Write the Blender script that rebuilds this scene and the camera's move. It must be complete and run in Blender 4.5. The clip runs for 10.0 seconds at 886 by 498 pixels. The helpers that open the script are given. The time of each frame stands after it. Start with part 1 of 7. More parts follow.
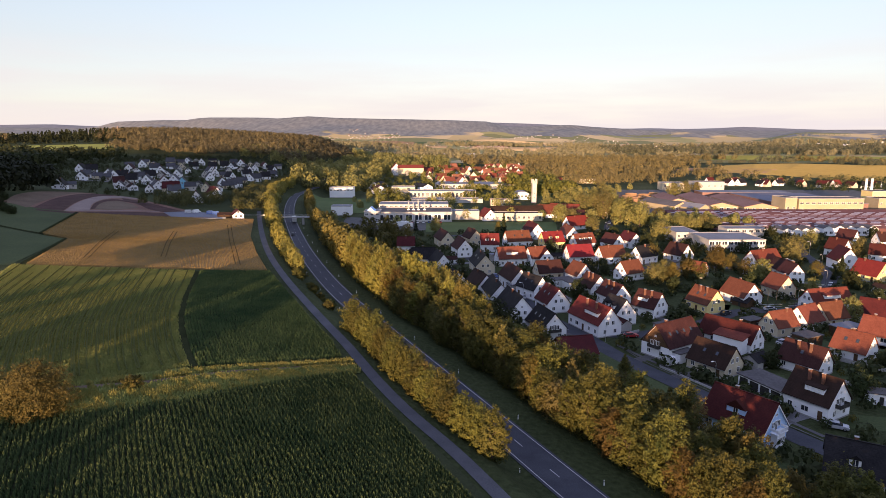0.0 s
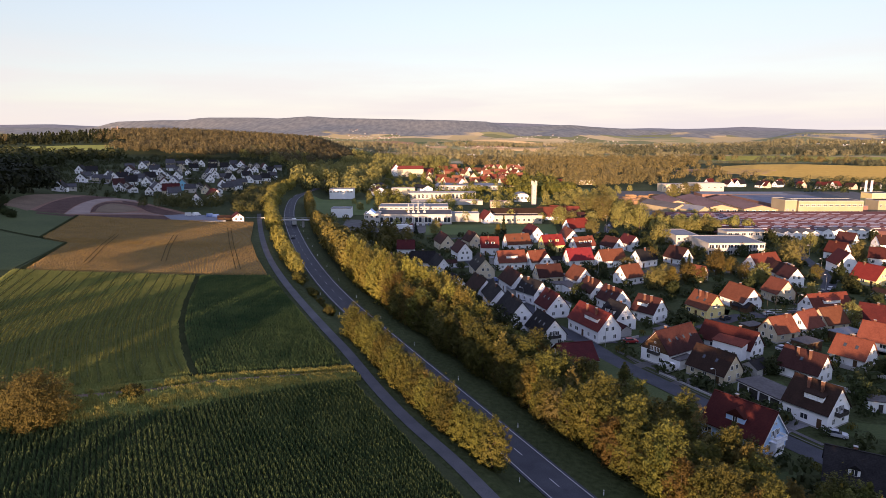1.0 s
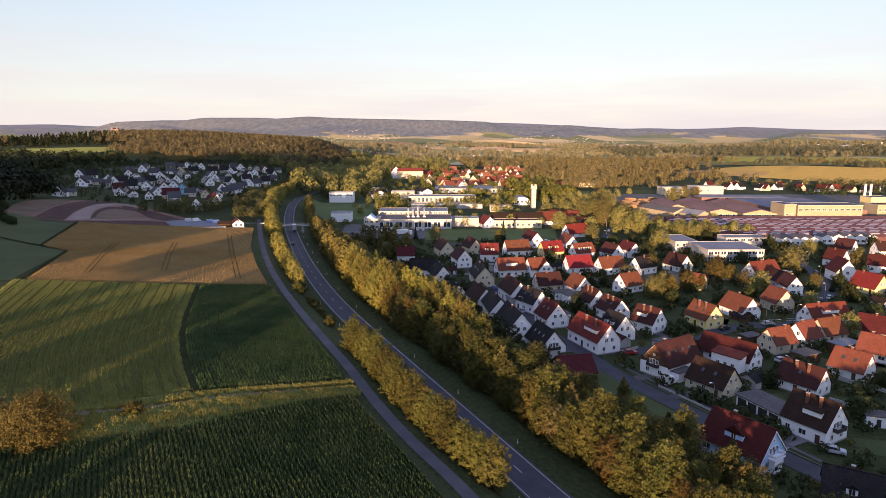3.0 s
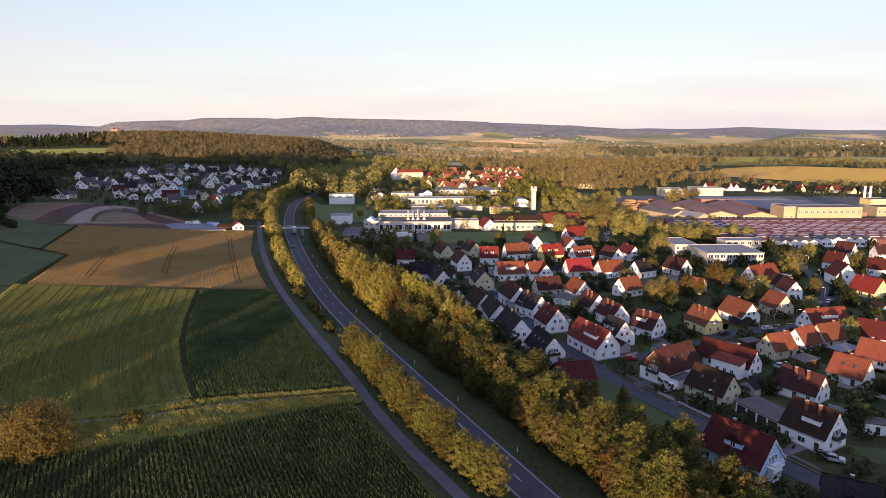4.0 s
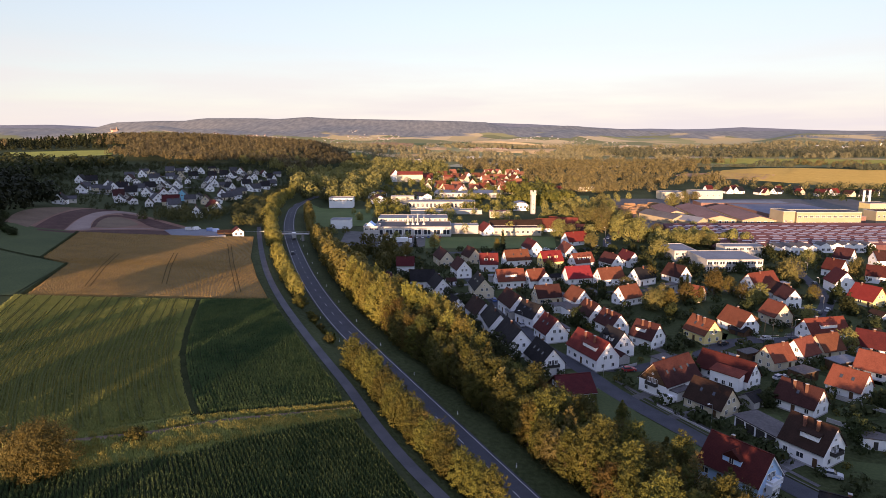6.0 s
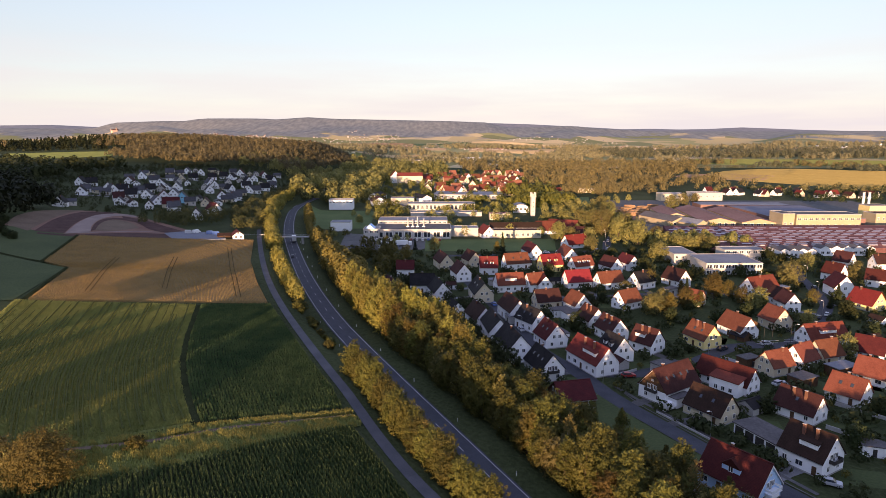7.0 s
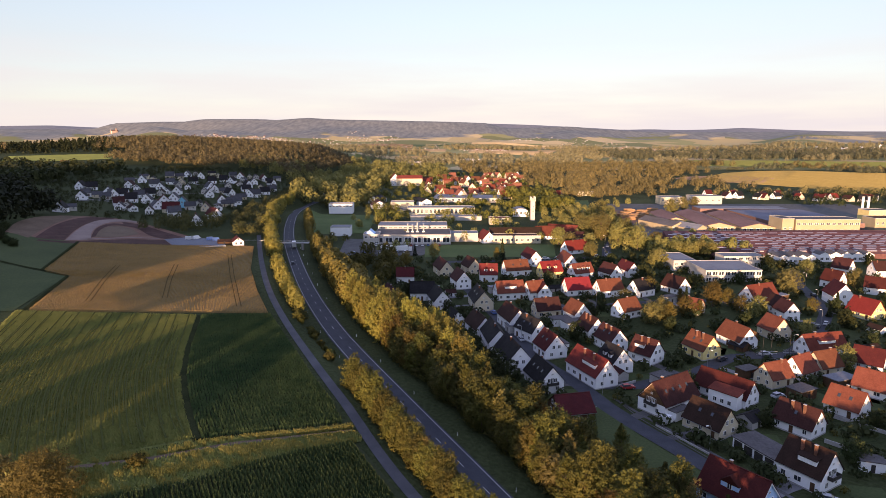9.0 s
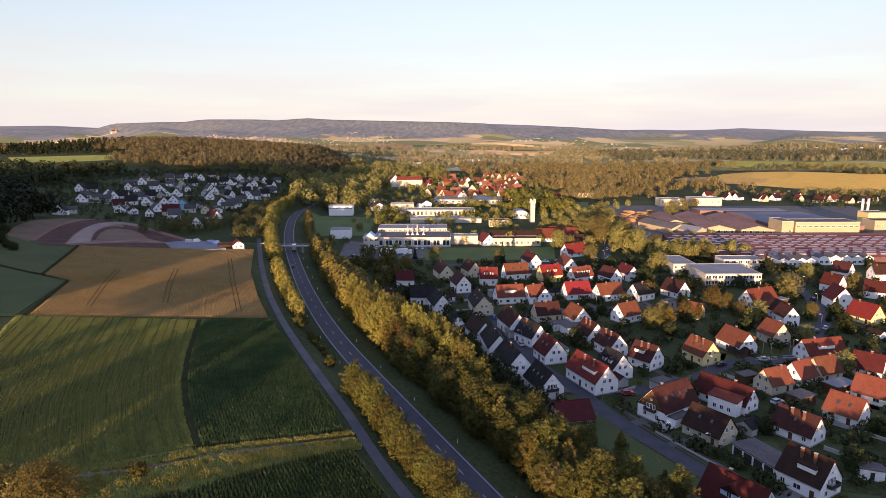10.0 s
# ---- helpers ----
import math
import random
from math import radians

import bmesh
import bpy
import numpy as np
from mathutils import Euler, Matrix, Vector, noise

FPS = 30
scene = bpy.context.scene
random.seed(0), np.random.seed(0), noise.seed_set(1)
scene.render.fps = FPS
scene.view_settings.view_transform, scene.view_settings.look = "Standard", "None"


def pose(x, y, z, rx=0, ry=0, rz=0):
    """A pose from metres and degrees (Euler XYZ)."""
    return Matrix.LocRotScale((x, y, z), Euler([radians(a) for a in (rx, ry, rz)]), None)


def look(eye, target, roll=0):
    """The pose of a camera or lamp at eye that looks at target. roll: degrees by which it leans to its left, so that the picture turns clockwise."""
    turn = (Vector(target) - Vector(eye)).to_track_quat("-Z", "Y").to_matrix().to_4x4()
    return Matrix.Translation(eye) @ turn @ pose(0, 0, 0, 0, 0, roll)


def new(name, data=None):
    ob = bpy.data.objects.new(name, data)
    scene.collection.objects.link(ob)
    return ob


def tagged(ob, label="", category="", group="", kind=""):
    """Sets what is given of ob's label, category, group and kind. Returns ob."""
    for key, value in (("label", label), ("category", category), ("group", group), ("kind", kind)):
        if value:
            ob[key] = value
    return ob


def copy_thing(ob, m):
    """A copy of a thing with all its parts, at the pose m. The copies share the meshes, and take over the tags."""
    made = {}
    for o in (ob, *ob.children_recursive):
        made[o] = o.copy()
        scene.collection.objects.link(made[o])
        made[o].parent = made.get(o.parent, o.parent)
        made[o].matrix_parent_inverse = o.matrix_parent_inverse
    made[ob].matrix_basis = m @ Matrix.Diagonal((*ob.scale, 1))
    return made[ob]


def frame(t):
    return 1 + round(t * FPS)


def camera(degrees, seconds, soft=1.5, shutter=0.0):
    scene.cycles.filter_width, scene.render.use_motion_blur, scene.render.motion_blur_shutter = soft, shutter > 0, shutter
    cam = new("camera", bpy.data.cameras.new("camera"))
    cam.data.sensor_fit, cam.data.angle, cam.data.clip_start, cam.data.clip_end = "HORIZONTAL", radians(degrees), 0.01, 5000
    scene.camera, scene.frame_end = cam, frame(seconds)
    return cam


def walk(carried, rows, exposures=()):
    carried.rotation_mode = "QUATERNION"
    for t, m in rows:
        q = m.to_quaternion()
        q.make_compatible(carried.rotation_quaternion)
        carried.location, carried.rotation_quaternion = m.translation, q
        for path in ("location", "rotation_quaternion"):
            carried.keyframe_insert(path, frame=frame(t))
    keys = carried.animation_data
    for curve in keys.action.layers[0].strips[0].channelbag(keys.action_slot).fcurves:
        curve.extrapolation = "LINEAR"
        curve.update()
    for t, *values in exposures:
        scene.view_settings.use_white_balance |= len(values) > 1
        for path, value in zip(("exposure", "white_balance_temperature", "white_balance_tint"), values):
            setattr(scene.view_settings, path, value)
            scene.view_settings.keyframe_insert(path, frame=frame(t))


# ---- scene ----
cam = camera(70.0, 10.0, soft=0.85)
PATH = [
    (0, (0.000, 0.000, 61.460), (1.261, 98.363, 43.483), 0),
    (2.5, (-0.056, 0.198, 66.140), (1.262, 98.543, 48.068), 0),
    (5, (-0.048, 0.423, 70.780), (1.324, 98.756, 52.648), 0),
    (7.5, (-0.056, 0.639, 75.458), (1.368, 98.966, 57.299), 0),
    (10, (-0.159, 0.809, 80.251), (1.315, 99.137, 62.098), 0),
]
walk(cam, [(t, look(eye, target, roll)) for t, eye, target, roll in PATH], [(0, 1.31, 6620, 20), (10, 1.31, 6620, 20)])

# ---- light ----
SUN_TURN, SUN_UP = 13.5, 4.6
world = bpy.data.worlds.new("sky")
scene.world = world
world.use_nodes = True
wn = world.node_tree.nodes
sky = wn.new("ShaderNodeTexSky")
sky.sky_type, sky.sun_disc = "NISHITA", False
sky.sun_elevation, sky.sun_rotation = radians(SUN_UP), radians(180 + SUN_TURN)
sky.altitude, sky.air_density, sky.dust_density, sky.ozone_density = 300, 1.0, 0.2, 2.0
wn["Background"].inputs["Strength"].default_value = 0.132
haze = wn.new("ShaderNodeHueSaturation")
haze.inputs["Saturation"].default_value = 0.62
world.node_tree.links.new(sky.outputs["Color"], haze.inputs["Color"])
veil = wn.new("ShaderNodeMix")  # thin evening haze over the whole sky
veil.data_type = "RGBA"
veil.inputs[0].default_value = 0.42
world.node_tree.links.new(haze.outputs["Color"], veil.inputs[6])
wl = world.node_tree.links
# thin warm cloud banks low over the horizon
way, split, squeeze, puff = wn.new("ShaderNodeTexCoord"), wn.new("ShaderNodeSeparateXYZ"), wn.new("ShaderNodeMapping"), wn.new("ShaderNodeTexNoise")
wl.new(way.outputs["Generated"], split.inputs[0])
squeeze.inputs["Scale"].default_value = (1.6, 1.6, 14.0)
wl.new(way.outputs["Generated"], squeeze.inputs["Vector"])
wl.new(squeeze.outputs["Vector"], puff.inputs["Vector"])
puff.inputs["Scale"].default_value, puff.inputs["Detail"].default_value = 2.2, 6
bank, fade, both, cloud = wn.new("ShaderNodeMapRange"), wn.new("ShaderNodeMapRange"), wn.new("ShaderNodeMath"), wn.new("ShaderNodeMix")
for node, a, b, c, d in ((bank, 0.30, 0.64, 0.35, 1.0), (fade, 0.01, 0.17, 1.0, 0.0)):
    node.inputs["From Min"].default_value, node.inputs["From Max"].default_value = a, b
    node.inputs["To Min"].default_value, node.inputs["To Max"].default_value = c, d
wl.new(puff.outputs["Fac"], bank.inputs["Value"])
wl.new(split.outputs["Z"], fade.inputs["Value"])
both.operation = "MULTIPLY"
wl.new(bank.outputs["Result"], both.inputs[0])
wl.new(fade.outputs["Result"], both.inputs[1])
cloud.data_type = "RGBA"
# the haze turns bluer towards the zenith
high, tint = wn.new("ShaderNodeMapRange"), wn.new("ShaderNodeMix")
high.inputs["From Min"].default_value, high.inputs["From Max"].default_value = 0.24, 0.75
wl.new(split.outputs["Z"], high.inputs["Value"])
tint.data_type = "RGBA"
tint.inputs[6].default_value, tint.inputs[7].default_value = (2.22, 2.60, 2.84, 1), (2.6, 3.15, 5.75, 1)
wl.new(high.outputs["Result"], tint.inputs[0])
wl.new(tint.outputs[2], veil.inputs[7])
cloud.inputs[7].default_value = (2.64, 2.52, 2.45, 1)
wl.new(both.outputs[0], cloud.inputs[0])
wl.new(veil.outputs[2], cloud.inputs[6])
wl.new(cloud.outputs[2], wn["Background"].inputs["Color"])
sun = new("sun", bpy.data.lights.new("sun", "SUN"))
sun.data.energy, sun.data.angle, sun.data.color = 5.0, radians(0.6), (1.0, 0.67, 0.385)
sun.matrix_world = look((0, 0, 0), (math.sin(radians(SUN_TURN)) * math.cos(radians(SUN_UP)), math.cos(radians(SUN_TURN)) * math.cos(radians(SUN_UP)), -math.sin(radians(SUN_UP))))

# ---- materials ----
def node_mat(name):
    m = bpy.data.materials.new(name)
    m.use_nodes = True
    return m, m.node_tree.nodes, m.node_tree.links


def mat(name, dark, light, rough=0.85, scale=0.6, fine=8.0, bump=0.3, depth=0.05, vary=0.0, metal=0.0, spec=0.12, island=False):
    """Two-scale mottled surface between two colours, with fine relief; vary: spread of brightness from object to object."""
    m, n, l = node_mat(name)
    b = n["Principled BSDF"]
    b.inputs["Roughness"].default_value = rough
    b.inputs["Metallic"].default_value = metal
    b.inputs["Specular IOR Level"].default_value = spec
    co = n.new("ShaderNodeTexCoord")
    n1, n2 = n.new("ShaderNodeTexNoise"), n.new("ShaderNodeTexNoise")
    n1.inputs["Scale"].default_value, n2.inputs["Scale"].default_value = scale, fine
    n1.inputs["Detail"].default_value, n2.inputs["Detail"].default_value = 6, 4
    for t in (n1, n2):
        l.new(co.outputs["Object"], t.inputs["Vector"])
    add = n.new("ShaderNodeMath")
    add.operation = "MULTIPLY_ADD"
    add.inputs[1].default_value = 0.55
    l.new(n2.outputs["Fac"], add.inputs[0])
    half = n.new("ShaderNodeMath")
    half.operation = "MULTIPLY"
    half.inputs[1].default_value = 0.55
    l.new(n1.outputs["Fac"], half.inputs[0])
    l.new(half.outputs[0], add.inputs[2])
    ramp = n.new("ShaderNodeValToRGB")
    ramp.color_ramp.elements[0].position, ramp.color_ramp.elements[1].position = 0.38, 0.72
    ramp.color_ramp.elements[0].color, ramp.color_ramp.elements[1].color = (*dark, 1), (*light, 1)
    l.new(add.outputs[0], ramp.inputs["Fac"])
    out = ramp.outputs["Color"]
    if vary:
        hsv, rng = n.new("ShaderNodeHueSaturation"), n.new("ShaderNodeMapRange")
        src = n.new("ShaderNodeNewGeometry").outputs["Random Per Island"] if island else n.new("ShaderNodeObjectInfo").outputs["Random"]
        rng.inputs["To Min"].default_value, rng.inputs["To Max"].default_value = 1 - vary, 1 + vary
        l.new(src, rng.inputs["Value"])
        l.new(rng.outputs["Result"], hsv.inputs["Value"])
        hue = n.new("ShaderNodeMapRange")
        hue.inputs["To Min"].default_value, hue.inputs["To Max"].default_value = 0.5 + 0.05 * vary, 0.5 - 0.05 * vary
        l.new(src, hue.inputs["Value"])
        l.new(hue.outputs["Result"], hsv.inputs["Hue"])
        l.new(out, hsv.inputs["Color"])
        out = hsv.outputs["Color"]
    l.new(out, b.inputs["Base Color"])
    if bump:
        bp = n.new("ShaderNodeBump")
        bp.inputs["Strength"].default_value, bp.inputs["Distance"].default_value = bump, depth
        l.new(n2.outputs["Fac"], bp.inputs["Height"])
        l.new(bp.outputs["Normal"], b.inputs["Normal"])
    return m


def leaf_mat(name, dark, light, glow=0.35):
    """Foliage: every clump its own tone, some light passing through; trees differ among themselves."""
    m, n, l = node_mat(name)
    b = n["Principled BSDF"]
    b.inputs["Roughness"].default_value, b.inputs["Specular IOR Level"].default_value = 0.7, 0.15
    geo, info = n.new("ShaderNodeNewGeometry"), n.new("ShaderNodeObjectInfo")
    ramp = n.new("ShaderNodeValToRGB")
    ramp.color_ramp.elements[0].color, ramp.color_ramp.elements[1].color = (*dark, 1), (*light, 1)
    co, tuft, part_a, both = n.new("ShaderNodeTexCoord"), n.new("ShaderNodeTexNoise"), n.new("ShaderNodeMath"), n.new("ShaderNodeMath")
    tuft.inputs["Scale"].default_value, tuft.inputs["Detail"].default_value, tuft.inputs["Roughness"].default_value = 0.13, 4, 0.65
    l.new(co.outputs["Object"], tuft.inputs["Vector"])
    part_a.operation, both.operation = "MULTIPLY_ADD", "MULTIPLY_ADD"
    part_a.inputs[1].default_value, part_a.inputs[2].default_value = 2.2, -0.75
    l.new(tuft.outputs["Fac"], part_a.inputs[0])
    both.inputs[1].default_value = 0.35
    l.new(geo.outputs["Random Per Island"], both.inputs[0])
    l.new(part_a.outputs[0], both.inputs[2])
    l.new(both.outputs[0], ramp.inputs["Fac"])
    hsv, rng, hue = n.new("ShaderNodeHueSaturation"), n.new("ShaderNodeMapRange"), n.new("ShaderNodeMapRange")
    rng.inputs["To Min"].default_value, rng.inputs["To Max"].default_value = 0.75, 1.25
    hue.inputs["To Min"].default_value, hue.inputs["To Max"].default_value = 0.488, 0.522
    l.new(info.outputs["Random"], rng.inputs["Value"])
    l.new(info.outputs["Random"], hue.inputs["Value"])
    l.new(rng.outputs["Result"], hsv.inputs["Value"])
    l.new(hue.outputs["Result"], hsv.inputs["Hue"])
    l.new(ramp.outputs["Color"], hsv.inputs["Color"])
    l.new(hsv.outputs["Color"], b.inputs["Base Color"])
    tr, mix = n.new("ShaderNodeBsdfTranslucent"), n.new("ShaderNodeMixShader")
    l.new(hsv.outputs["Color"], tr.inputs["Color"])
    mix.inputs["Fac"].default_value = glow
    l.new(b.outputs["BSDF"], mix.inputs[1])
    l.new(tr.outputs["BSDF"], mix.inputs[2])
    l.new(mix.outputs["Shader"], n["Material Output"].inputs["Surface"])
    return m


def roof_mat(name, dark, light):
    """Clay tiles: courses across the slope, mottled by weather."""
    m = mat(name, dark, light, rough=0.75, scale=0.5, fine=3.0, bump=0.0, vary=0.18)
    n, l = m.node_tree.nodes, m.node_tree.links
    co, wave, bp = n.new("ShaderNodeTexCoord"), n.new("ShaderNodeTexWave"), n.new("ShaderNodeBump")
    wave.bands_direction, wave.wave_profile = "Z", "SAW"
    wave.inputs["Scale"].default_value, wave.inputs["Distortion"].default_value = 1.4, 0.6
    wave.inputs["Detail Scale"].default_value = 3
    l.new(co.outputs["Object"], wave.inputs["Vector"])
    bp.inputs["Strength"].default_value, bp.inputs["Distance"].default_value = 0.6, 0.05
    l.new(wave.outputs["Fac"], bp.inputs["Height"])
    l.new(bp.outputs["Normal"], n["Principled BSDF"].inputs["Normal"])
    return m


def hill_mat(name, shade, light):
    """Far country: patchwork of straw and green fields low down, woods on the heights; distance haze is mixed into the
    colours.
    """
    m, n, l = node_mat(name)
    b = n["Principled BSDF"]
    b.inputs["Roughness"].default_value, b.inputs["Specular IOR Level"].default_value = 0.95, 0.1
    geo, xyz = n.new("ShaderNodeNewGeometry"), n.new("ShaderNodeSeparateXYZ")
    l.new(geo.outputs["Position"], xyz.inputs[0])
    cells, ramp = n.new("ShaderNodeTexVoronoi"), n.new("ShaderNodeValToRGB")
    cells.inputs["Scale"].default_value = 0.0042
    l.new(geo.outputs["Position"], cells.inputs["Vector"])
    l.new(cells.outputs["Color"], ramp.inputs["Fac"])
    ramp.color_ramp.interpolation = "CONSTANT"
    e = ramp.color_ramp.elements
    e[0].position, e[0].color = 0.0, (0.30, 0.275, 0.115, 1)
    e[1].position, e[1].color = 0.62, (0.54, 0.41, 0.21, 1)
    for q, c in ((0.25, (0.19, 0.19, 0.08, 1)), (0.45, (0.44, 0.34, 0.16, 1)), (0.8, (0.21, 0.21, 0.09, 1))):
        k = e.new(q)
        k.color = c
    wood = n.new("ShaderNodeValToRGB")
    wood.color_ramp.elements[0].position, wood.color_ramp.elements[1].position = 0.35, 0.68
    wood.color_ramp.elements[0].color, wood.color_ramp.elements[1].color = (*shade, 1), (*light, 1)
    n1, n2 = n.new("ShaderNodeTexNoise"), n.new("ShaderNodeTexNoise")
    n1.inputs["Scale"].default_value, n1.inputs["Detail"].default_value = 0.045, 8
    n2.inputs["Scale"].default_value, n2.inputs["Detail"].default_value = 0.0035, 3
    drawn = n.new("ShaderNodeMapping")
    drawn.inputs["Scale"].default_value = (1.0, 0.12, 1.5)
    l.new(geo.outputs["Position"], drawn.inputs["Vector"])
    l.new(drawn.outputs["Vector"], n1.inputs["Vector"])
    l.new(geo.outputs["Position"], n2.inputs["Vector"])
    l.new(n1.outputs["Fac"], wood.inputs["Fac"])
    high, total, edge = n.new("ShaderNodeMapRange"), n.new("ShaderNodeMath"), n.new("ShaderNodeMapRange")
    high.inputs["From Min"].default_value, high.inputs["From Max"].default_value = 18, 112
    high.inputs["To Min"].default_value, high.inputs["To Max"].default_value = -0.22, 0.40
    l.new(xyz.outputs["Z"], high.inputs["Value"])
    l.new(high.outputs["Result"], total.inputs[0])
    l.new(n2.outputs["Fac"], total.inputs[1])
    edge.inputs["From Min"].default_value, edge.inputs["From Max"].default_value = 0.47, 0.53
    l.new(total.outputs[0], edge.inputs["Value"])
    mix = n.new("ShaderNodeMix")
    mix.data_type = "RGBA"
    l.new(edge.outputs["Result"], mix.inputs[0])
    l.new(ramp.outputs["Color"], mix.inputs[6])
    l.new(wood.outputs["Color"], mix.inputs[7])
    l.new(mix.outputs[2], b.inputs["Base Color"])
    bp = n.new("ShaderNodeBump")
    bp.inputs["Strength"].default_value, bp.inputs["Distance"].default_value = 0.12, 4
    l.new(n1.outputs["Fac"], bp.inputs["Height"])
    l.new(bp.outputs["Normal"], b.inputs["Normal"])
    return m


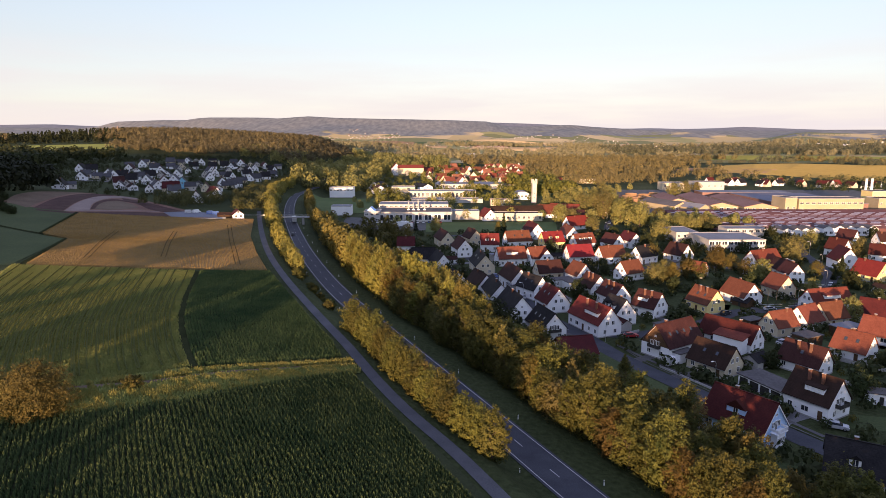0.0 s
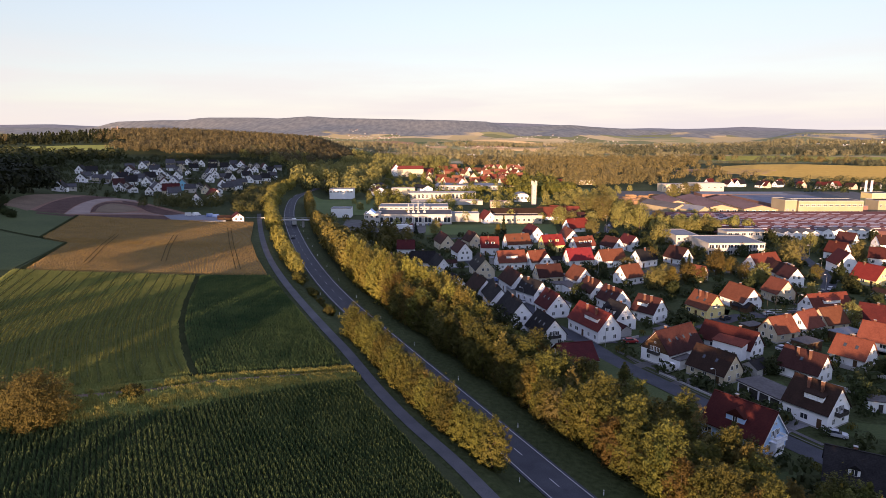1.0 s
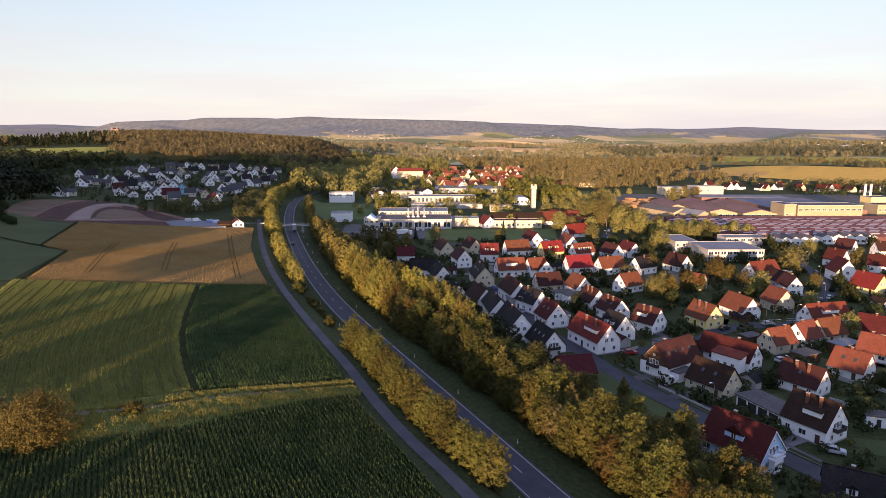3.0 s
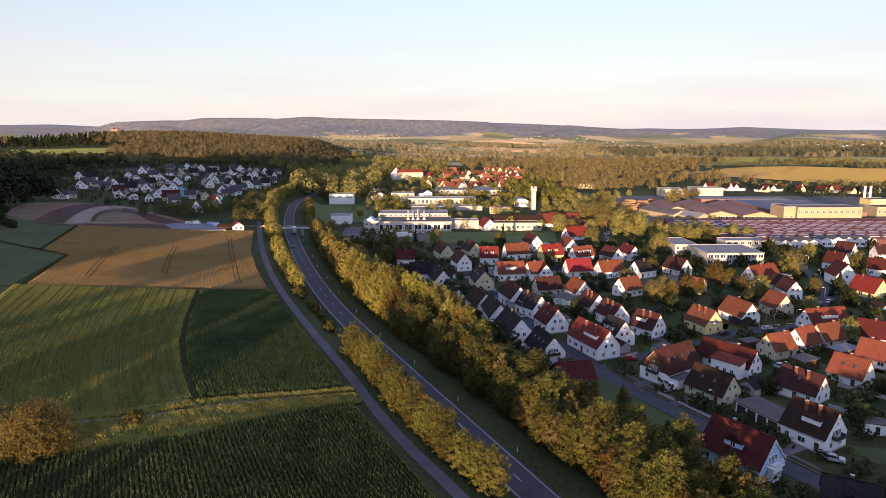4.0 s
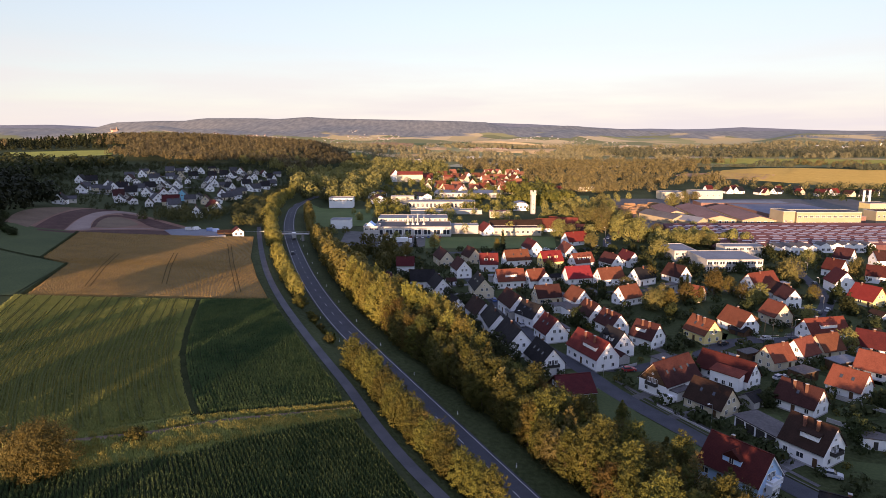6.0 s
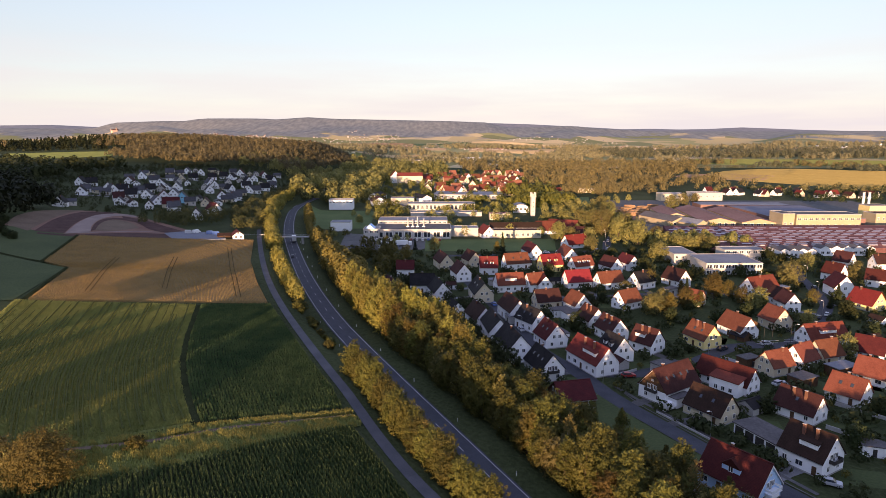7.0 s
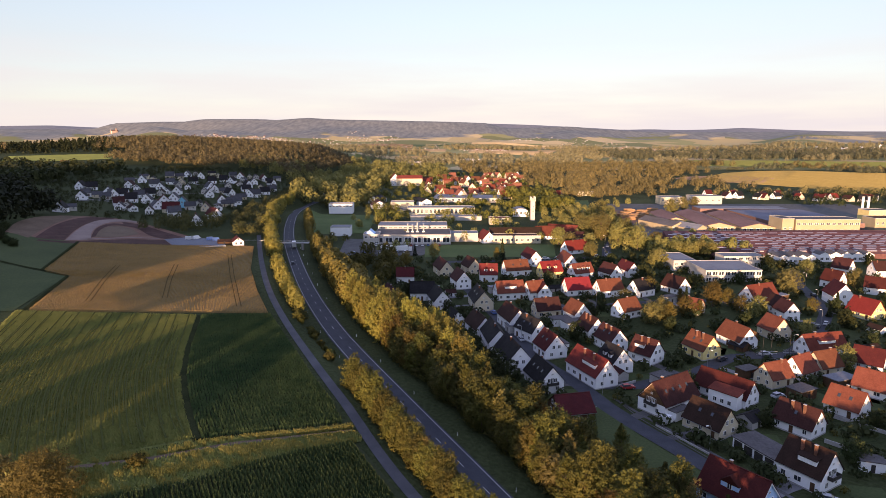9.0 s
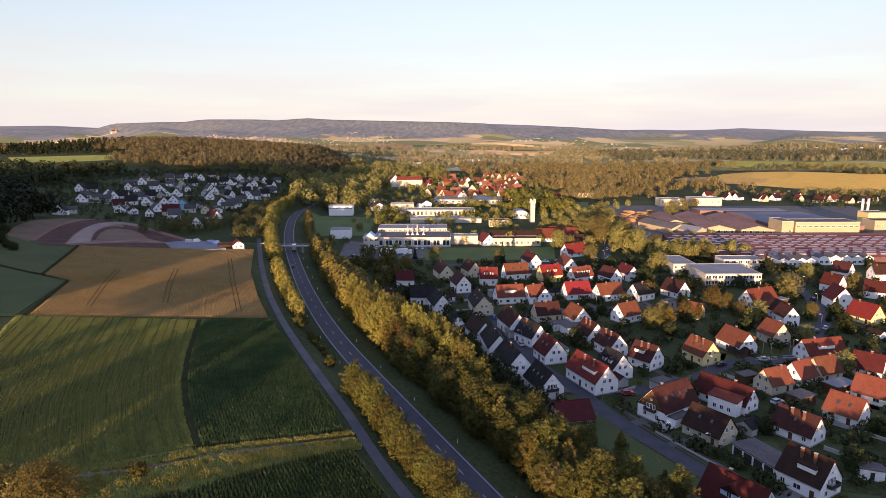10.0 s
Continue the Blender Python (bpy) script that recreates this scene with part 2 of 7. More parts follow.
M = dict(
    land=mat("meadow grass", (0.0238, 0.0323, 0.0119), (0.0629, 0.07395, 0.0306), scale=0.02, fine=0.9, bump=0.9, depth=0.6, spec=0.05),
    lawn=mat("mown grass", (0.053, 0.083, 0.024), (0.101, 0.133, 0.042), scale=0.05, fine=2, bump=0.4, depth=0.1),
    soil=mat("weedy field soil", (0.026, 0.033, 0.014), (0.050, 0.058, 0.024), scale=0.1, fine=2, bump=0.6, depth=0.15),
    earth=mat("red bare earth", (0.13, 0.07, 0.05), (0.24, 0.14, 0.10), scale=0.05, fine=1.2, bump=0.6, depth=0.3),
    maroon_earth=mat("dark turned earth", (0.054, 0.0306, 0.027), (0.099, 0.0576, 0.0486), scale=0.15, fine=1.2, bump=0.8, depth=0.3, spec=0.05),
    tan_earth=mat("levelled tan earth", (0.115, 0.0828, 0.05704), (0.1748, 0.1288, 0.09016), scale=0.08, fine=1.2, bump=0.5, depth=0.2, spec=0.05),
    blue_paving=mat("blue-grey gravel yard", (0.115, 0.125, 0.150), (0.190, 0.200, 0.230), scale=0.1, fine=1.5, bump=0.3, depth=0.1),
    pale_earth=mat("pale gravel earth", (0.1794, 0.1325, 0.1122), (0.276, 0.2116, 0.1858), scale=0.1, fine=1.5, bump=0.4, depth=0.2),
    cereal=mat("green cereal", (0.165, 0.185, 0.060), (0.285, 0.295, 0.100), scale=0.04, fine=1.5, bump=0.7, depth=0.25),
    wheat=mat("ripe wheat", (0.155, 0.108, 0.046), (0.280, 0.196, 0.082), scale=0.05, fine=1.6, bump=0.9, depth=0.4),
    # dark tone standing in for shade between the drill rows
    drill_shade=mat("painted shade of drill gaps", (0.052, 0.058, 0.020), (0.078, 0.084, 0.028), scale=0.3, fine=3, bump=0.4, depth=0.1, spec=0.0),
    # haze over the farthest ridge, put into a paler base colour
    hazed_heights=hill_mat("haze-paled far heights", (0.175, 0.182, 0.196), (0.225, 0.222, 0.222)),
    wheat_gap=mat("wheel track in wheat", (0.075, 0.056, 0.026), (0.120, 0.088, 0.040), scale=0.3, fine=3, bump=0.4, depth=0.1, spec=0.0),
    track=mat("dark trodden track", (0.020, 0.025, 0.011), (0.045, 0.050, 0.022), scale=0.3, fine=3, bump=0.4, depth=0.1, spec=0.0),
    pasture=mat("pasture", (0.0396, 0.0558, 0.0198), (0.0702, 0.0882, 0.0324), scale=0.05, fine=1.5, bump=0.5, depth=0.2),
    stubble=mat("straw stubble field", (0.45, 0.295, 0.115), (0.60, 0.41, 0.18), scale=0.01, fine=0.3, bump=1.0, depth=1.5),
    asphalt=mat("asphalt", (0.0416, 0.044, 0.0512), (0.068, 0.0704, 0.0808), scale=0.3, fine=6, bump=0.2, depth=0.02, rough=0.8),
    lane=mat("worn lane asphalt", (0.0594, 0.0603, 0.0666), (0.1026, 0.1017, 0.1098), scale=0.2, fine=5, bump=0.3, depth=0.03, rough=0.9),
    paving=mat("paved yard", (0.072, 0.0704, 0.068), (0.128, 0.124, 0.12), scale=0.2, fine=3, bump=0.2, depth=0.03),
    slab=mat("pale concrete slabs", (0.1445, 0.1445, 0.1487), (0.2295, 0.2253, 0.2253), scale=0.3, fine=3, bump=0.2, depth=0.03),
    line=mat("road paint", (0.341, 0.341, 0.329), (0.465, 0.465, 0.446), scale=2, fine=12, bump=0.1),
    white=mat("white plaster", (0.74, 0.748, 0.765), (0.83, 0.835, 0.845), scale=0.4, fine=5, bump=0.1, vary=0.06),
    aged=mat("aged white plaster", (0.38, 0.36, 0.335), (0.52, 0.495, 0.46), scale=0.15, fine=2, bump=0.15, vary=0.08),
    cream=mat("cream plaster", (0.50, 0.435, 0.315), (0.61, 0.54, 0.40), scale=0.4, fine=5, bump=0.1, vary=0.06),
    tan=mat("tan factory render", (0.31, 0.255, 0.165), (0.40, 0.335, 0.225), scale=0.12, fine=2, bump=0.15, vary=0.06),
    yellow=mat("yellow plaster", (0.66, 0.53, 0.22), (0.80, 0.66, 0.30), scale=0.4, fine=5, bump=0.1),
    bluewall=mat("bright blue plaster", (0.17, 0.42, 0.58), (0.24, 0.52, 0.68), scale=0.4, fine=5, bump=0.1),
    skyblue=mat("pale blue plaster", (0.36, 0.52, 0.76), (0.45, 0.62, 0.84), scale=0.4, fine=5, bump=0.1),
    grey=mat("grey concrete", (0.30, 0.29, 0.28), (0.44, 0.43, 0.41), scale=0.3, fine=4, bump=0.15),
    red=roof_mat("red tiles", (0.0824, 0.0168, 0.0144), (0.1264, 0.0304, 0.0208)),
    crimson=roof_mat("crimson tiles", (0.128, 0.0144, 0.0152), (0.1776, 0.0248, 0.0224)),
    vermilion=roof_mat("vermilion tiles", (0.098, 0.024, 0.015), (0.148, 0.041, 0.026)),
    orange=roof_mat("orange tiles", (0.100, 0.033, 0.019), (0.152, 0.054, 0.032)),
    # brighter tiles for the old town; low sun is put into the colour
    clay=roof_mat("sunlit-toned clay tiles", (0.17, 0.062, 0.038), (0.25, 0.105, 0.066)),
    brown=roof_mat("weathered red-brown tiles", (0.0324, 0.01224, 0.0108), (0.05544, 0.02232, 0.01872)),
    umber=roof_mat("dark brown tiles", (0.02088, 0.01224, 0.00864), (0.03888, 0.02088, 0.01512)),
    maroon=roof_mat("maroon tiles", (0.04536, 0.01008, 0.01008), (0.07488, 0.01656, 0.0144)),
    slate=roof_mat("dark grey tiles", (0.01063, 0.009775, 0.01063), (0.0255, 0.02337, 0.02423)),
    greytile=roof_mat("weathered grey tiles", (0.046, 0.046, 0.052), (0.085, 0.083, 0.090)),
    flat=mat("grey roofing felt", (0.1395, 0.1458, 0.1647), (0.2277, 0.234, 0.2538), scale=0.1, fine=1.5, bump=0.2),
    darkflat=mat("dark roofing felt", (0.07, 0.065, 0.065), (0.13, 0.12, 0.12), scale=0.1, fine=1.5, bump=0.2),
    hall_rust=mat("faded red-brown roofing", (0.155, 0.086, 0.072), (0.240, 0.140, 0.118), scale=0.06, fine=0.6, bump=0.3),
    rust=mat("old red-brown roof sheets", (0.092, 0.044, 0.043), (0.172, 0.080, 0.076), scale=0.06, fine=0.6, bump=0.3),
    log=mat("debarked logs", (0.26, 0.15, 0.075), (0.40, 0.25, 0.13), scale=0.4, fine=3, bump=0.4, vary=0.15),
    slate_felt=mat("blue-grey roofing", (0.115, 0.115, 0.145), (0.19, 0.185, 0.22), scale=0.05, fine=0.8, bump=0.2),
    bark=mat("bark", (0.05, 0.035, 0.025), (0.13, 0.10, 0.07), scale=2, fine=12, bump=0.8),
    wood=mat("dark stained wood", (0.06, 0.035, 0.02), (0.12, 0.07, 0.04), scale=1, fine=10, bump=0.3),
    metal=mat("galvanised metal", (0.35, 0.36, 0.37), (0.5, 0.51, 0.52), rough=0.4, metal=0.8, scale=2, fine=10, bump=0.05),
    brick=mat("red brick", (0.115, 0.052, 0.036), (0.185, 0.090, 0.062), scale=1, fine=8, bump=0.4, vary=0.12),
    frame=mat("white window frame", (0.72, 0.72, 0.70), (0.82, 0.82, 0.80), scale=2, fine=9, bump=0.05, rough=0.5),
    # pale opaque panes for the saw-tooth roof
    skylight=mat("pale skylight panes", (0.42, 0.39, 0.39), (0.56, 0.53, 0.52), scale=0.2, fine=4, bump=0.05, rough=0.5),
    dark=mat("dark painted board", (0.03, 0.028, 0.028), (0.06, 0.055, 0.05), scale=1, fine=8, bump=0.2),
    rubber=mat("black rubber", (0.02, 0.02, 0.02), (0.03, 0.03, 0.03), scale=3, fine=20, bump=0.1),
    leaf=leaf_mat("hedgerow leaves", (0.035, 0.044, 0.0105), (0.146, 0.126, 0.029), 0.28),
    leaf_birch=leaf_mat("yellowing birch leaves", (0.130, 0.108, 0.032), (0.290, 0.222, 0.075), 0.45),
    birch_bark=mat("pale birch bark", (0.36, 0.33, 0.29), (0.60, 0.57, 0.52), scale=2, fine=9, bump=0.3),
    # brighter copy of the hedgerow leaves; direct sun is put into the colour
    leaf_sunlit=leaf_mat("sunlit-toned row leaves", (0.098, 0.098, 0.023), (0.280, 0.230, 0.054), 0.3),
    leaf_gold=leaf_mat("golden valley leaves", (0.136, 0.128, 0.054), (0.254, 0.206, 0.080), 0.3),
    leaf_lime=leaf_mat("yellow-green leaves", (0.098, 0.099, 0.034), (0.245, 0.202, 0.068), 0.35),
    leaf_rust=leaf_mat("rusty leaves", (0.085, 0.064, 0.018), (0.190, 0.136, 0.040), 0.45),
    # leaf tone lowered: the slope's shade is put into the colour
    slope_leaf=leaf_mat("copse leaves toned for shade", (0.050, 0.062, 0.022), (0.150, 0.150, 0.052)),
    belt_leaf=leaf_mat("dark valley wood", (0.063, 0.074, 0.046), (0.139, 0.133, 0.074), 0.25),
    leaf_straw=leaf_mat("golden-brown leaves", (0.070, 0.062, 0.018), (0.215, 0.170, 0.050), 0.45),
    leaf_dark=leaf_mat("dark leaves", (0.02184, 0.03354, 0.0117), (0.06474, 0.07098, 0.02574)),
    # darkened to put shade into the woods; garden conifers share it
    needle=leaf_mat("conifer needles darkened for shade", (0.00765, 0.01445, 0.00595), (0.02975, 0.03315, 0.0119), 0.15),
    pine=leaf_mat("brown-green pine crowns", (0.046, 0.039, 0.019), (0.138, 0.100, 0.053), 0.2),
    # paler leaves for distant woods: haze put into the colour
    far_leaf=leaf_mat("haze-paled far woods", (0.104, 0.104, 0.089), (0.166, 0.156, 0.114), 0.1),
    mid_leaf=leaf_mat("haze-paled valley woods", (0.178, 0.174, 0.096), (0.290, 0.262, 0.138), 0.25),
    # greyed wood tones carry the haze of distance
    heath=hill_mat("haze-tinted far country", (0.150, 0.157, 0.150), (0.240, 0.238, 0.212)),
    maize=leaf_mat("maize leaves", (0.034, 0.062, 0.026), (0.094, 0.124, 0.047), 0.4),
    cereal_leaf=leaf_mat("cereal leaves", (0.210, 0.236, 0.073), (0.310, 0.318, 0.102), 0.4),
    straw_far=leaf_mat("golden straw", (0.420, 0.333, 0.095), (0.525, 0.425, 0.130), 0.1),
    tan_leaf=leaf_mat("bare tan soil and straw", (0.30, 0.22, 0.14), (0.40, 0.29, 0.19), 0.1),
    field_leaf=leaf_mat("pale green meadow", (0.200, 0.220, 0.065), (0.270, 0.286, 0.085), 0.2),
    wheat_ear=leaf_mat("wheat ears", (0.235, 0.158, 0.058), (0.370, 0.236, 0.086)),
    straw=leaf_mat("dry grass", (0.200, 0.190, 0.052), (0.390, 0.325, 0.095), 0.4),
)
m_glass, gn, gl = node_mat("window glass")
gn["Principled BSDF"].inputs["Base Color"].default_value = (0.03, 0.035, 0.045, 1)
gn["Principled BSDF"].inputs["Roughness"].default_value = 0.08
gn["Principled BSDF"].inputs["Specular IOR Level"].default_value = 0.6
M["glass"] = m_glass

# ---- lie of the land ----
ROAD_Y = (-200.0, 60.0, 102.8, 112.6, 204.4, 241.7, 296.0, 389.6, 445.2, 518.8, 591.7, 680.0, 800.0, 2000.0)
ROAD_X = (170.0, 43.4, 22.4, 17.8, -25.6, -41.8, -61.4, -88.6, -103.3, -118.6, -130.1, -128.0, -110.0, 200.0)
LANE_Y = (-200.0, 60.0, 94.1, 104.6, 116.0, 127.0, 137.0, 148.0, 157.7, 175.0, 203.5, 230.0, 267.5, 312.5, 363.1, 420.0, 500.0, 600.0, 800.0, 2000.0)
LANE_X = (149.0, 24.0, 7.8, 2.5, -4.3, -9.9, -14.5, -19.2, -23.4, -31.7, -44.8, -56.5, -71.4, -86.0, -101.0, -117.0, -134.0, -146.0, -130.0, 180.0)

# far ridges: start, crest distance, bearings and crest heights
RIDGES = (
    (2500.0, 4000.0, (-500, 0, 150, 195, 215, 300, 340, 370, 470, 500, 550, 600, 700, 800, 860, 900, 960, 1010, 1060, 1150, 2200), (110, 100, 96, 100, 132, 142, 142, 158, 158, 152, 166, 156, 149, 142, 134, 102, 108, 114, 96, 80, 75)),
    (2600.0, 4750.0, (-500, 0, 110, 190, 300, 860, 940, 1060, 1100, 1150, 1200, 1250, 1310, 1360, 1420, 1500, 2200), (130, 122, 128, 112, 100, 142, 132, 106, 96, 100, 94, 98, 110, 102, 92, 84, 84)),
    (3300.0, 4600.0, (-500, 905, 940, 975, 1010, 1050, 1095, 1130, 1180, 1230, 1290, 1350, 2200), (8, 40, 96, 112, 104, 88, 84, 72, 80, 68, 76, 40, 8)),
    (2350.0, 3250.0, (-500, -60, 20, 90, 150, 205, 235, 300, 345, 390, 440, 520, 580, 640, 2200), (50, 62, 84, 66, 72, 58, 98, 106, 84, 92, 70, 76, 50, 8, 8)),
    (2000.0, 3300.0, (-2000, 1340, 1400, 1450, 1568, 2200), (10, 20, 70, 80, 81, 84)),
)


def smooth(v):
    v = np.clip(v, 0, 1)
    return v * v * (3 - 2 * v)


def road_z(y):
    return np.clip(1 + (y - 105) * 0.0225, 0.3, 5.0) * (1 - smooth((y - 650) / 250))


def lane_z(y):
    return np.clip(7.2 + (y - 137) * 0.025, 5.5, 10.5)


def terrain(x, y):
    """Height of the land: valley floor, road in its cutting, farm lane on the bank, fields rising to the wooded hill."""
    x, y = np.asarray(x, float), np.asarray(y, float)
    xr, xl = np.interp(y, ROAD_Y, ROAD_X), np.interp(y, LANE_Y, LANE_X)
    zr, zl = road_z(y), lane_z(y)
    left = (xl - x) * 0.9
    up = np.clip(left - 3, 0, None)
    z_left = zl + 0.075 * np.clip(up, 0, 150) + 0.03 * np.clip(up - 150, 0, 400)
    z_left = z_left + 0.9 * np.exp(-((up - 36) / 22) ** 2) * smooth((y - 60) / 40) * smooth((210 - y) / 60)
    lift = smooth((y - 430) / 260) * smooth((-150 - x) / 90)
    z_left = z_left + 6 * lift
    a, b = xl + 3.0, xr - 6.2
    z_bank = zl + (zr - zl) * smooth((x - a) / np.maximum(b - a, 0.5))
    z_right = zr * (1 - smooth((x - xr - 7.0) / 16))
    z = np.where(x < a, z_left, np.where(x < b, z_bank, z_right))
    # the slope fades into the valley far up the road
    fade = smooth((y - 640) / 260) * smooth((x + 230) / 120)
    z = z * (1 - fade)
    # wooded hill behind the village, and the long rise beyond
    hill = 21 * np.exp(-((x + 480) / 230) ** 2 - ((y - 1180) / 190) ** 2) + 9 * np.exp(-((x + 200) / 170) ** 2 - ((y - 1150) / 160) ** 2)
    z = z + hill * smooth((y - 760) / 220)
    # rise mostly outside the view, moved here to shade village and site
    z = z + 24 * np.exp(-((x + 325) / 80) ** 2 - ((y - 270) / 150) ** 2)
    z = z * (1 - 0.6 * smooth((y - 1400) / 700))
    # unseen hill added behind, over which the sun goes down, to shade the village
    z = z + (50 * smooth((-262 - x) / 42) + 52 * smooth((-345 - x) / 70) - 16 * smooth((-535 - x) / 60)) * smooth((y + 420) / 150) * smooth((-60 - y) / 120)
    # far ridges
    px = 770 + 1120 * x / np.maximum(y, 1)
    for y0, yc, xs, hs in RIDGES:
        h = np.interp(px, xs, hs)
        u = np.clip((y - y0) / (yc - y0), 0, 1)
        over = np.clip((y - yc) / 500, 0, 1)
        r = (8 + (h - 8) * (0.45 * u + 0.55 * u ** 3)) * (1 - 0.7 * over ** 2) * (u > 0)
        r = r + (10 * np.sin(x / 230 + 1.7 * np.sin(y / 310)) + 6 * np.sin(x / 97 - y / 140)) * 4 * u * (1 - u) * np.clip(h / 90, 0, 1.2)
        z = np.maximum(z, r * smooth(u * 6))
    return z

# ---- building tools ----
def mesh_arrays(name, verts, faces, material, index=None):
    """A mesh from numpy arrays; faces all with the same number of corners."""
    verts, faces = np.asarray(verts, np.float32).reshape(-1, 3), np.asarray(faces, np.int32)
    me = bpy.data.meshes.new(name)
    k = faces.shape[1]
    me.vertices.add(len(verts))
    me.vertices.foreach_set("co", verts.ravel())
    me.loops.add(faces.size)
    me.loops.foreach_set("vertex_index", faces.ravel())
    me.polygons.add(len(faces))
    me.polygons.foreach_set("loop_start", np.arange(0, faces.size, k, dtype=np.int32))
    for one in material if isinstance(material, (list, tuple)) else [material]:
        me.materials.append(one)
    if index is not None:
        me.polygons.foreach_set("material_index", np.asarray(index, np.int32))
    me.update(calc_edges=True)
    me.validate()
    return me


def part(name, bm, material, parent, label=""):
    me = bm
    if isinstance(bm, bmesh.types.BMesh):
        me = bpy.data.meshes.new(name)
        bmesh.ops.recalc_face_normals(bm, faces=bm.faces)
        bm.to_mesh(me)
        bm.free()
    if material is not None and not me.materials:
        me.materials.append(material)
    ob = new(name, me)
    ob.parent = parent
    return tagged(ob, label) if label else ob


def thing(name, m, label, category, group="", kind=""):
    ob = new(name)
    ob.matrix_basis = m
    ob.empty_display_size = 0.5
    return tagged(ob, label, category, group, kind)


def box(bm, x0, x1, y0, y1, z0, z1, m=None):
    vs = [bm.verts.new(v) for v in ((x0, y0, z0), (x1, y0, z0), (x1, y1, z0), (x0, y1, z0), (x0, y0, z1), (x1, y0, z1), (x1, y1, z1), (x0, y1, z1))]
    if m is not None:
        for v in vs:
            v.co = m @ v.co
    for f in ((3, 2, 1, 0), (4, 5, 6, 7), (0, 1, 5, 4), (1, 2, 6, 5), (2, 3, 7, 6), (3, 0, 4, 7)):
        bm.faces.new([vs[i] for i in f])
    return bm


def prism(bm, profile, x0, x1):
    """Extrudes a profile of (y, z) along x."""
    a, b = [bm.verts.new((x0, y, z)) for y, z in profile], [bm.verts.new((x1, y, z)) for y, z in profile]
    bm.faces.new(a[::-1])
    bm.faces.new(b)
    for i in range(len(a)):
        j = (i + 1) % len(a)
        bm.faces.new((a[i], a[j], b[j], b[i]))
    return bm


def tube(bm, points, radii, sides=6):
    """A tapered limb through the points."""
    rings = []
    for i, p in enumerate(points):
        d = Vector(points[min(i + 1, len(points) - 1)]) - Vector(points[max(i - 1, 0)])
        q = d.to_track_quat("Z", "Y")
        rings.append([bm.verts.new(Vector(p) + q @ Vector((radii[i] * math.cos(a), radii[i] * math.sin(a), 0))) for a in (2 * math.pi * k / sides for k in range(sides))])
    for r, s in zip(rings, rings[1:]):
        for k in range(sides):
            bm.faces.new((r[k], r[(k + 1) % sides], s[(k + 1) % sides], s[k]))
    bm.faces.new(rings[0][::-1])
    bm.faces.new(rings[-1])
    return bm


def along(points, n):
    """n points evenly spaced by length on a polyline of (x, y)."""
    p = np.array(points, float)
    d = np.concatenate([[0], np.cumsum(np.hypot(*np.diff(p, axis=0).T))])
    s = np.linspace(0, d[-1], n)
    return np.stack([np.interp(s, d, p[:, 0]), np.interp(s, d, p[:, 1])], 1)


def patch(name, edge_a, edge_b, n, m, material, lift, label, skirt=0.0, kind="structure", category="field"):
    """A sheet of land between two edges, draped on the terrain; skirt: how deep its rim goes down."""
    a, b = along(edge_a, n), along(edge_b, n)
    w = np.linspace(0, 1, m)[None, :, None]
    g = a[:, None] * (1 - w) + b[:, None] * w
    z = terrain(g[..., 0], g[..., 1]) + lift
    v = np.concatenate([g, z[..., None]], 2).reshape(-1, 3)
    i = np.arange((n) * (m)).reshape(n, m)
    f = np.stack([i[:-1, :-1], i[1:, :-1], i[1:, 1:], i[:-1, 1:]], -1).reshape(-1, 4)
    if skirt:
        rim = np.concatenate([i[0, :], i[1:, -1], i[-1, -2::-1], i[-2:0:-1, 0]])
        low = v[rim] - [0, 0, skirt]
        k = len(v) + np.arange(len(rim))
        v = np.concatenate([v, low])
        f = np.concatenate([f, np.stack([rim, np.roll(rim, -1), np.roll(k, -1), k], -1)])
    me = mesh_arrays(name, v, f, material)
    bm = bmesh.new()
    bm.from_mesh(me)
    bmesh.ops.recalc_face_normals(bm, faces=bm.faces)
    if sum(q.normal.z for q in bm.faces) < 0:
        bmesh.ops.reverse_faces(bm, faces=bm.faces)
    bm.to_mesh(me)
    bm.free()
    return tagged(new(name, me), label, category, kind=kind)


def ribbon(name, line, width, material, lift, label, step=3.0, offset=0.0, kind="structure", category="road"):
    """A road along a polyline."""
    p = np.array(line, float)
    n = max(3, int(np.hypot(*np.diff(p, axis=0).T).sum() / step))
    c = along(line, n)
    t = np.gradient(c, axis=0)
    t /= np.hypot(*t.T)[:, None]
    nr = np.stack([t[:, 1], -t[:, 0]], 1)
    return patch(name, c + nr * (offset - width / 2), c + nr * (offset + width / 2), n, 3 if width < 2 else 5, material, lift, label, kind=kind, category=category)


def clumps(centres, sizes, rng, face, slim=(0.32, 0.62), loose=0.5, grain=None, tri=False):
    """Leaf sprays round centres, lying along the outside of the crown: arrays of verts and faces."""
    n = len(centres)
    q = face + rng.normal(size=(n, 3)) * loose
    q /= np.linalg.norm(q, axis=1)[:, None]
    d = rng.normal(size=(n, 3)) * (1 if grain is None else 0.55)
    if grain is not None:
        d += grain
    d -= q * (d * q).sum(1)[:, None]
    d /= np.linalg.norm(d, axis=1)[:, None]
    e = np.cross(q, d)
    s = np.asarray(sizes)[:, None]
    w = rng.uniform(*slim, (n, 1))
    bend = q * s * rng.uniform(-0.3, 0.3, (n, 1))
    if tri:
        v = np.stack([centres - d * s * 0.7 + e * s * w, centres + d * s + bend, centres - d * s * 0.7 - e * s * w], 1).reshape(-1, 3)
        return v, np.arange(3 * n).reshape(n, 3)
    v = np.stack([centres - d * s, centres + e * s * w + bend, centres + d * s, centres - e * s * w + bend], 1).reshape(-1, 3)
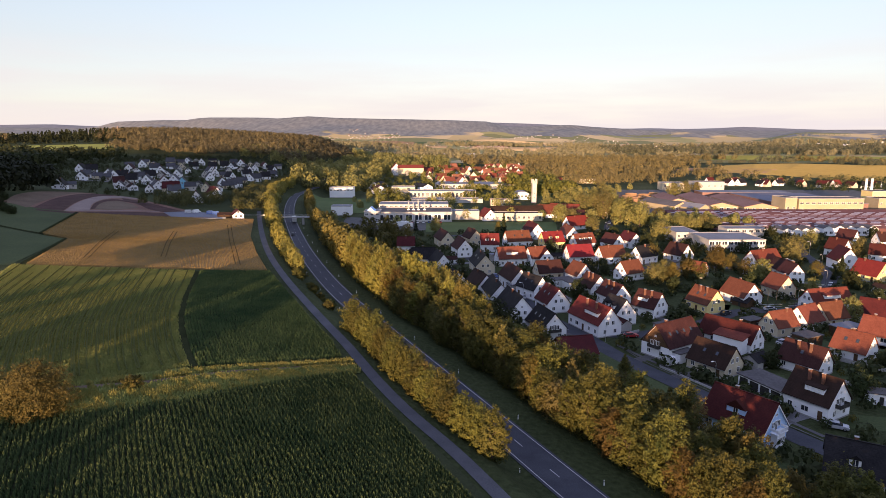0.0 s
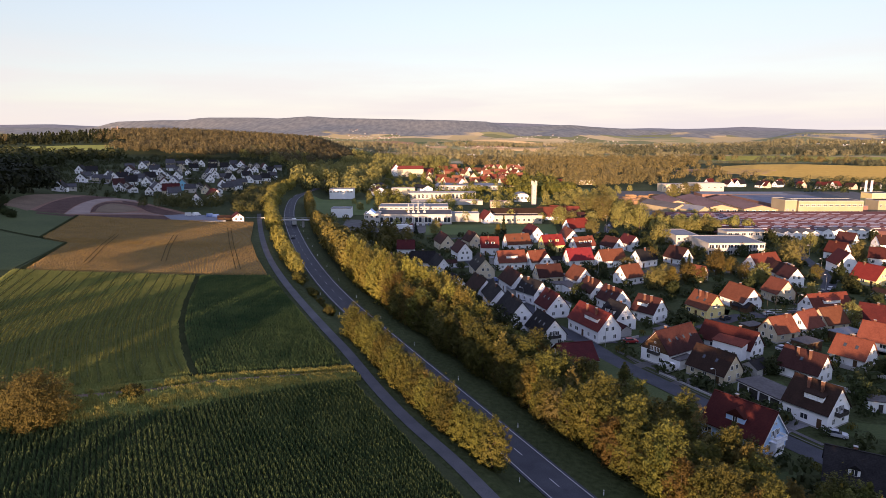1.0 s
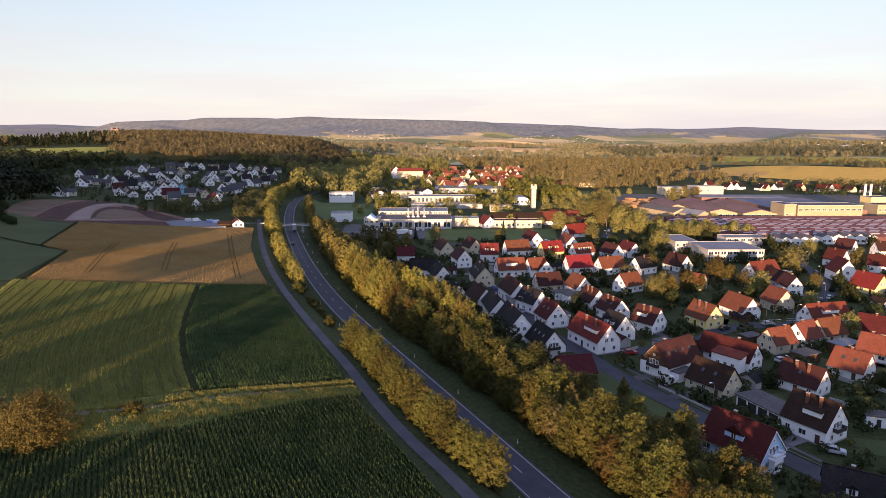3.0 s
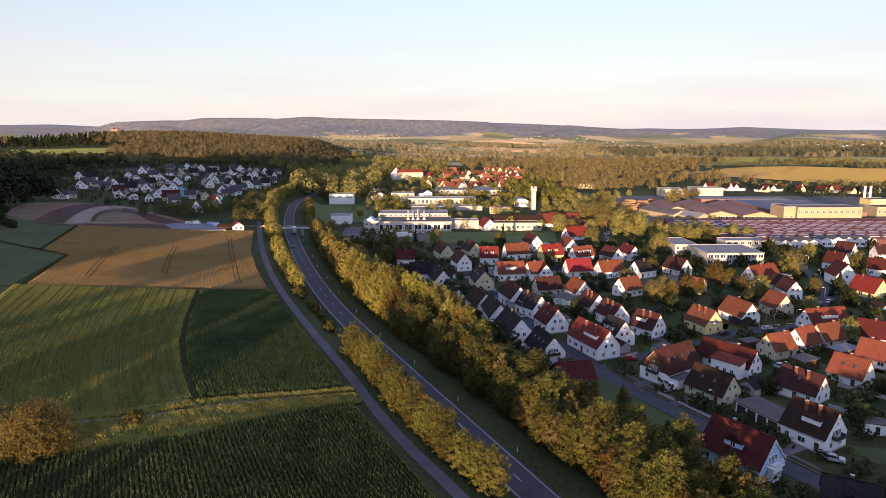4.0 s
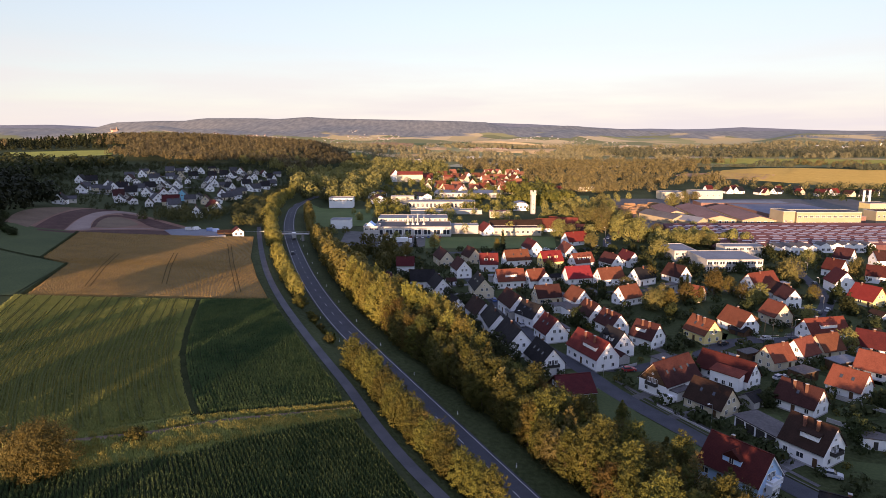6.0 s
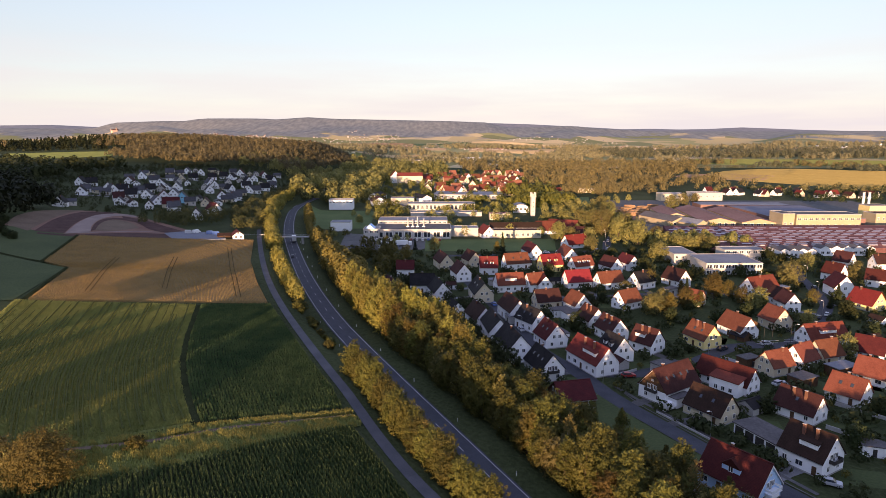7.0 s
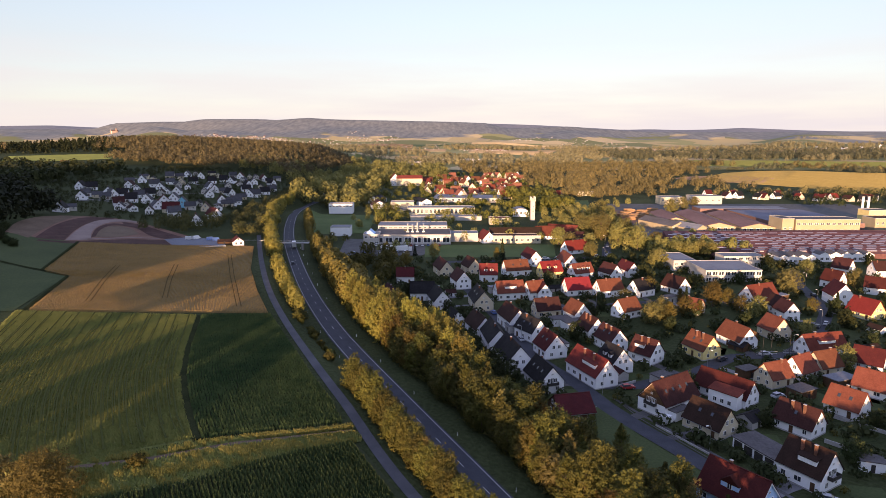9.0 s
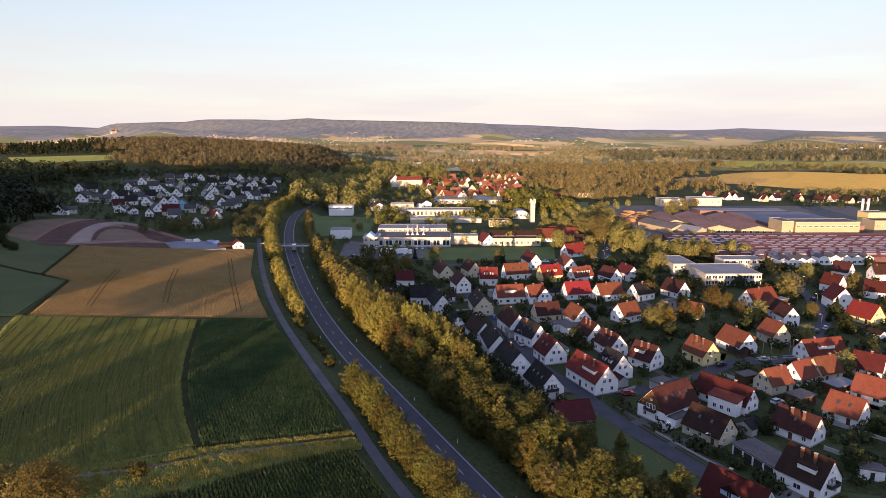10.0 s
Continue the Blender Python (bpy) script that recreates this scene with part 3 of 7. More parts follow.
    return v, np.arange(4 * n).reshape(n, 4)


def cone_points(rng, n, h0, h1, r):
    """Centres of needle clumps in tiers round a slender cone, with their outward faces."""
    u = rng.uniform(0, 1, n) ** 1.5
    tier = 0.72 + 0.28 * np.sin(u * 42)
    rad = r * (1 - u) * tier * rng.uniform(0.75, 1.05, n) + 0.1
    a = rng.uniform(0, 2 * np.pi, n)
    return np.stack([rad * np.cos(a), rad * np.sin(a), h0 + (h1 - h0) * u], 1), np.stack([np.cos(a), np.sin(a), np.full(n, 0.45)], 1)


def spray_crown(rng, n, h0, h1, r, sprays):
    """Feathery crown: long branches in loose whorls, each a flat fan of leaves turned up at the tip."""
    u = np.sort(rng.uniform(0, 1, sprays))
    a = np.arange(sprays) * 2.39996 + rng.normal(size=sprays) * 0.3
    reach = r * (1 - u ** 1.7) * rng.uniform(0.6, 1.15, sprays) + 0.35
    per = n // sprays
    k = rng.uniform(0.12, 1.0, (sprays, per)) ** 0.8
    side = rng.normal(size=(sprays, per)) * 0.2 * reach[:, None] * np.sin(np.clip(k, 0, 1) * 2.7)
    ca, sa = np.cos(a)[:, None], np.sin(a)[:, None]
    along_ = reach[:, None] * k
    z = (h0 + (h1 - h0) * 0.93 * u)[:, None] + along_ * (0.12 + 0.42 * k) + rng.normal(size=(sprays, per)) * 0.1
    c = np.stack([ca * along_ - sa * side, sa * along_ + ca * side, z], -1)
    face = np.broadcast_to(np.stack([ca * 0.55, sa * 0.55, np.full_like(ca, 0.85)], -1), c.shape)
    grain = np.broadcast_to(np.stack([ca * 1.0, sa * 1.0, np.full_like(ca, 0.5)], -1), c.shape)
    return c.reshape(-1, 3), face.reshape(-1, 3), grain.reshape(-1, 3)


def shoot_crown(rng, n, h0, h1, r, shoots, rise=0.55, slim=1.0):
    """Leaf sprays along many shoots that leave the limbs outward and upward: centres, outward faces and shoot directions."""
    k = np.arange(shoots) + 0.5
    q = 1 - 1.82 * k / shoots
    a = k * 2.39996 + rng.normal(size=shoots) * 0.25
    hc, hh = h0 + (h1 - h0) * 0.46, (h1 - h0) * 0.5
    bulge = 1 + 0.16 * np.sin(3 * a + rng.uniform(0, 6.28)) * np.sqrt(1 - q * q) + rng.normal(size=shoots) * 0.13
    flat = np.sqrt(np.clip(1 - q * q, 0.02, 1)) * (1 - 0.18 * q) * slim
    tip = np.stack([np.cos(a) * flat * r * bulge, np.sin(a) * flat * r * bulge, hc + q * hh * (1 + rng.normal(size=shoots) * 0.07)], 1)
    reach = np.where(rng.uniform(size=shoots) < 0.3, rng.uniform(0.1, 0.38, shoots), 0.0) * r
    tip = tip + np.stack([np.cos(a) * 0.35, np.sin(a) * 0.35, np.where(q > -0.3, 0.9, 0.2)], 1) * reach[:, None]
    root = tip * [0.42, 0.42, 1.0]
    root[:, 2] = tip[:, 2] - rise * r * rng.uniform(0.5, 1.1, shoots) * (0.55 + 0.45 * np.clip(q + 0.4, 0, 1))
    per = n // shoots
    u = rng.uniform(0.0, 1.0, (shoots, per, 1)) ** 0.7
    d = (tip - root)
    wide = 0.26 * r * (1.06 - u) + 0.035 * r
    c = root[:, None] + d[:, None] * u + rng.normal(size=(shoots, per, 3)) * wide * 0.7
    axis_ = d / np.linalg.norm(d, axis=1)[:, None]
    out = tip - [0, 0, hc - 0.25 * hh]
    out = out / np.linalg.norm(out, axis=1)[:, None]
    local = c - (root[:, None] + d[:, None] * u)
    face = out[:, None] * 0.9 + local / np.maximum(np.linalg.norm(local, axis=2, keepdims=True), 1e-3) * 0.3
    return c.reshape(-1, 3), face.reshape(-1, 3), np.repeat(axis_, per, 0)


def make_tree(name, seed, height, radius, n, size, leaf, label, lobes=14, kind="broad", base=0.2, category="tree", bark="bark"):
    rng = np.random.default_rng(seed)
    root = thing(name, Matrix.Identity(4), label, category)
    bm = bmesh.new()
    lean = rng.normal(size=2) * 0.03 * height
    top = height * (0.92 if kind == "cone" else 0.7)
    pts = [(0, 0, -0.6), (lean[0] * 0.2, lean[1] * 0.2, top * 0.3), (lean[0] * 0.6, lean[1] * 0.6, top * 0.65), (lean[0], lean[1], top)]
    r0 = 0.02 * height + 0.06
    tube(bm, pts, [r0 * 1.25, r0 * 0.8, r0 * 0.5, r0 * 0.12])
    if kind != "cone":
        for k in range(6):
            a, z0 = rng.uniform(0, 6.28), top * rng.uniform(0.3, 0.75)
            e = radius * rng.uniform(0.5, 0.8)
            tube(bm, [(lean[0] * 0.4, lean[1] * 0.4, z0), (e * 0.5 * math.cos(a), e * 0.5 * math.sin(a), z0 + height * 0.1), (e * math.cos(a), e * math.sin(a), z0 + height * 0.22)], [r0 * 0.4, r0 * 0.25, r0 * 0.06], 5)
    part("trunk", bm, M[bark], root, "white bark stem with limbs" if bark == "birch_bark" else "brown bark trunk with limbs")
    if kind == "cone":
        (c, out), grain = cone_points(rng, n, height * base, height, radius), None
    elif kind == "spray":
        c, out, grain = spray_crown(rng, n * 2, height * base, height, radius, lobes * 3)
    else:
        c, out, grain = shoot_crown(rng, n * 2, height * base, height, radius, lobes * 3)
    v, f = clumps(c, size * (1.0 if kind == "cone" else 0.72) * rng.uniform(0.6, 1.3, len(c)), rng, out, (0.38, 0.62), grain=grain, tri=kind != "cone")
    part("crown", mesh_arrays("crown", v, f, leaf), None, root)
    return root


PLACED = {}


def plant(source, x, y, scale=1.0, turn=0.0, group="", label="", sink=0.0):
    """Puts a copy of a tree on the land; the first one is the source itself."""
    m = Matrix.LocRotScale((x, y, float(terrain(x, y)) - sink), Euler((0, 0, turn)), (scale, scale, scale * random.uniform(0.9, 1.12)))
    if source.name not in PLACED:
        PLACED[source.name] = True
        source.matrix_basis = m
        ob = source
    else:
        ob = copy_thing(source, Matrix.Identity(4))
        ob.matrix_basis = m
    return tagged(ob, label, group=group)

# ---- the land ----
def axis(fine0, fine1, step, mid0, mid1, mstep, lo, hi, grow=1.12):
    a = list(np.arange(fine0, fine1, step)) + list(np.arange(fine1, mid1, mstep))
    a = list(np.arange(mid0, fine0, mstep)) + a
    s, q = mstep, a[-1]
    while q < hi:
        s = min(s * grow, 70)
        q += s
        a.append(min(q, hi))
    s, q = mstep, a[0]
    while q > lo:
        s = min(s * grow, 70)
        q -= s
        a.insert(0, max(q, lo))
    return np.unique(np.round(a, 3))


gx, gy = axis(-130, 70, 2, -340, 340, 7, -3600, 3600), axis(70, 330, 2, 0, 800, 6, -700, 4950)
GX, GY = np.meshgrid(gx, gy)
GZ = terrain(GX, GY)
gi = np.arange(GX.size).reshape(GX.shape)
gf = np.stack([gi[:-1, :-1], gi[:-1, 1:], gi[1:, 1:], gi[1:, :-1]], -1)
# split by distance; the farther sheets have haze in their colour
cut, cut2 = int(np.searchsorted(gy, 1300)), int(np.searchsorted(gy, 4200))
for name, rows, material, label in (("ground", gf[:cut], "land", "grassy valley floor rising to wooded hills"), ("backdrop", gf[cut:cut2], "heath", "far plain of fields and wooded hills"), ("backdrop", gf[cut2:], "hazed_heights", "far heights behind the wooded hills, paled for haze")):
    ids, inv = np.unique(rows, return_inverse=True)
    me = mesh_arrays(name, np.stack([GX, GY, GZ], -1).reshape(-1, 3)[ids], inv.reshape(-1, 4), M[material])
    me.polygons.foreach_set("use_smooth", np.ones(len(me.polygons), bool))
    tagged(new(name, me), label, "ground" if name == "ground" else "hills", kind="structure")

road_line = [(x, y) for x, y in zip(ROAD_X, ROAD_Y) if -210 < y < 1000]
lane_line = [(x, y) for x, y in zip(LANE_X, LANE_Y) if -210 < y < 430]


def curve_line(line):
    """Rounds a polyline."""
    p = np.array(line, float)
    for _ in range(2):
        q = np.empty((2 * len(p), 2))
        q[0::2] = np.concatenate([p[:1], p[:-1] * 0.25 + p[1:] * 0.75])[: len(p)]
        q[1::2] = np.concatenate([p[:-1] * 0.75 + p[1:] * 0.25, p[-1:]])
        mids = np.concatenate([np.stack([p[:-1] * 0.75 + p[1:] * 0.25, p[:-1] * 0.25 + p[1:] * 0.75], 1).reshape(-1, 2)])
        p = np.concatenate([p[:1], mids, p[-1:]])
    return p


road_line, lane_line = curve_line(road_line), curve_line(lane_line)
ribbon("road", road_line, 7.8, M["asphalt"], 0.12, "grey asphalt main road in a shallow cutting")
ribbon("edge_line", road_line, 0.17, M["line"], 0.15, "white painted edge line on the road", offset=-3.3, category="road marking")
ribbon("edge_line", road_line, 0.17, M["line"], 0.15, "white painted edge line on the road", offset=3.3, category="road marking")
cl = along(road_line, int(np.hypot(*np.diff(road_line, axis=0).T).sum() / 3))
for k in range(0, len(cl) - 2, 4):
    if 80 < cl[k][1] < 560:
        ribbon("centre_dash", cl[k:k + 2], 0.18, M["line"], 0.15, "white painted centre dash on the road", step=1.5, category="road marking")
ribbon("farm_lane", lane_line, 2.6, M["lane"], 0.14, "worn grey farm lane beside the fields")


# ---- fields ----
STRIP_LOW = [(-82, 101.5), (-69.6, 106.6), (-63.9, 109.3), (-56.7, 112.2), (-49.2, 115.4), (-42.1, 121.5), (-34.3, 128.2), (-26.1, 133.9), (-17.2, 138.0)]
STRIP_TOP = [(-82, 120), (-67, 124.5), (-54, 131.0), (-43.5, 136.0), (-30.5, 141.7), (-20.8, 145.6)]
CURVE = [(-52.3, 133.3), (-57.5, 142.8), (-64.1, 156.9), (-69.4, 169.5), (-76.3, 190.9), (-81.3, 209.7), (-85.8, 227.5)]
patch("grass_strip", STRIP_LOW, STRIP_TOP, 40, 12, M["cereal"], 0.15, "rough yellowing grass strip between the fields")
patch("maize_soil", CURVE, [(-22.3, 146.3), (-26.3, 157.7), (-34.8, 175), (-48.0, 203.5), (-62.0, 234.0)], 40, 20, M["soil"], 0.12, "dark soil under young maize")
patch("cereal_field", [(-53.8, 132.8), (-59.0, 142.6), (-65.6, 156.7), (-70.9, 169.3), (-77.8, 190.7), (-82.8, 209.5), (-87.4, 227.0)], [(-100, 108), (-118, 140), (-135, 180), (-148, 219)], 50, 40, M["cereal"], 0.35, "green cereal field with tramlines", skirt=0.4)
WHEAT = ([(-145, 221.5), (-158, 271.5), (-173.5, 278.5), (-195, 347.5)], [(-64.0, 236.5), (-76.5, 267.5), (-92, 312.5), (-108, 375.5)])
patch("wheat_field", *WHEAT, 60, 50, M["wheat"], 0.62, "ripening brown wheat field with tractor tracks", skirt=0.8)
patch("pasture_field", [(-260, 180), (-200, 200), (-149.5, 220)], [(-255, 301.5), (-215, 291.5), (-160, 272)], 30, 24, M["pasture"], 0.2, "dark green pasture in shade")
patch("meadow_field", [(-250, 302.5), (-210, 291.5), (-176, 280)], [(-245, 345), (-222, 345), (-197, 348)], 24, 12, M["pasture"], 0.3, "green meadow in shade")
patch("building_site", curve_line([(-218, 321), (-212, 337), (-197, 343), (-177, 346), (-160, 350), (-147, 359)]), curve_line([(-236, 348), (-258, 422), (-243, 442), (-218, 448), (-185, 424), (-155, 398)]), 30, 24, M["earth"], 0.25, "bare red-brown earth of a building site")
patch("maize_soil", [(-88, 58), (-82, 80), (-79, 101)], [(22, 58), (4.5, 96), (-18, 137)], 40, 30, M["soil"], 0.1, "dark soil under the tall maize")
ribbon("field_track", CURVE, 2.0, M["track"], 0.5, "bare dark earth track between the crops", offset=-1.0)


def crop_rows(name, edge_a, edge_b, rows, step, height, width, material, label, blades=3, keep=None, seed=1, lean=0.1, loose=0.3):
    """Rows of standing plants between two edges: tall narrow leaf blades, joined."""
    rng = np.random.default_rng(seed)
    n = int(max(np.hypot(*np.diff(np.array(e, float), axis=0).T).sum() for e in (edge_a, edge_b)) / step)
    a, b = along(edge_a, n), along(edge_b, n)
    w = ((np.arange(rows) + 0.5) / rows)[None, :, None]
    g = (a[:, None] * (1 - w) + b[:, None] * w).reshape(-1, 2)
    g = np.repeat(g, blades, 0) + rng.normal(size=(len(g) * blades, 2)) * width * loose
    if keep is not None:
        g = g[keep(g[:, 0], g[:, 1])]
    g = g[rng.uniform(size=len(g)) < 0.93]
    m = len(g)
    z = terrain(g[:, 0], g[:, 1]) + 0.05
    h = height * rng.uniform(0.75, 1.15, m)
    ang = rng.uniform(0, 6.28, m)
    d = np.stack([np.cos(ang), np.sin(ang)], 1) * width * rng.uniform(0.5, 1.0, (m, 1))
    t = rng.normal(size=(m, 2)) * height * lean
    base = np.concatenate([g, z[:, None]], 1)
    mid = base + np.concatenate([t * 0.3, (h * 0.6)[:, None]], 1)
    top = base + np.concatenate([t, h[:, None]], 1)
    dd = np.concatenate([d, np.zeros((m, 1))], 1)
    v = np.stack([base, mid + dd, top, mid - dd], 1).reshape(-1, 3)
    me = mesh_arrays(name, v, np.arange(4 * m).reshape(m, 4), M[material])
    return tagged(new(name, me), label, "crop", kind="stuff")


def inside(poly):
    p = np.array(poly, float)

    def test(x, y):
        r = np.zeros(len(x), bool)
        for (x0, y0), (x1, y1) in zip(p, np.roll(p, -1, 0)):
            c = (y0 > y) != (y1 > y)
            r ^= c & (x < (x1 - x0) * (y - y0) / (y1 - y0 + 1e-9) + x0)
        return r
    return test


DIRT = [(-74.5, 119.1), (-67.1, 121.4), (-59.9, 123.5), (-52.5, 127.5), (-45.4, 132.0), (-33.7, 137.2), (-20.3, 142.8)]
ribbon("field_track", DIRT, 1.5, M["tan_earth"], 0.3, "trodden tan track along the grass strip", category="field track")


def off_track(x, y):
    """Away from the trodden track."""
    return np.abs(y - np.interp(x, [p[0] for p in DIRT], [p[1] for p in DIRT])) > 0.9


def patchy(x, y):
    """Uneven stands of taller grass, thinning out downhill."""
    n = np.sin(x * 0.45 + 1.3 * np.sin(y * 0.6)) + np.sin(y * 0.9 - x * 0.25) + 0.8 * np.sin(x * 1.7 + y * 1.3)
    return off_track(x, y) & (n > -0.35 - 0.02 * (x + 40))


near_maize = inside([(-82, 60), (-82, 101), (-69.6, 106.0), (-56.7, 111.6), (-49.2, 114.8), (-42.1, 120.9), (-34.3, 127.6), (-26.1, 133.3), (-17.8, 137.4), (-12.0, 127), (-6.4, 116), (0.5, 104.6), (22, 60)])
crop_rows("maize", [(-60, 58), (-122, 180)], [(21, 58), (-41, 180)], 84, 0.36, 1.3, 0.17, "maize", "tall dark green maize in rows", 6, near_maize, 2, loose=0.85)
crop_rows("maize", CURVE, [(-22.6, 146.6), (-26.6, 157.7), (-35.1, 175), (-48.3, 203.5), (-62.3, 234.0)], 44, 0.45, 1.2, 0.17, "maize", "young maize in rows", 5, None, 3, loose=0.9)
crop_rows("cereal", [(-54.0, 132.9), (-59.2, 142.6), (-65.8, 156.7), (-71.1, 169.3), (-78.0, 190.7), (-83.0, 209.5), (-87.6, 227.0)], [(-100, 108.2), (-118, 140), (-135, 180), (-148, 218.8)], 94, 0.5, 1.0, 0.15, "cereal_leaf", "green cereal crop in rows", 6, None, 4, loose=1.3)
crop_rows("rough_grass", STRIP_LOW, STRIP_TOP, 52, 0.33, 1.05, 0.14, "straw", "yellowing rough grass on the strip", 3, patchy, 5, loose=1.2)
crop_rows("wheat", *WHEAT, 150, 0.55, 0.95, 0.2, "wheat_ear", "ripening wheat standing in the field", 2, None, 6)


def swaths(name, front, back, rows, height, material, label, seed=1):
    """Far crop in long low swaths from the near edge to the far one."""
    rng = np.random.default_rng(seed)
    n = max(8, int(np.hypot(*np.diff(np.array(front, float), axis=0).T).sum() / 9))
    a, b = along(front, n), along(back, n)
    vs, fs = [], []
    for k in range(rows):
        w = (k + 0.5) / rows
        g = a * (1 - w) + b * w + rng.normal(size=(n, 2)) * 0.4
        z = terrain(g[:, 0], g[:, 1])
        h = height * rng.uniform(0.8, 1.2, n)
        foot = np.concatenate([g - [0, 0.5], (z - 0.05)[:, None]], 1)
        top = np.concatenate([g, (z + h)[:, None]], 1)
        heel = np.concatenate([g + [0, 0.7], (z - 0.05)[:, None]], 1)
        i = 3 * n * k + np.arange(n - 1)[:, None]
        vs += [foot, top, heel]
        fs += [np.concatenate([i, i + 1, i + n + 1, i + n], 1), np.concatenate([i + n, i + n + 1, i + 2 * n + 1, i + 2 * n], 1)]
    me = mesh_arrays(name, np.concatenate(vs), np.concatenate(fs), M[material])
    return tagged(new(name, me), label, "crop", kind="stuff")


swaths("stubble", [(432, 1047), (499, 955), (539, 877), (580, 790), (660, 690)], [(560, 1220), (646, 1284), (738, 1303), (872, 1214), (1100, 1080)], 70, 0.75, "straw_far", "golden stubble in swaths on the wide field", 8)
swaths("bare_field", [(406, 1078), (450, 1020), (497, 958)], [(446, 1123), (540, 1160), (590, 1090)], 30, 0.7, "tan_leaf", "pale tan bare field beside the stubble", 9)
swaths("meadow_grass", [(619, 1545), (718, 1440), (908, 1400), (1150, 1300)], [(718, 1790), (886, 1767), (1114, 1701), (1400, 1560)], 40, 1.0, "field_leaf", "pale green meadow before the dark wood belt", 10)
swaths("meadow_grass", [(-190, 1560), (-100, 1640), (-20, 1790)], [(-215, 1760), (-110, 1900), (-20, 2060)], 30, 1.0, "field_leaf", "pale green meadow beyond the pine hill", 11)
swaths("meadow_grass", [(-600, 893), (-545, 915), (-482, 962)], [(-640, 975), (-572, 996), (-500, 1010)], 40, 0.9, "field_leaf", "bright green hill meadow in the last sun", 12)
swaths("far_crop", [(120, 2200), (260, 2120), (380, 2050)], [(140, 2480), (300, 2420), (440, 2340)], 26, 1.4, "tan_leaf", "far pale straw field", 13)
swaths("far_crop", [(-160, 2280), (-60, 2260), (40, 2280)], [(-170, 2480), (-60, 2480), (50, 2500)], 20, 1.4, "tan_leaf", "far pale straw field", 14)
swaths("far_crop", [(900, 2020), (1100, 1980)], [(980, 2230), (1250, 2180)], 20, 1.4, "field_leaf", "far pale green field", 15)
swaths("far_crop", [(-330, 2640), (-200, 2660), (-90, 2650)], [(-350, 2900), (-200, 2940), (-90, 2900)], 18, 1.6, "tan_leaf", "far pale straw field", 16)
swaths("far_crop", [(150, 2660), (330, 2640), (520, 2600)], [(170, 2840), (340, 2840), (560, 2780)], 16, 1.6, "tan_leaf", "far pale tan field", 17)
swaths("far_crop", [(640, 2350), (800, 2300)], [(690, 2560), (880, 2500)], 16, 1.5, "tan_leaf", "far pale straw field", 18)
swaths("far_crop", [(1000, 2700), (1300, 2600)], [(1080, 2900), (1400, 2800)], 16, 1.6, "tan_leaf", "far pale tan field", 19)
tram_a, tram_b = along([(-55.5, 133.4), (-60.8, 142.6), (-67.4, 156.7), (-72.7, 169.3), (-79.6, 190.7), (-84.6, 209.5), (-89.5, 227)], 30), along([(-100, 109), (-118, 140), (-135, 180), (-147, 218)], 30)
# dark ribbons laid above the crop imitate shaded gaps between rows
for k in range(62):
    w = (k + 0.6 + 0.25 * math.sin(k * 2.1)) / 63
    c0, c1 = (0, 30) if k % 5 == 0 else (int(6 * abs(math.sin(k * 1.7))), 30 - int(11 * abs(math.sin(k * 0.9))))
    ribbon("tramline", (tram_a * (1 - w) + tram_b * w)[c0:c1], 0.3 if k % 5 else 0.45, M["drill_shade"], 1.14, "dark ribbon over the cereal, painted drill-gap shade", category="field track")
for a, b in (((-131, 234.6), (-150.3, 297.6)), ((-106.8, 245.4), (-127, 307.7)), ((-76, 240), (-111.8, 342))):
    for off in (-0.9, 0.9):
        line = along([(a[0] + off, a[1]), ((a[0] + b[0]) / 2 + off - 0.6, (a[1] + b[1]) / 2), (b[0] + off, b[1])], 30)
        ribbon("tramline", line, 0.34, M["wheat_gap"], 1.1, "dark wheel track through the wheat", category="field track")
for edge in ([(-146.5, 220.5), (-159.5, 272.0)], [(-159.0, 272.3), (-175, 279.3)], [(-175, 279.5), (-197, 349)], [(-176, 279.0), (-215, 291), (-252, 302)]):
    ribbon("field_edge", edge, 1.3, M["track"], 0.5, "dark strip of rough grass between the fields", category="field edge")
crop_rows("rough_grass", STRIP_LOW, STRIP_TOP, 40, 0.45, 0.95, 0.18, "cereal_leaf", "green weeds among the rough grass", 2, off_track, 15, loose=1.5)

# ---- houses ----
def window_mesh(w, h, glazed=False):
    """A frame with a mullion, one connected mesh; glazed: with its panes in the same mesh."""
    t = 0.09
    xs, zs, bm = (-w / 2, -w / 2 + t, -0.04, 0.04, w / 2 - t, w / 2), (0, t, h - t, h), bmesh.new()
    front = {(i, j): bm.verts.new((x, -0.07, z)) for i, x in enumerate(xs) for j, z in enumerate(zs)}
    back = {(i, j): bm.verts.new((x, -0.02 if glazed else 0.02, z)) for i, x in enumerate(xs) for j, z in enumerate(zs)}
    for i in range(5):
        for j in range(3):
            hole = j == 1 and i in (1, 3)
            c = [(i, j), (i + 1, j), (i + 1, j + 1), (i, j + 1)]
            if not hole:
                bm.faces.new([front[q] for q in c])
            elif glazed:
                bm.faces.new([back[q] for q in c]).material_index = 1
            for q, r, out in ((c[0], c[1], j == 0), (c[1], c[2], i == 4), (c[2], c[3], j == 2), (c[3], c[0], i == 0)):
                if hole or out:
                    bm.faces.new((front[q], front[r], back[r], back[q]))
    me = bpy.data.meshes.new("window")
    bm.to_mesh(me)
    bm.free()
    me.materials.append(M["frame"])
    me.materials.append(M["glass"])
    bm = box(bmesh.new(), -w / 2 + t, w / 2 - t, -0.03, 0.0, t, h - t)
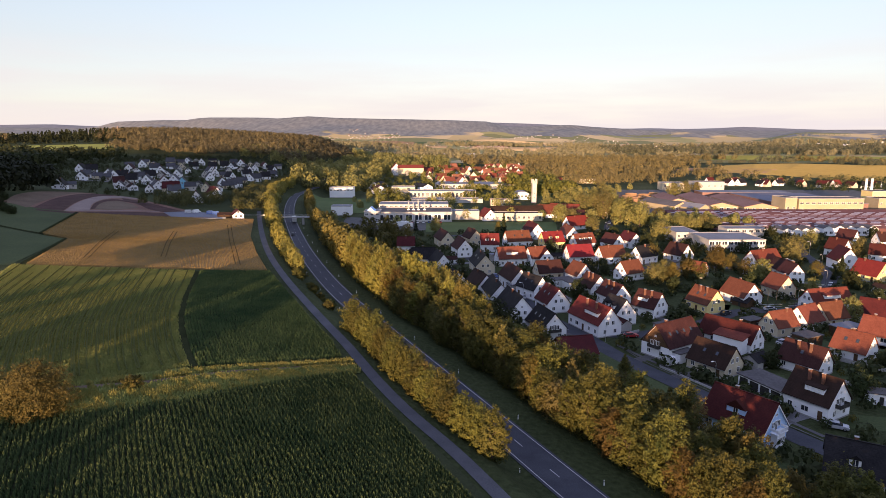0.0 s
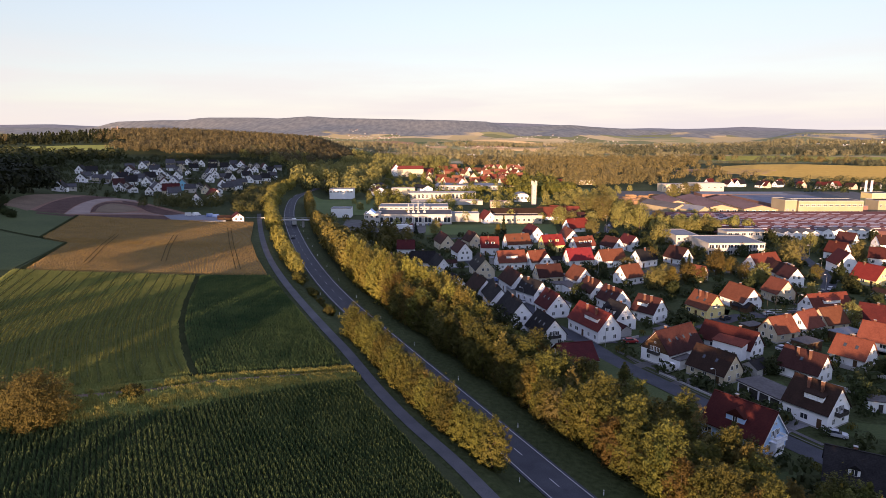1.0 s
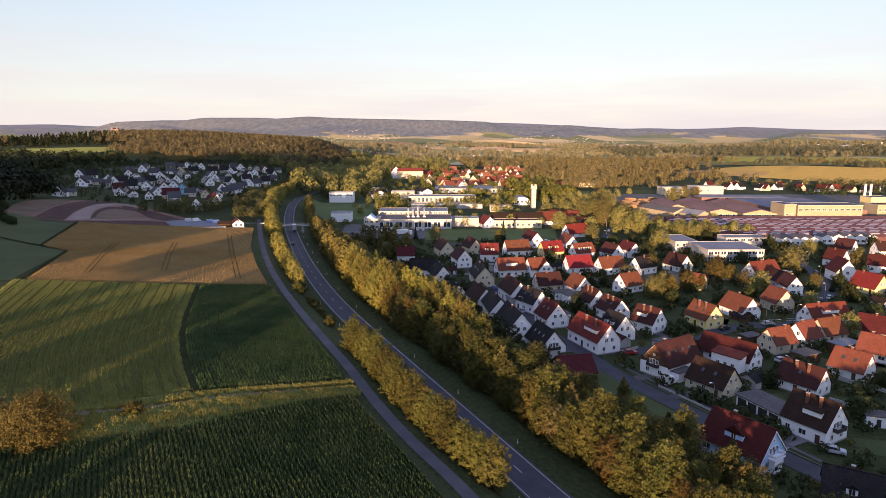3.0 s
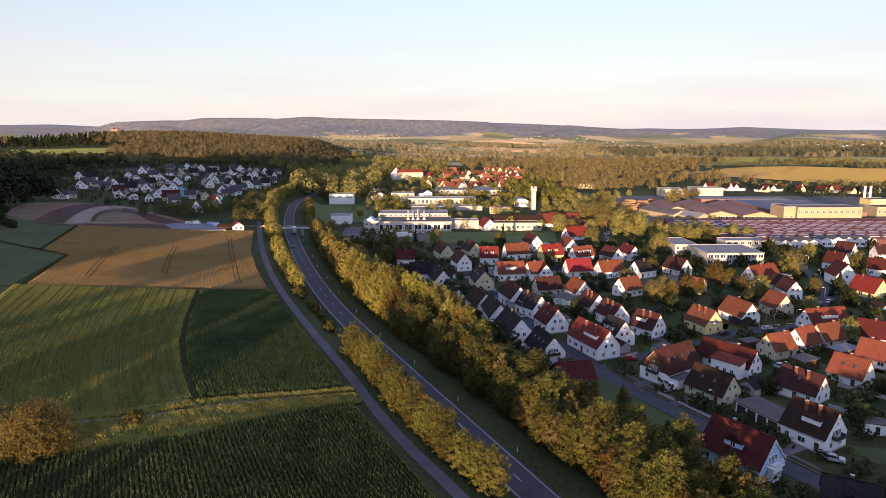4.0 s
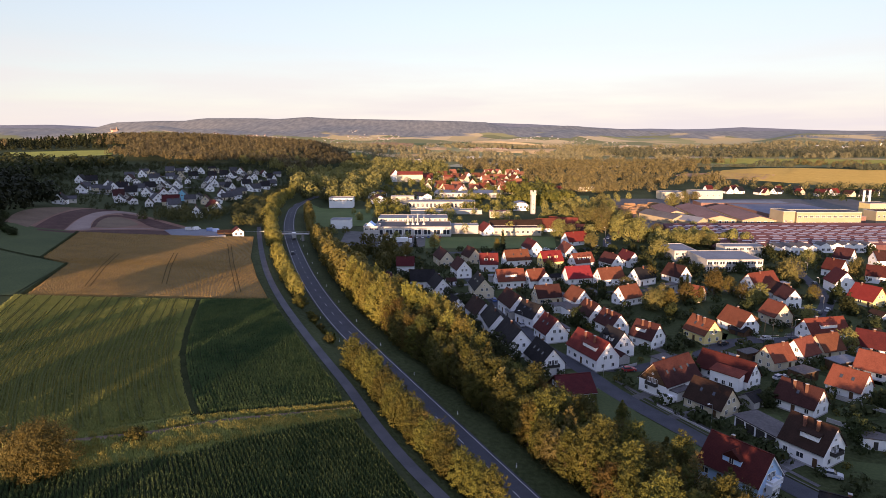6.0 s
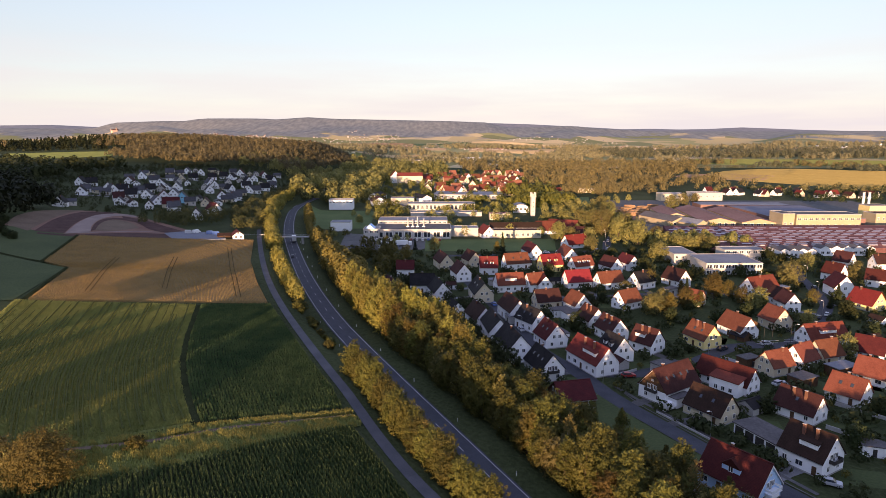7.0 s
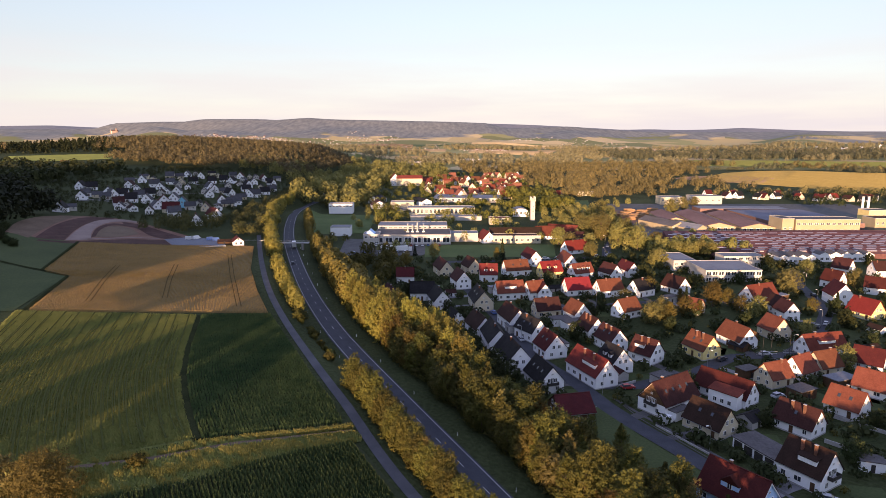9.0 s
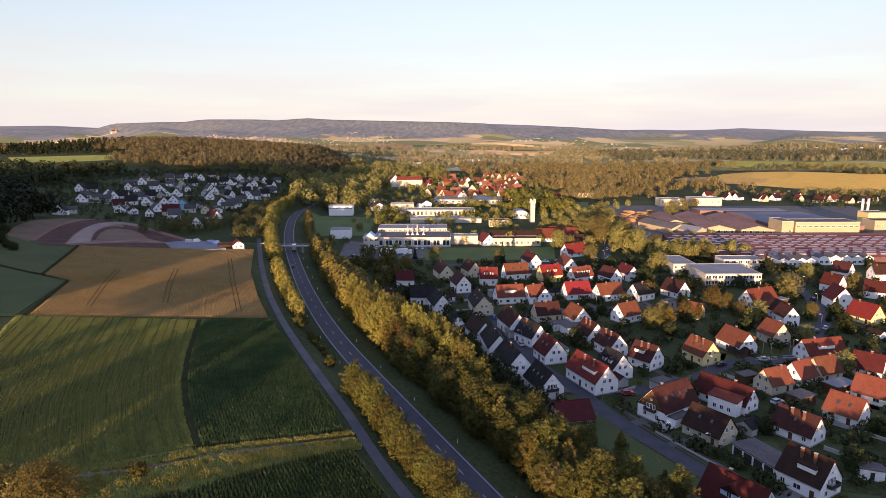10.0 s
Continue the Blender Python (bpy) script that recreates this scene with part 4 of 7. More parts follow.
    pane = bpy.data.meshes.new("pane")
    bm.to_mesh(pane)
    bm.free()
    pane.materials.append(M["glass"])
    return me, pane


WIN = {k: window_mesh(*k) for k in ((1.1, 1.3), (1.7, 1.3), (0.8, 1.0), (1.0, 2.05), (2.4, 1.5), (0.7, 0.6))}
WIN_FAR = window_mesh(1.2, 1.4, True)[0]


def window(parent, x, y, z, face, size=(1.1, 1.3), far=False):
    """face: degrees by which the window's front turns from -y."""
    if far:
        w = part("window", WIN_FAR, None, parent)
        w.matrix_basis = pose(x, y, z, 0, 0, face)
        return w
    w = part("window", WIN[size][0], None, parent)
    w.matrix_basis = pose(x, y, z, 0, 0, face)
    part("pane", WIN[size][1], None, w)
    return w


SPOTS = []


def gabled(bm, L, W, eave, ridge, base=-1.2):
    prism(bm, [(-W / 2, base), (W / 2, base), (W / 2, eave), (0, ridge), (-W / 2, eave)], -L / 2, L / 2)
    return bm


def roof_slabs(bm, L, W, eave, ridge, over=0.4, side=0.3, thick=0.2):
    k = (ridge - eave) / (W / 2)
    y1, z1 = W / 2 + over, eave - over * k
    prism(bm, [(0, ridge + 0.02), (0, ridge + thick + 0.05), (-y1, z1 + thick + 0.05), (-y1, z1 + 0.02)], -L / 2 - side, L / 2 + side)
    prism(bm, [(0, ridge + 0.02), (y1, z1 + 0.02), (y1, z1 + thick + 0.05), (0, ridge + thick + 0.05)], -L / 2 - side, L / 2 + side)
    box(bm, -L / 2 - side, L / 2 + side, -0.16, 0.16, ridge + thick - 0.02, ridge + thick + 0.13)
    return bm


WORDS = dict(red="red-tiled", crimson="bright red-tiled", vermilion="orange-red-tiled", orange="orange-tiled", brown="weathered brown-tiled", umber="dark brown-tiled", maroon="maroon-tiled", slate="dark grey-tiled", clay="pale orange-tiled", greytile="weathered grey-tiled",
             white="white rendered", wood="dark timber", cream="cream rendered", yellow="yellow rendered", skyblue="pale blue rendered", bluewall="bright blue rendered", aged="greyed white rendered")


def house(x, y, turn, L, W, ridge, roof, wall, fine=1, chimneys=1, dormers=0, skylights=0, note="", pitch=1.15, balcony=0, timber=0, shed_dormer=None, group="houses of the estate", z=None, dormer_w=1.8):
    """A gabled house; ridge along its own x, turned by degrees. fine: 2 near, 1 middle distance, 0 far."""
    rng = random.Random(int(x * 31 + y * 17))
    z = float(terrain(x, y)) if z is None else z
    SPOTS.append((x, y, max(L, W) * 0.62))
    root = thing("house", pose(x, y, z, 0, 0, turn), f"{WORDS[wall]} house with a {WORDS[roof]} gable roof{note}", "house", group)
    eave = max(2.9, ridge - W / 2 * pitch)
    part("wall", gabled(bmesh.new(), L, W, eave, ridge), M[wall], root)
    part("roof", roof_slabs(bmesh.new(), L, W, eave, ridge), M[roof], root)
    k = (ridge - eave) / (W / 2)
    if fine and math.hypot(x, y) < 330:
        bm = box(bmesh.new(), -L / 2 - 0.05, L / 2 + 0.05, -W / 2 - 0.05, W / 2 + 0.05, -1.2, 0.35)
        part("plinth", bm, M["grey"], root)
        for s in (-1, 1):
            bm = box(bmesh.new(), -L / 2 - 0.25, L / 2 + 0.25, s * (W / 2 + 0.42) - 0.08, s * (W / 2 + 0.42) + 0.08, eave - 0.4 * k - 0.06, eave - 0.4 * k + 0.08)
            part("gutter", bm, M["metal"], root)
    for c in range(chimneys):
        cx = L * (rng.uniform(-0.3, 0.3) if chimneys == 1 else (-0.12 + 0.3 * c))
        cy = rng.choice((-0.5, 0.0, 0.4)) if chimneys == 1 else -1.4
        top = ridge + 0.75
        ch = part("chimney", box(bmesh.new(), cx - 0.3, cx + 0.3, cy - 0.26, cy + 0.26, ridge - abs(cy) * k - 0.4, top), M["brick"], root)
        if fine and math.hypot(x, y) < 330:
            part("chimney_cap", box(bmesh.new(), cx - 0.37, cx + 0.37, cy - 0.33, cy + 0.33, top, top + 0.1), M["grey"], ch)
    far = math.hypot(x, y) > 330
    if fine:
        for s, face in ((-1, -90), (1, 90)):
            gx_ = s * (L / 2 + 0.01)
            for yy in (-W * 0.22, W * 0.22):
                window(root, gx_, yy, 1.1, face, far=far)
            for yy in ((0,) if far else (-1.05, 1.05)):
                window(root, gx_, yy, 3.7, face, far=far)
            if ridge > 8.2 and not far:
                window(root, gx_, 0, 6.0, face, (0.7, 0.6))
        n = max(2, int(L / (4.5 if far else 3.2)))
        for s, face in ((-1, 0), (1, 180)):
            if far and s > 0:
                continue
            door = rng.randrange(n)
            for i in range(n):
                xx = -L / 2 + L * (i + 0.5) / n
                if i == door and s == -1:
                    part("door", box(bmesh.new(), xx - 0.5, xx + 0.5, s * W / 2 - 0.06, s * W / 2 + 0.06, 0.2, 2.3), M["wood"], root, "dark wooden front door")
                else:
                    window(root, xx, s * (W / 2 + 0.01), min(1.1, eave - 1.7), face, (1.1, 1.3) if rng.random() < 0.7 else (1.7, 1.3), far)
    for d in range(dormers):
        dormer(root, -L / 2 + L * (d + 1) / (dormers + 1), W, eave, ridge, roof, wall, w=dormer_w)
    for d in range(skylights):
        yy = -W / 2 * 0.5
        zz = ridge - W / 4 * k + 0.27
        xx = -L / 2 + L * (d + 1) / (skylights + 1)
        a = math.degrees(math.atan(k))
        m = pose(xx, yy, zz, a, 0, 0)
        sk = part("skylight", box(bmesh.new(), -0.4, 0.4, -0.55, 0.55, -0.06, 0.06, m), M["dark"], root)
        part("pane", box(bmesh.new(), -0.33, 0.33, -0.46, 0.46, 0.061, 0.075, m), M["glass"], sk)
    if shed_dormer is not None:
        w, x0 = L * 0.42, shed_dormer * L
        yo, zo = -W * 0.36, ridge - W * 0.36 * k
        zt = zo + 1.45
        yi = -(ridge - 0.25 - (zt + 0.5)) / k if zt + 0.5 < ridge - 0.3 else -0.3
        d = part("dormer", box(bmesh.new(), x0 - w / 2, x0 + w / 2, yo, yi, zo - 0.2, zt), M[wall], root)
        bm = bmesh.new()
        prism(bm, [(yo - 0.3, zt - 0.05), (yo - 0.3, zt + 0.12), (yi, zt + 0.62), (yi, zt + 0.4)], x0 - w / 2 - 0.2, x0 + w / 2 + 0.2)
        part("dormer_roof", bm, M[roof], d)
        for i in range(4):
            q = part("window", WIN[(0.8, 1.0)][0], None, d)
            q.matrix_basis = pose(x0 - w / 2 + w * (i + 0.5) / 4, yo - 0.01, zo + 0.25, 0, 0, 0)
    if timber:
        bm = bmesh.new()
        h0 = eave - 0.2
        yb = W / 2 + 0.02
        xs = sorted((timber * (L / 2 + 0.004), timber * (L / 2 + 0.06)))
        prism(bm, [(-(ridge - h0) / k + 0.1, h0), ((ridge - h0) / k - 0.1, h0), (0, ridge - 0.15)], *xs)
        part("cladding", bm, M["wood"], root, "dark timber cladding on the gable")
    if balcony:
        s = balcony
        b = part("balcony", box(bmesh.new(), s * L / 2, s * (L / 2 + 1.2), -1.8, 1.8, 2.95, 3.1), M["grey"], root)
        bm = bmesh.new()
        box(bm, s * (L / 2 + 1.15) - 0.03, s * (L / 2 + 1.15) + 0.03, -1.8, 1.8, 3.1, 4.0)
        for yy in (-1.77, 1.77):
            x0, x1 = sorted((s * L / 2, s * (L / 2 + 1.15)))
            box(bm, x0, x1, yy - 0.03, yy + 0.03, 3.1, 4.0)
        part("railing", bm, M["dark"], b, "dark balcony railing")
        window(root, s * (L / 2 + 0.02), 0, 3.1, 90 * s, (1.0, 2.05))
    return root


def dormer(root, xx, W, eave, ridge, roof, wall, side=-1, w=1.8):
    k = (ridge - eave) / (W / 2)
    y0 = side * W * 0.36
    zb = ridge - abs(y0) * k
    zt = zb + 1.5
    yin = side * max(0.3, (ridge - zt) / k)
    bm = bmesh.new()
    a, b = sorted((y0, yin))
    box(bm, xx - w / 2, xx + w / 2, a, b, zb - 0.3, zt)
    d = part("dormer", bm, M[wall], root)
    bm = bmesh.new()
    h = w * 0.42
    pts = [(xx - w / 2 - 0.2, zt - 0.1), (xx + w / 2 + 0.2, zt - 0.1), (xx, zt + h)]
    yo, yi = y0 + side * 0.25, side * max(0.0, (ridge - zt - h) / k)
    va, vb = [bm.verts.new((p, yo, q)) for p, q in pts], [bm.verts.new((p, yi if j == 2 else yin, q)) for j, (p, q) in enumerate(pts)]
    bm.faces.new(va)
    bm.faces.new(vb[::-1])
    for i in range(3):
        j = (i + 1) % 3
        bm.faces.new((va[i], va[j], vb[j], vb[i]))
    part("dormer_roof", bm, M[roof], d)
    w_ = part("window", WIN[(1.1, 1.3)][0], None, d)
    w_.matrix_basis = pose(xx, y0 + side * 0.01, zb + 0.1, 0, 0, 0 if side < 0 else 180)
    part("pane", WIN[(1.1, 1.3)][1], None, w_)


def shed(x, y, turn, L, W, h, roof="umber", wall="wood", flat=False, label="small garden shed with a dark roof"):
    """A small outbuilding with a lean or gabled roof and a door."""
    SPOTS.append((x, y, max(L, W) * 0.6))
    root = thing("shed", pose(x, y, float(terrain(x, y)), 0, 0, turn), label, "shed", "garden sheds")
    if flat:
        part("wall", box(bmesh.new(), -L / 2, L / 2, -W / 2, W / 2, -0.6, h), M[wall], root)
        part("roof", box(bmesh.new(), -L / 2 - 0.25, L / 2 + 0.25, -W / 2 - 0.25, W / 2 + 0.25, h + 0.003, h + 0.22), M[roof], root)
    else:
        part("wall", gabled(bmesh.new(), L, W, h - W * 0.3, h, -0.6), M[wall], root)
        part("roof", roof_slabs(bmesh.new(), L, W, h - W * 0.3, h, 0.25, 0.2, 0.12), M[roof], root)
    part("door", box(bmesh.new(), -0.45, 0.45, -W / 2 - 0.05, -W / 2 + 0.05, 0.05, min(2.0, h - 0.3)), M["dark"], root)
    return root



# ---- the estate ----
house(-15.2, 328.0, -1, 9.0, 6.7, 8.0, "maroon", "white")
house(-5.6, 293.5, -1, 11.2, 7.6, 8.5, "slate", "white")
house(2.3, 279.4, -77, 13.5, 7.6, 9.0, "slate", "white")
house(5.1, 348.1, -76, 16.5, 7.6, 8.5, "brown", "cream")
house(13.6, 317.8, -76, 12.7, 7.6, 9.0, "brown", "white")
house(21.1, 279.7, -83, 16.5, 8.4, 9.0, "slate", "cream", skylights=2)
house(21.1, 352.6, -71, 11.8, 7.6, 8.5, "brown", "cream")
house(29.1, 332.0, -1, 9.4, 8.4, 9.0, "red", "white", dormers=2)
house(45.3, 345.0, 15, 13.7, 8.4, 8.5, "orange", "white", skylights=2)
house(58.8, 374.9, -80, 16.5, 7.6, 9.0, "maroon", "white")
house(63.3, 338.5, 17, 11.9, 8.4, 9.0, "crimson", "yellow", dormers=2)
house(35.8, 294.5, 11, 13.4, 8.0, 8.5, "orange", "white", shed_dormer=0.0)
house(48.1, 294.6, 21, 9.0, 7.6, 8.5, "orange", "white")
house(51.9, 295.5, -87, 13.2, 6.7, 8.0, "maroon", "white")
house(69.9, 302.3, 12, 12.5, 8.4, 8.2, "crimson", "white")
house(79.9, 336.8, 24, 12.4, 7.6, 8.2, "orange", "white", dormers=3)
house(78.9, 367.7, -85, 16.5, 7.6, 8.2, "orange", "white")
house(93.1, 410.8, 24, 16.5, 9.2, 8.2, "crimson", "white")
house(84.6, 298.8, 18, 12.9, 7.6, 8.2, "orange", "white")
house(95.8, 335.8, -67, 11.1, 7.6, 8.2, "brown", "white")
house(107.5, 342.9, -77, 12.7, 6.7, 8.0, "maroon", "white")
house(100.9, 299.3, 29, 11.1, 7.6, 8.2, "slate", "white")
house(83.0, 263.8, 30, 10.5, 7.6, 8.0, "orange", "white")
house(120.2, 305.4, -64, 11.1, 8.4, 8.2, "brown", "white")
house(114.0, 269.5, -51, 9.0, 5.9, 6.5, "orange", "cream")
house(152.8, 287.7, 23, 16.1, 8.4, 8.2, "vermilion", "white")
house(151.9, 268.5, -84, 9.9, 6.7, 7.5, "brown", "white")
house(150.0, 258.8, -89, 9.0, 6.7, 8.0, "brown", "white")
house(188.3, 284.0, 81, 11.6, 9.2, 10.0, "maroon", "white")
house(204.7, 313.8, -60, 9.0, 8.4, 9.0, "maroon", "white")
house(229.3, 344.3, -57, 9.0, 8.4, 9.0, "brown", "white")
house(185.9, 261.4, -69, 11.3, 9.2, 8.2, "crimson", "yellow")
house(246.7, 339.6, -1, 9.0, 7.6, 8.2, "brown", "white")
house(217.5, 300.9, -38, 9.0, 7.6, 8.2, "maroon", "white")
house(31.9, 249.2, -76, 14.9, 7.6, 9.0, "brown", "white")
house(37.3, 234.7, -60, 10.9, 7.6, 8.5, "slate", "white", skylights=2)
house(41.4, 216.5, -74, 9.9, 8.4, 8.5, "maroon", "white", skylights=2)
house(50.6, 193.4, -69, 16.5, 8.4, 9.0, "red", "white", chimneys=2, shed_dormer=0.15)
house(22.3, 223.1, -84, 16.5, 7.6, 9.5, "slate", "white", balcony=1)
house(26.6, 205.0, -79, 15.7, 8.0, 9.5, "slate", "white", chimneys=1)
house(34.1, 187.3, -75, 12.1, 8.0, 8.5, "slate", "white", skylights=3, balcony=1)
house(60.2, 257.8, -72, 9.7, 7.6, 8.5, "orange", "white")
house(60.8, 236.2, -74, 9.9, 7.6, 8.5, "brown", "white", chimneys=2)
house(65.1, 223.3, -72, 10.6, 7.6, 8.2, "brown", "white", skylights=2, chimneys=2)
house(60.2, 201.3, -70, 9.0, 8.4, 8.5, "slate", "white", dormers=2)
house(73.8, 209.9, -54, 9.0, 8.0, 8.2, "brown", "white", shed_dormer=-0.1, chimneys=2)
house(95.2, 214.8, -69, 10.1, 8.0, 8.2, "orange", "yellow", skylights=2, chimneys=2)
house(113.2, 226.0, -75, 12.3, 8.0, 8.0, "orange", "white", chimneys=1)
house(132.3, 235.4, -79, 9.0, 8.0, 8.2, "orange", "cream", chimneys=1)
house(139.2, 216.7, 12, 16.1, 8.0, 7.3, "vermilion", "white", shed_dormer=0.0)
house(107.2, 188.6, 21, 9.0, 7.1, 7.3, "orange", "cream")
house(118.9, 194.7, 29, 9.0, 7.6, 7.3, "orange", "white")
house(129.1, 198.6, 18, 9.0, 7.6, 7.3, "orange", "cream")
house(146.3, 201.2, -44, 9.0, 8.4, 7.3, "maroon", "white")
house(116.8, 167.2, -56, 9.0, 8.0, 7.3, "orange", "white", skylights=2)
house(133.1, 180.2, -51, 9.0, 8.0, 7.3, "orange", "white")
house(97.3, 157.3, -57, 10.5, 7.6, 7.3, "brown", "white", chimneys=2, skylights=1)
wide_house = house(87.4, 178.5, -54, 16.2, 7.6, 7.3, "maroon", "white", chimneys=1)
part("annex", prism(bmesh.new(), [(-7.0, -1.0), (-3.83, -1.0), (-3.83, 4.9), (-7.0, 4.2)], -1.5, 7.2), M["white"], wide_house, "white flat-fronted annex")
part("annex_roof", prism(bmesh.new(), [(-7.3, 4.16), (-7.3, 4.38), (-2.9, 5.42), (-2.9, 5.2)], -1.8, 7.5), M["vermilion"], wide_house, "shallow red annex roof")
for xx in (0.6, 2.8, 5.0):
    window(wide_house, xx, -7.0, 1.0, 0)
house(67.5, 171.4, 33, 15.4, 9.2, 9.3, "brown", "white", skylights=4, balcony=-1, timber=-1)
house(73.6, 157.6, -58, 11.0, 8.2, 7.6, "umber", "cream", skylights=2, chimneys=0)
house(85.4, 132.4, -60, 10.0, 8.8, 9.0, "umber", "white", chimneys=2, shed_dormer=0.1, balcony=1)
blue_house = house(64.3, 122.7, -56, 13.3, 9.2, 8.6, "maroon", "skyblue", dormers=1, dormer_w=4.0)
bay = part("bay", box(bmesh.new(), 6.6, 7.9, -1.5, 1.5, -0.6, 2.9), M["white"], blue_house, "white bay under the balcony")
for yy in (-0.95, 0.0, 0.95):
    window(blue_house, 7.91, yy, 1.0, 90, (0.8, 1.0))
slab = part("balcony", box(bmesh.new(), 6.6, 8.2, -2.0, 2.0, 2.9, 3.08), M["white"], blue_house)
rail = bmesh.new()
box(rail, 8.08, 8.16, -2.0, 2.0, 3.85, 3.97)
for k in range(14):
    box(rail, 8.09, 8.15, -1.96 + 0.3 * k, -1.88 + 0.3 * k, 3.08, 3.85)
for yy in (-1.96, 1.96):
    box(rail, 6.7, 8.08, yy - 0.04, yy + 0.04, 3.5, 3.97)
part("railing", rail, M["frame"], slab, "white balcony railing")
window(blue_house, 6.68, 0, 3.1, 90, (1.0, 2.05))
for sgn in (-1, 1):
    board = bmesh.new()
    vs = [board.verts.new(v) for v in ((6.9, 0, 8.5), (6.9, sgn * 4.95, 3.0), (6.9, sgn * 4.95, 2.7), (6.9, 0, 8.15))]
    vs += [board.verts.new(v.co + Vector((0.08, 0, 0))) for v in vs]
    for f in ((0, 1, 2, 3), (7, 6, 5, 4), (0, 4, 5, 1), (1, 5, 6, 2), (2, 6, 7, 3), (3, 7, 4, 0)):
        board.faces.new([vs[i] for i in f])
    part("bargeboard", board, M["frame"], blue_house)
house(74.9, 103.6, -32, 9.0, 9.2, 7.5, "slate", "white", dormers=1)
house(38.2, 166.3, 12, 10.2, 9.2, 6.5, "maroon", "wood", chimneys=0)
house(-19.3, 283.7, -70, 15.6, 7.6, 8.5, "brown", "cream")
house(17.7, 239.0, -74, 13.0, 7.6, 8.8, "umber", "white")
house(48.5, 265.5, 14, 11.0, 7.6, 7.8, "brown", "cream")
house(8.3, 254.1, -70, 8.0, 6.0, 6.0, "slate", "white", chimneys=0)

# ---- the hillside village ----
for line in ([(-292, 512), (-284, 531), (-268, 529)], [(-281, 587), (-266, 583)], [(-332, 705), (-306, 690), (-285, 678)], [(-252, 676), (-236, 696), (-220, 722)], [(-236, 605), (-226, 616)], [(-193, 560), (-191.5, 585), (-189, 615)]):
    ribbon("village_street", line, 4.2, M["slab"], 0.06, "pale paved village street between gardens", step=4.0)
house(-264, 450, -79, 8.4, 8.2, 7.3, "slate", "white", 1, group="hillside village")
house(-292, 529, -73, 8.1, 8.1, 7.1, "slate", "white", 1, group="hillside village")
house(-316, 591, 28, 9.4, 7.7, 7.4, "slate", "white", 1, group="hillside village")
house(-327, 593, -86, 8.4, 7.8, 7.7, "slate", "white", 1, group="hillside village")
house(-290, 569, -68, 8.1, 8.0, 6.9, "slate", "white", 1, group="hillside village")
house(-274, 562, 14, 9.5, 8.1, 7.1, "slate", "white", 1, group="hillside village")
house(-278, 551, -48, 9.7, 7.9, 7.8, "greytile", "white", 1, group="hillside village")
house(-295, 621, -84, 9.2, 8.2, 6.9, "brown", "white", 1, group="hillside village")
house(-242, 490, -72, 7.6, 7.0, 6.4, "greytile", "white", 1, group="hillside village")
house(-206, 498, 14, 12.5, 8.0, 8.4, "maroon", "cream", 1, group="hillside village")
house(-232, 489, -48, 7.4, 6.0, 5.2, "umber", "white", 1, group="hillside village")
house(-252, 509, 32, 8.2, 7.4, 7.4, "brown", "white", 1, group="hillside village")
house(-254, 535, 20, 9.6, 8.3, 7.8, "slate", "white", 1, group="hillside village")
house(-254, 570, 28, 9.3, 7.8, 7.9, "slate", "white", 1, group="hillside village")
house(-241, 535, -78, 8.2, 8.1, 7.9, "greytile", "white", 1, group="hillside village")
house(-223, 511, -48, 8.2, 8.2, 6.7, "greytile", "white", 1, group="hillside village")
house(-278, 636, 28, 9.6, 7.1, 7.5, "greytile", "white", 1, group="hillside village")
house(-302, 663, -72, 9.2, 7.7, 7.8, "greytile", "white", 1, group="hillside village")
house(-267, 624, -75, 9.9, 7.4, 6.8, "slate", "white", 1, group="hillside village")
house(-230, 542, -65, 9.8, 8.3, 7.1, "maroon", "white", 1, group="hillside village")
house(-228, 559, -81, 8.2, 8.1, 7.1, "greytile", "white", 1, group="hillside village")
house(-210, 531, -74, 8.8, 7.6, 9.0, "greytile", "bluewall", 1, group="hillside village")
house(-197, 481, 31, 9.4, 7.1, 7.9, "greytile", "white", 1, group="hillside village")
house(-169, 450, -72, 8.9, 8.8, 8.0, "slate", "white", 1, group="hillside village")
house(-188, 523, -76, 8.6, 7.4, 7.1, "brown", "cream", 1, group="hillside village")
house(-169, 486, -48, 12.0, 8.2, 8.4, "maroon", "white", 1, group="hillside village")
house(-257, 683, 19, 9.3, 7.5, 7.1, "slate", "white", 1, group="hillside village")
house(-263, 666, -73, 8.6, 7.7, 7.4, "greytile", "cream", 1, group="hillside village")
house(-243, 701, 17, 8.7, 7.8, 7.1, "slate", "white", 1, group="hillside village")
house(-228, 648, -48, 8.7, 7.4, 7.1, "greytile", "white", 1, group="hillside village")
house(-218, 634, -70, 9.5, 7.1, 7.7, "slate", "white", 1, group="hillside village")
house(-212, 601, -63, 8.4, 7.7, 7.5, "greytile", "white", 1, group="hillside village")
house(-241, 599, -79, 8.5, 7.6, 7.6, "greytile", "white", 1, group="hillside village")
house(-193, 578, -68, 9.8, 7.8, 7.0, "brown", "white", 1, group="hillside village")
house(-200, 623, -35, 8.4, 7.5, 7.5, "slate", "white", 1, group="hillside village")
house(-181, 568, 14, 8.6, 7.2, 7.3, "greytile", "white", 1, group="hillside village")
house(-180, 579, 14, 9.6, 7.7, 7.7, "greytile", "white", 1, group="hillside village")
house(-197, 668, 28, 9.3, 8.0, 7.1, "slate", "white", 1, group="hillside village")
house(-185, 638, -81, 9.0, 8.1, 7.3, "slate", "white", 1, group="hillside village")
house(-179, 640, 24, 8.8, 7.6, 7.8, "greytile", "white", 1, group="hillside village")
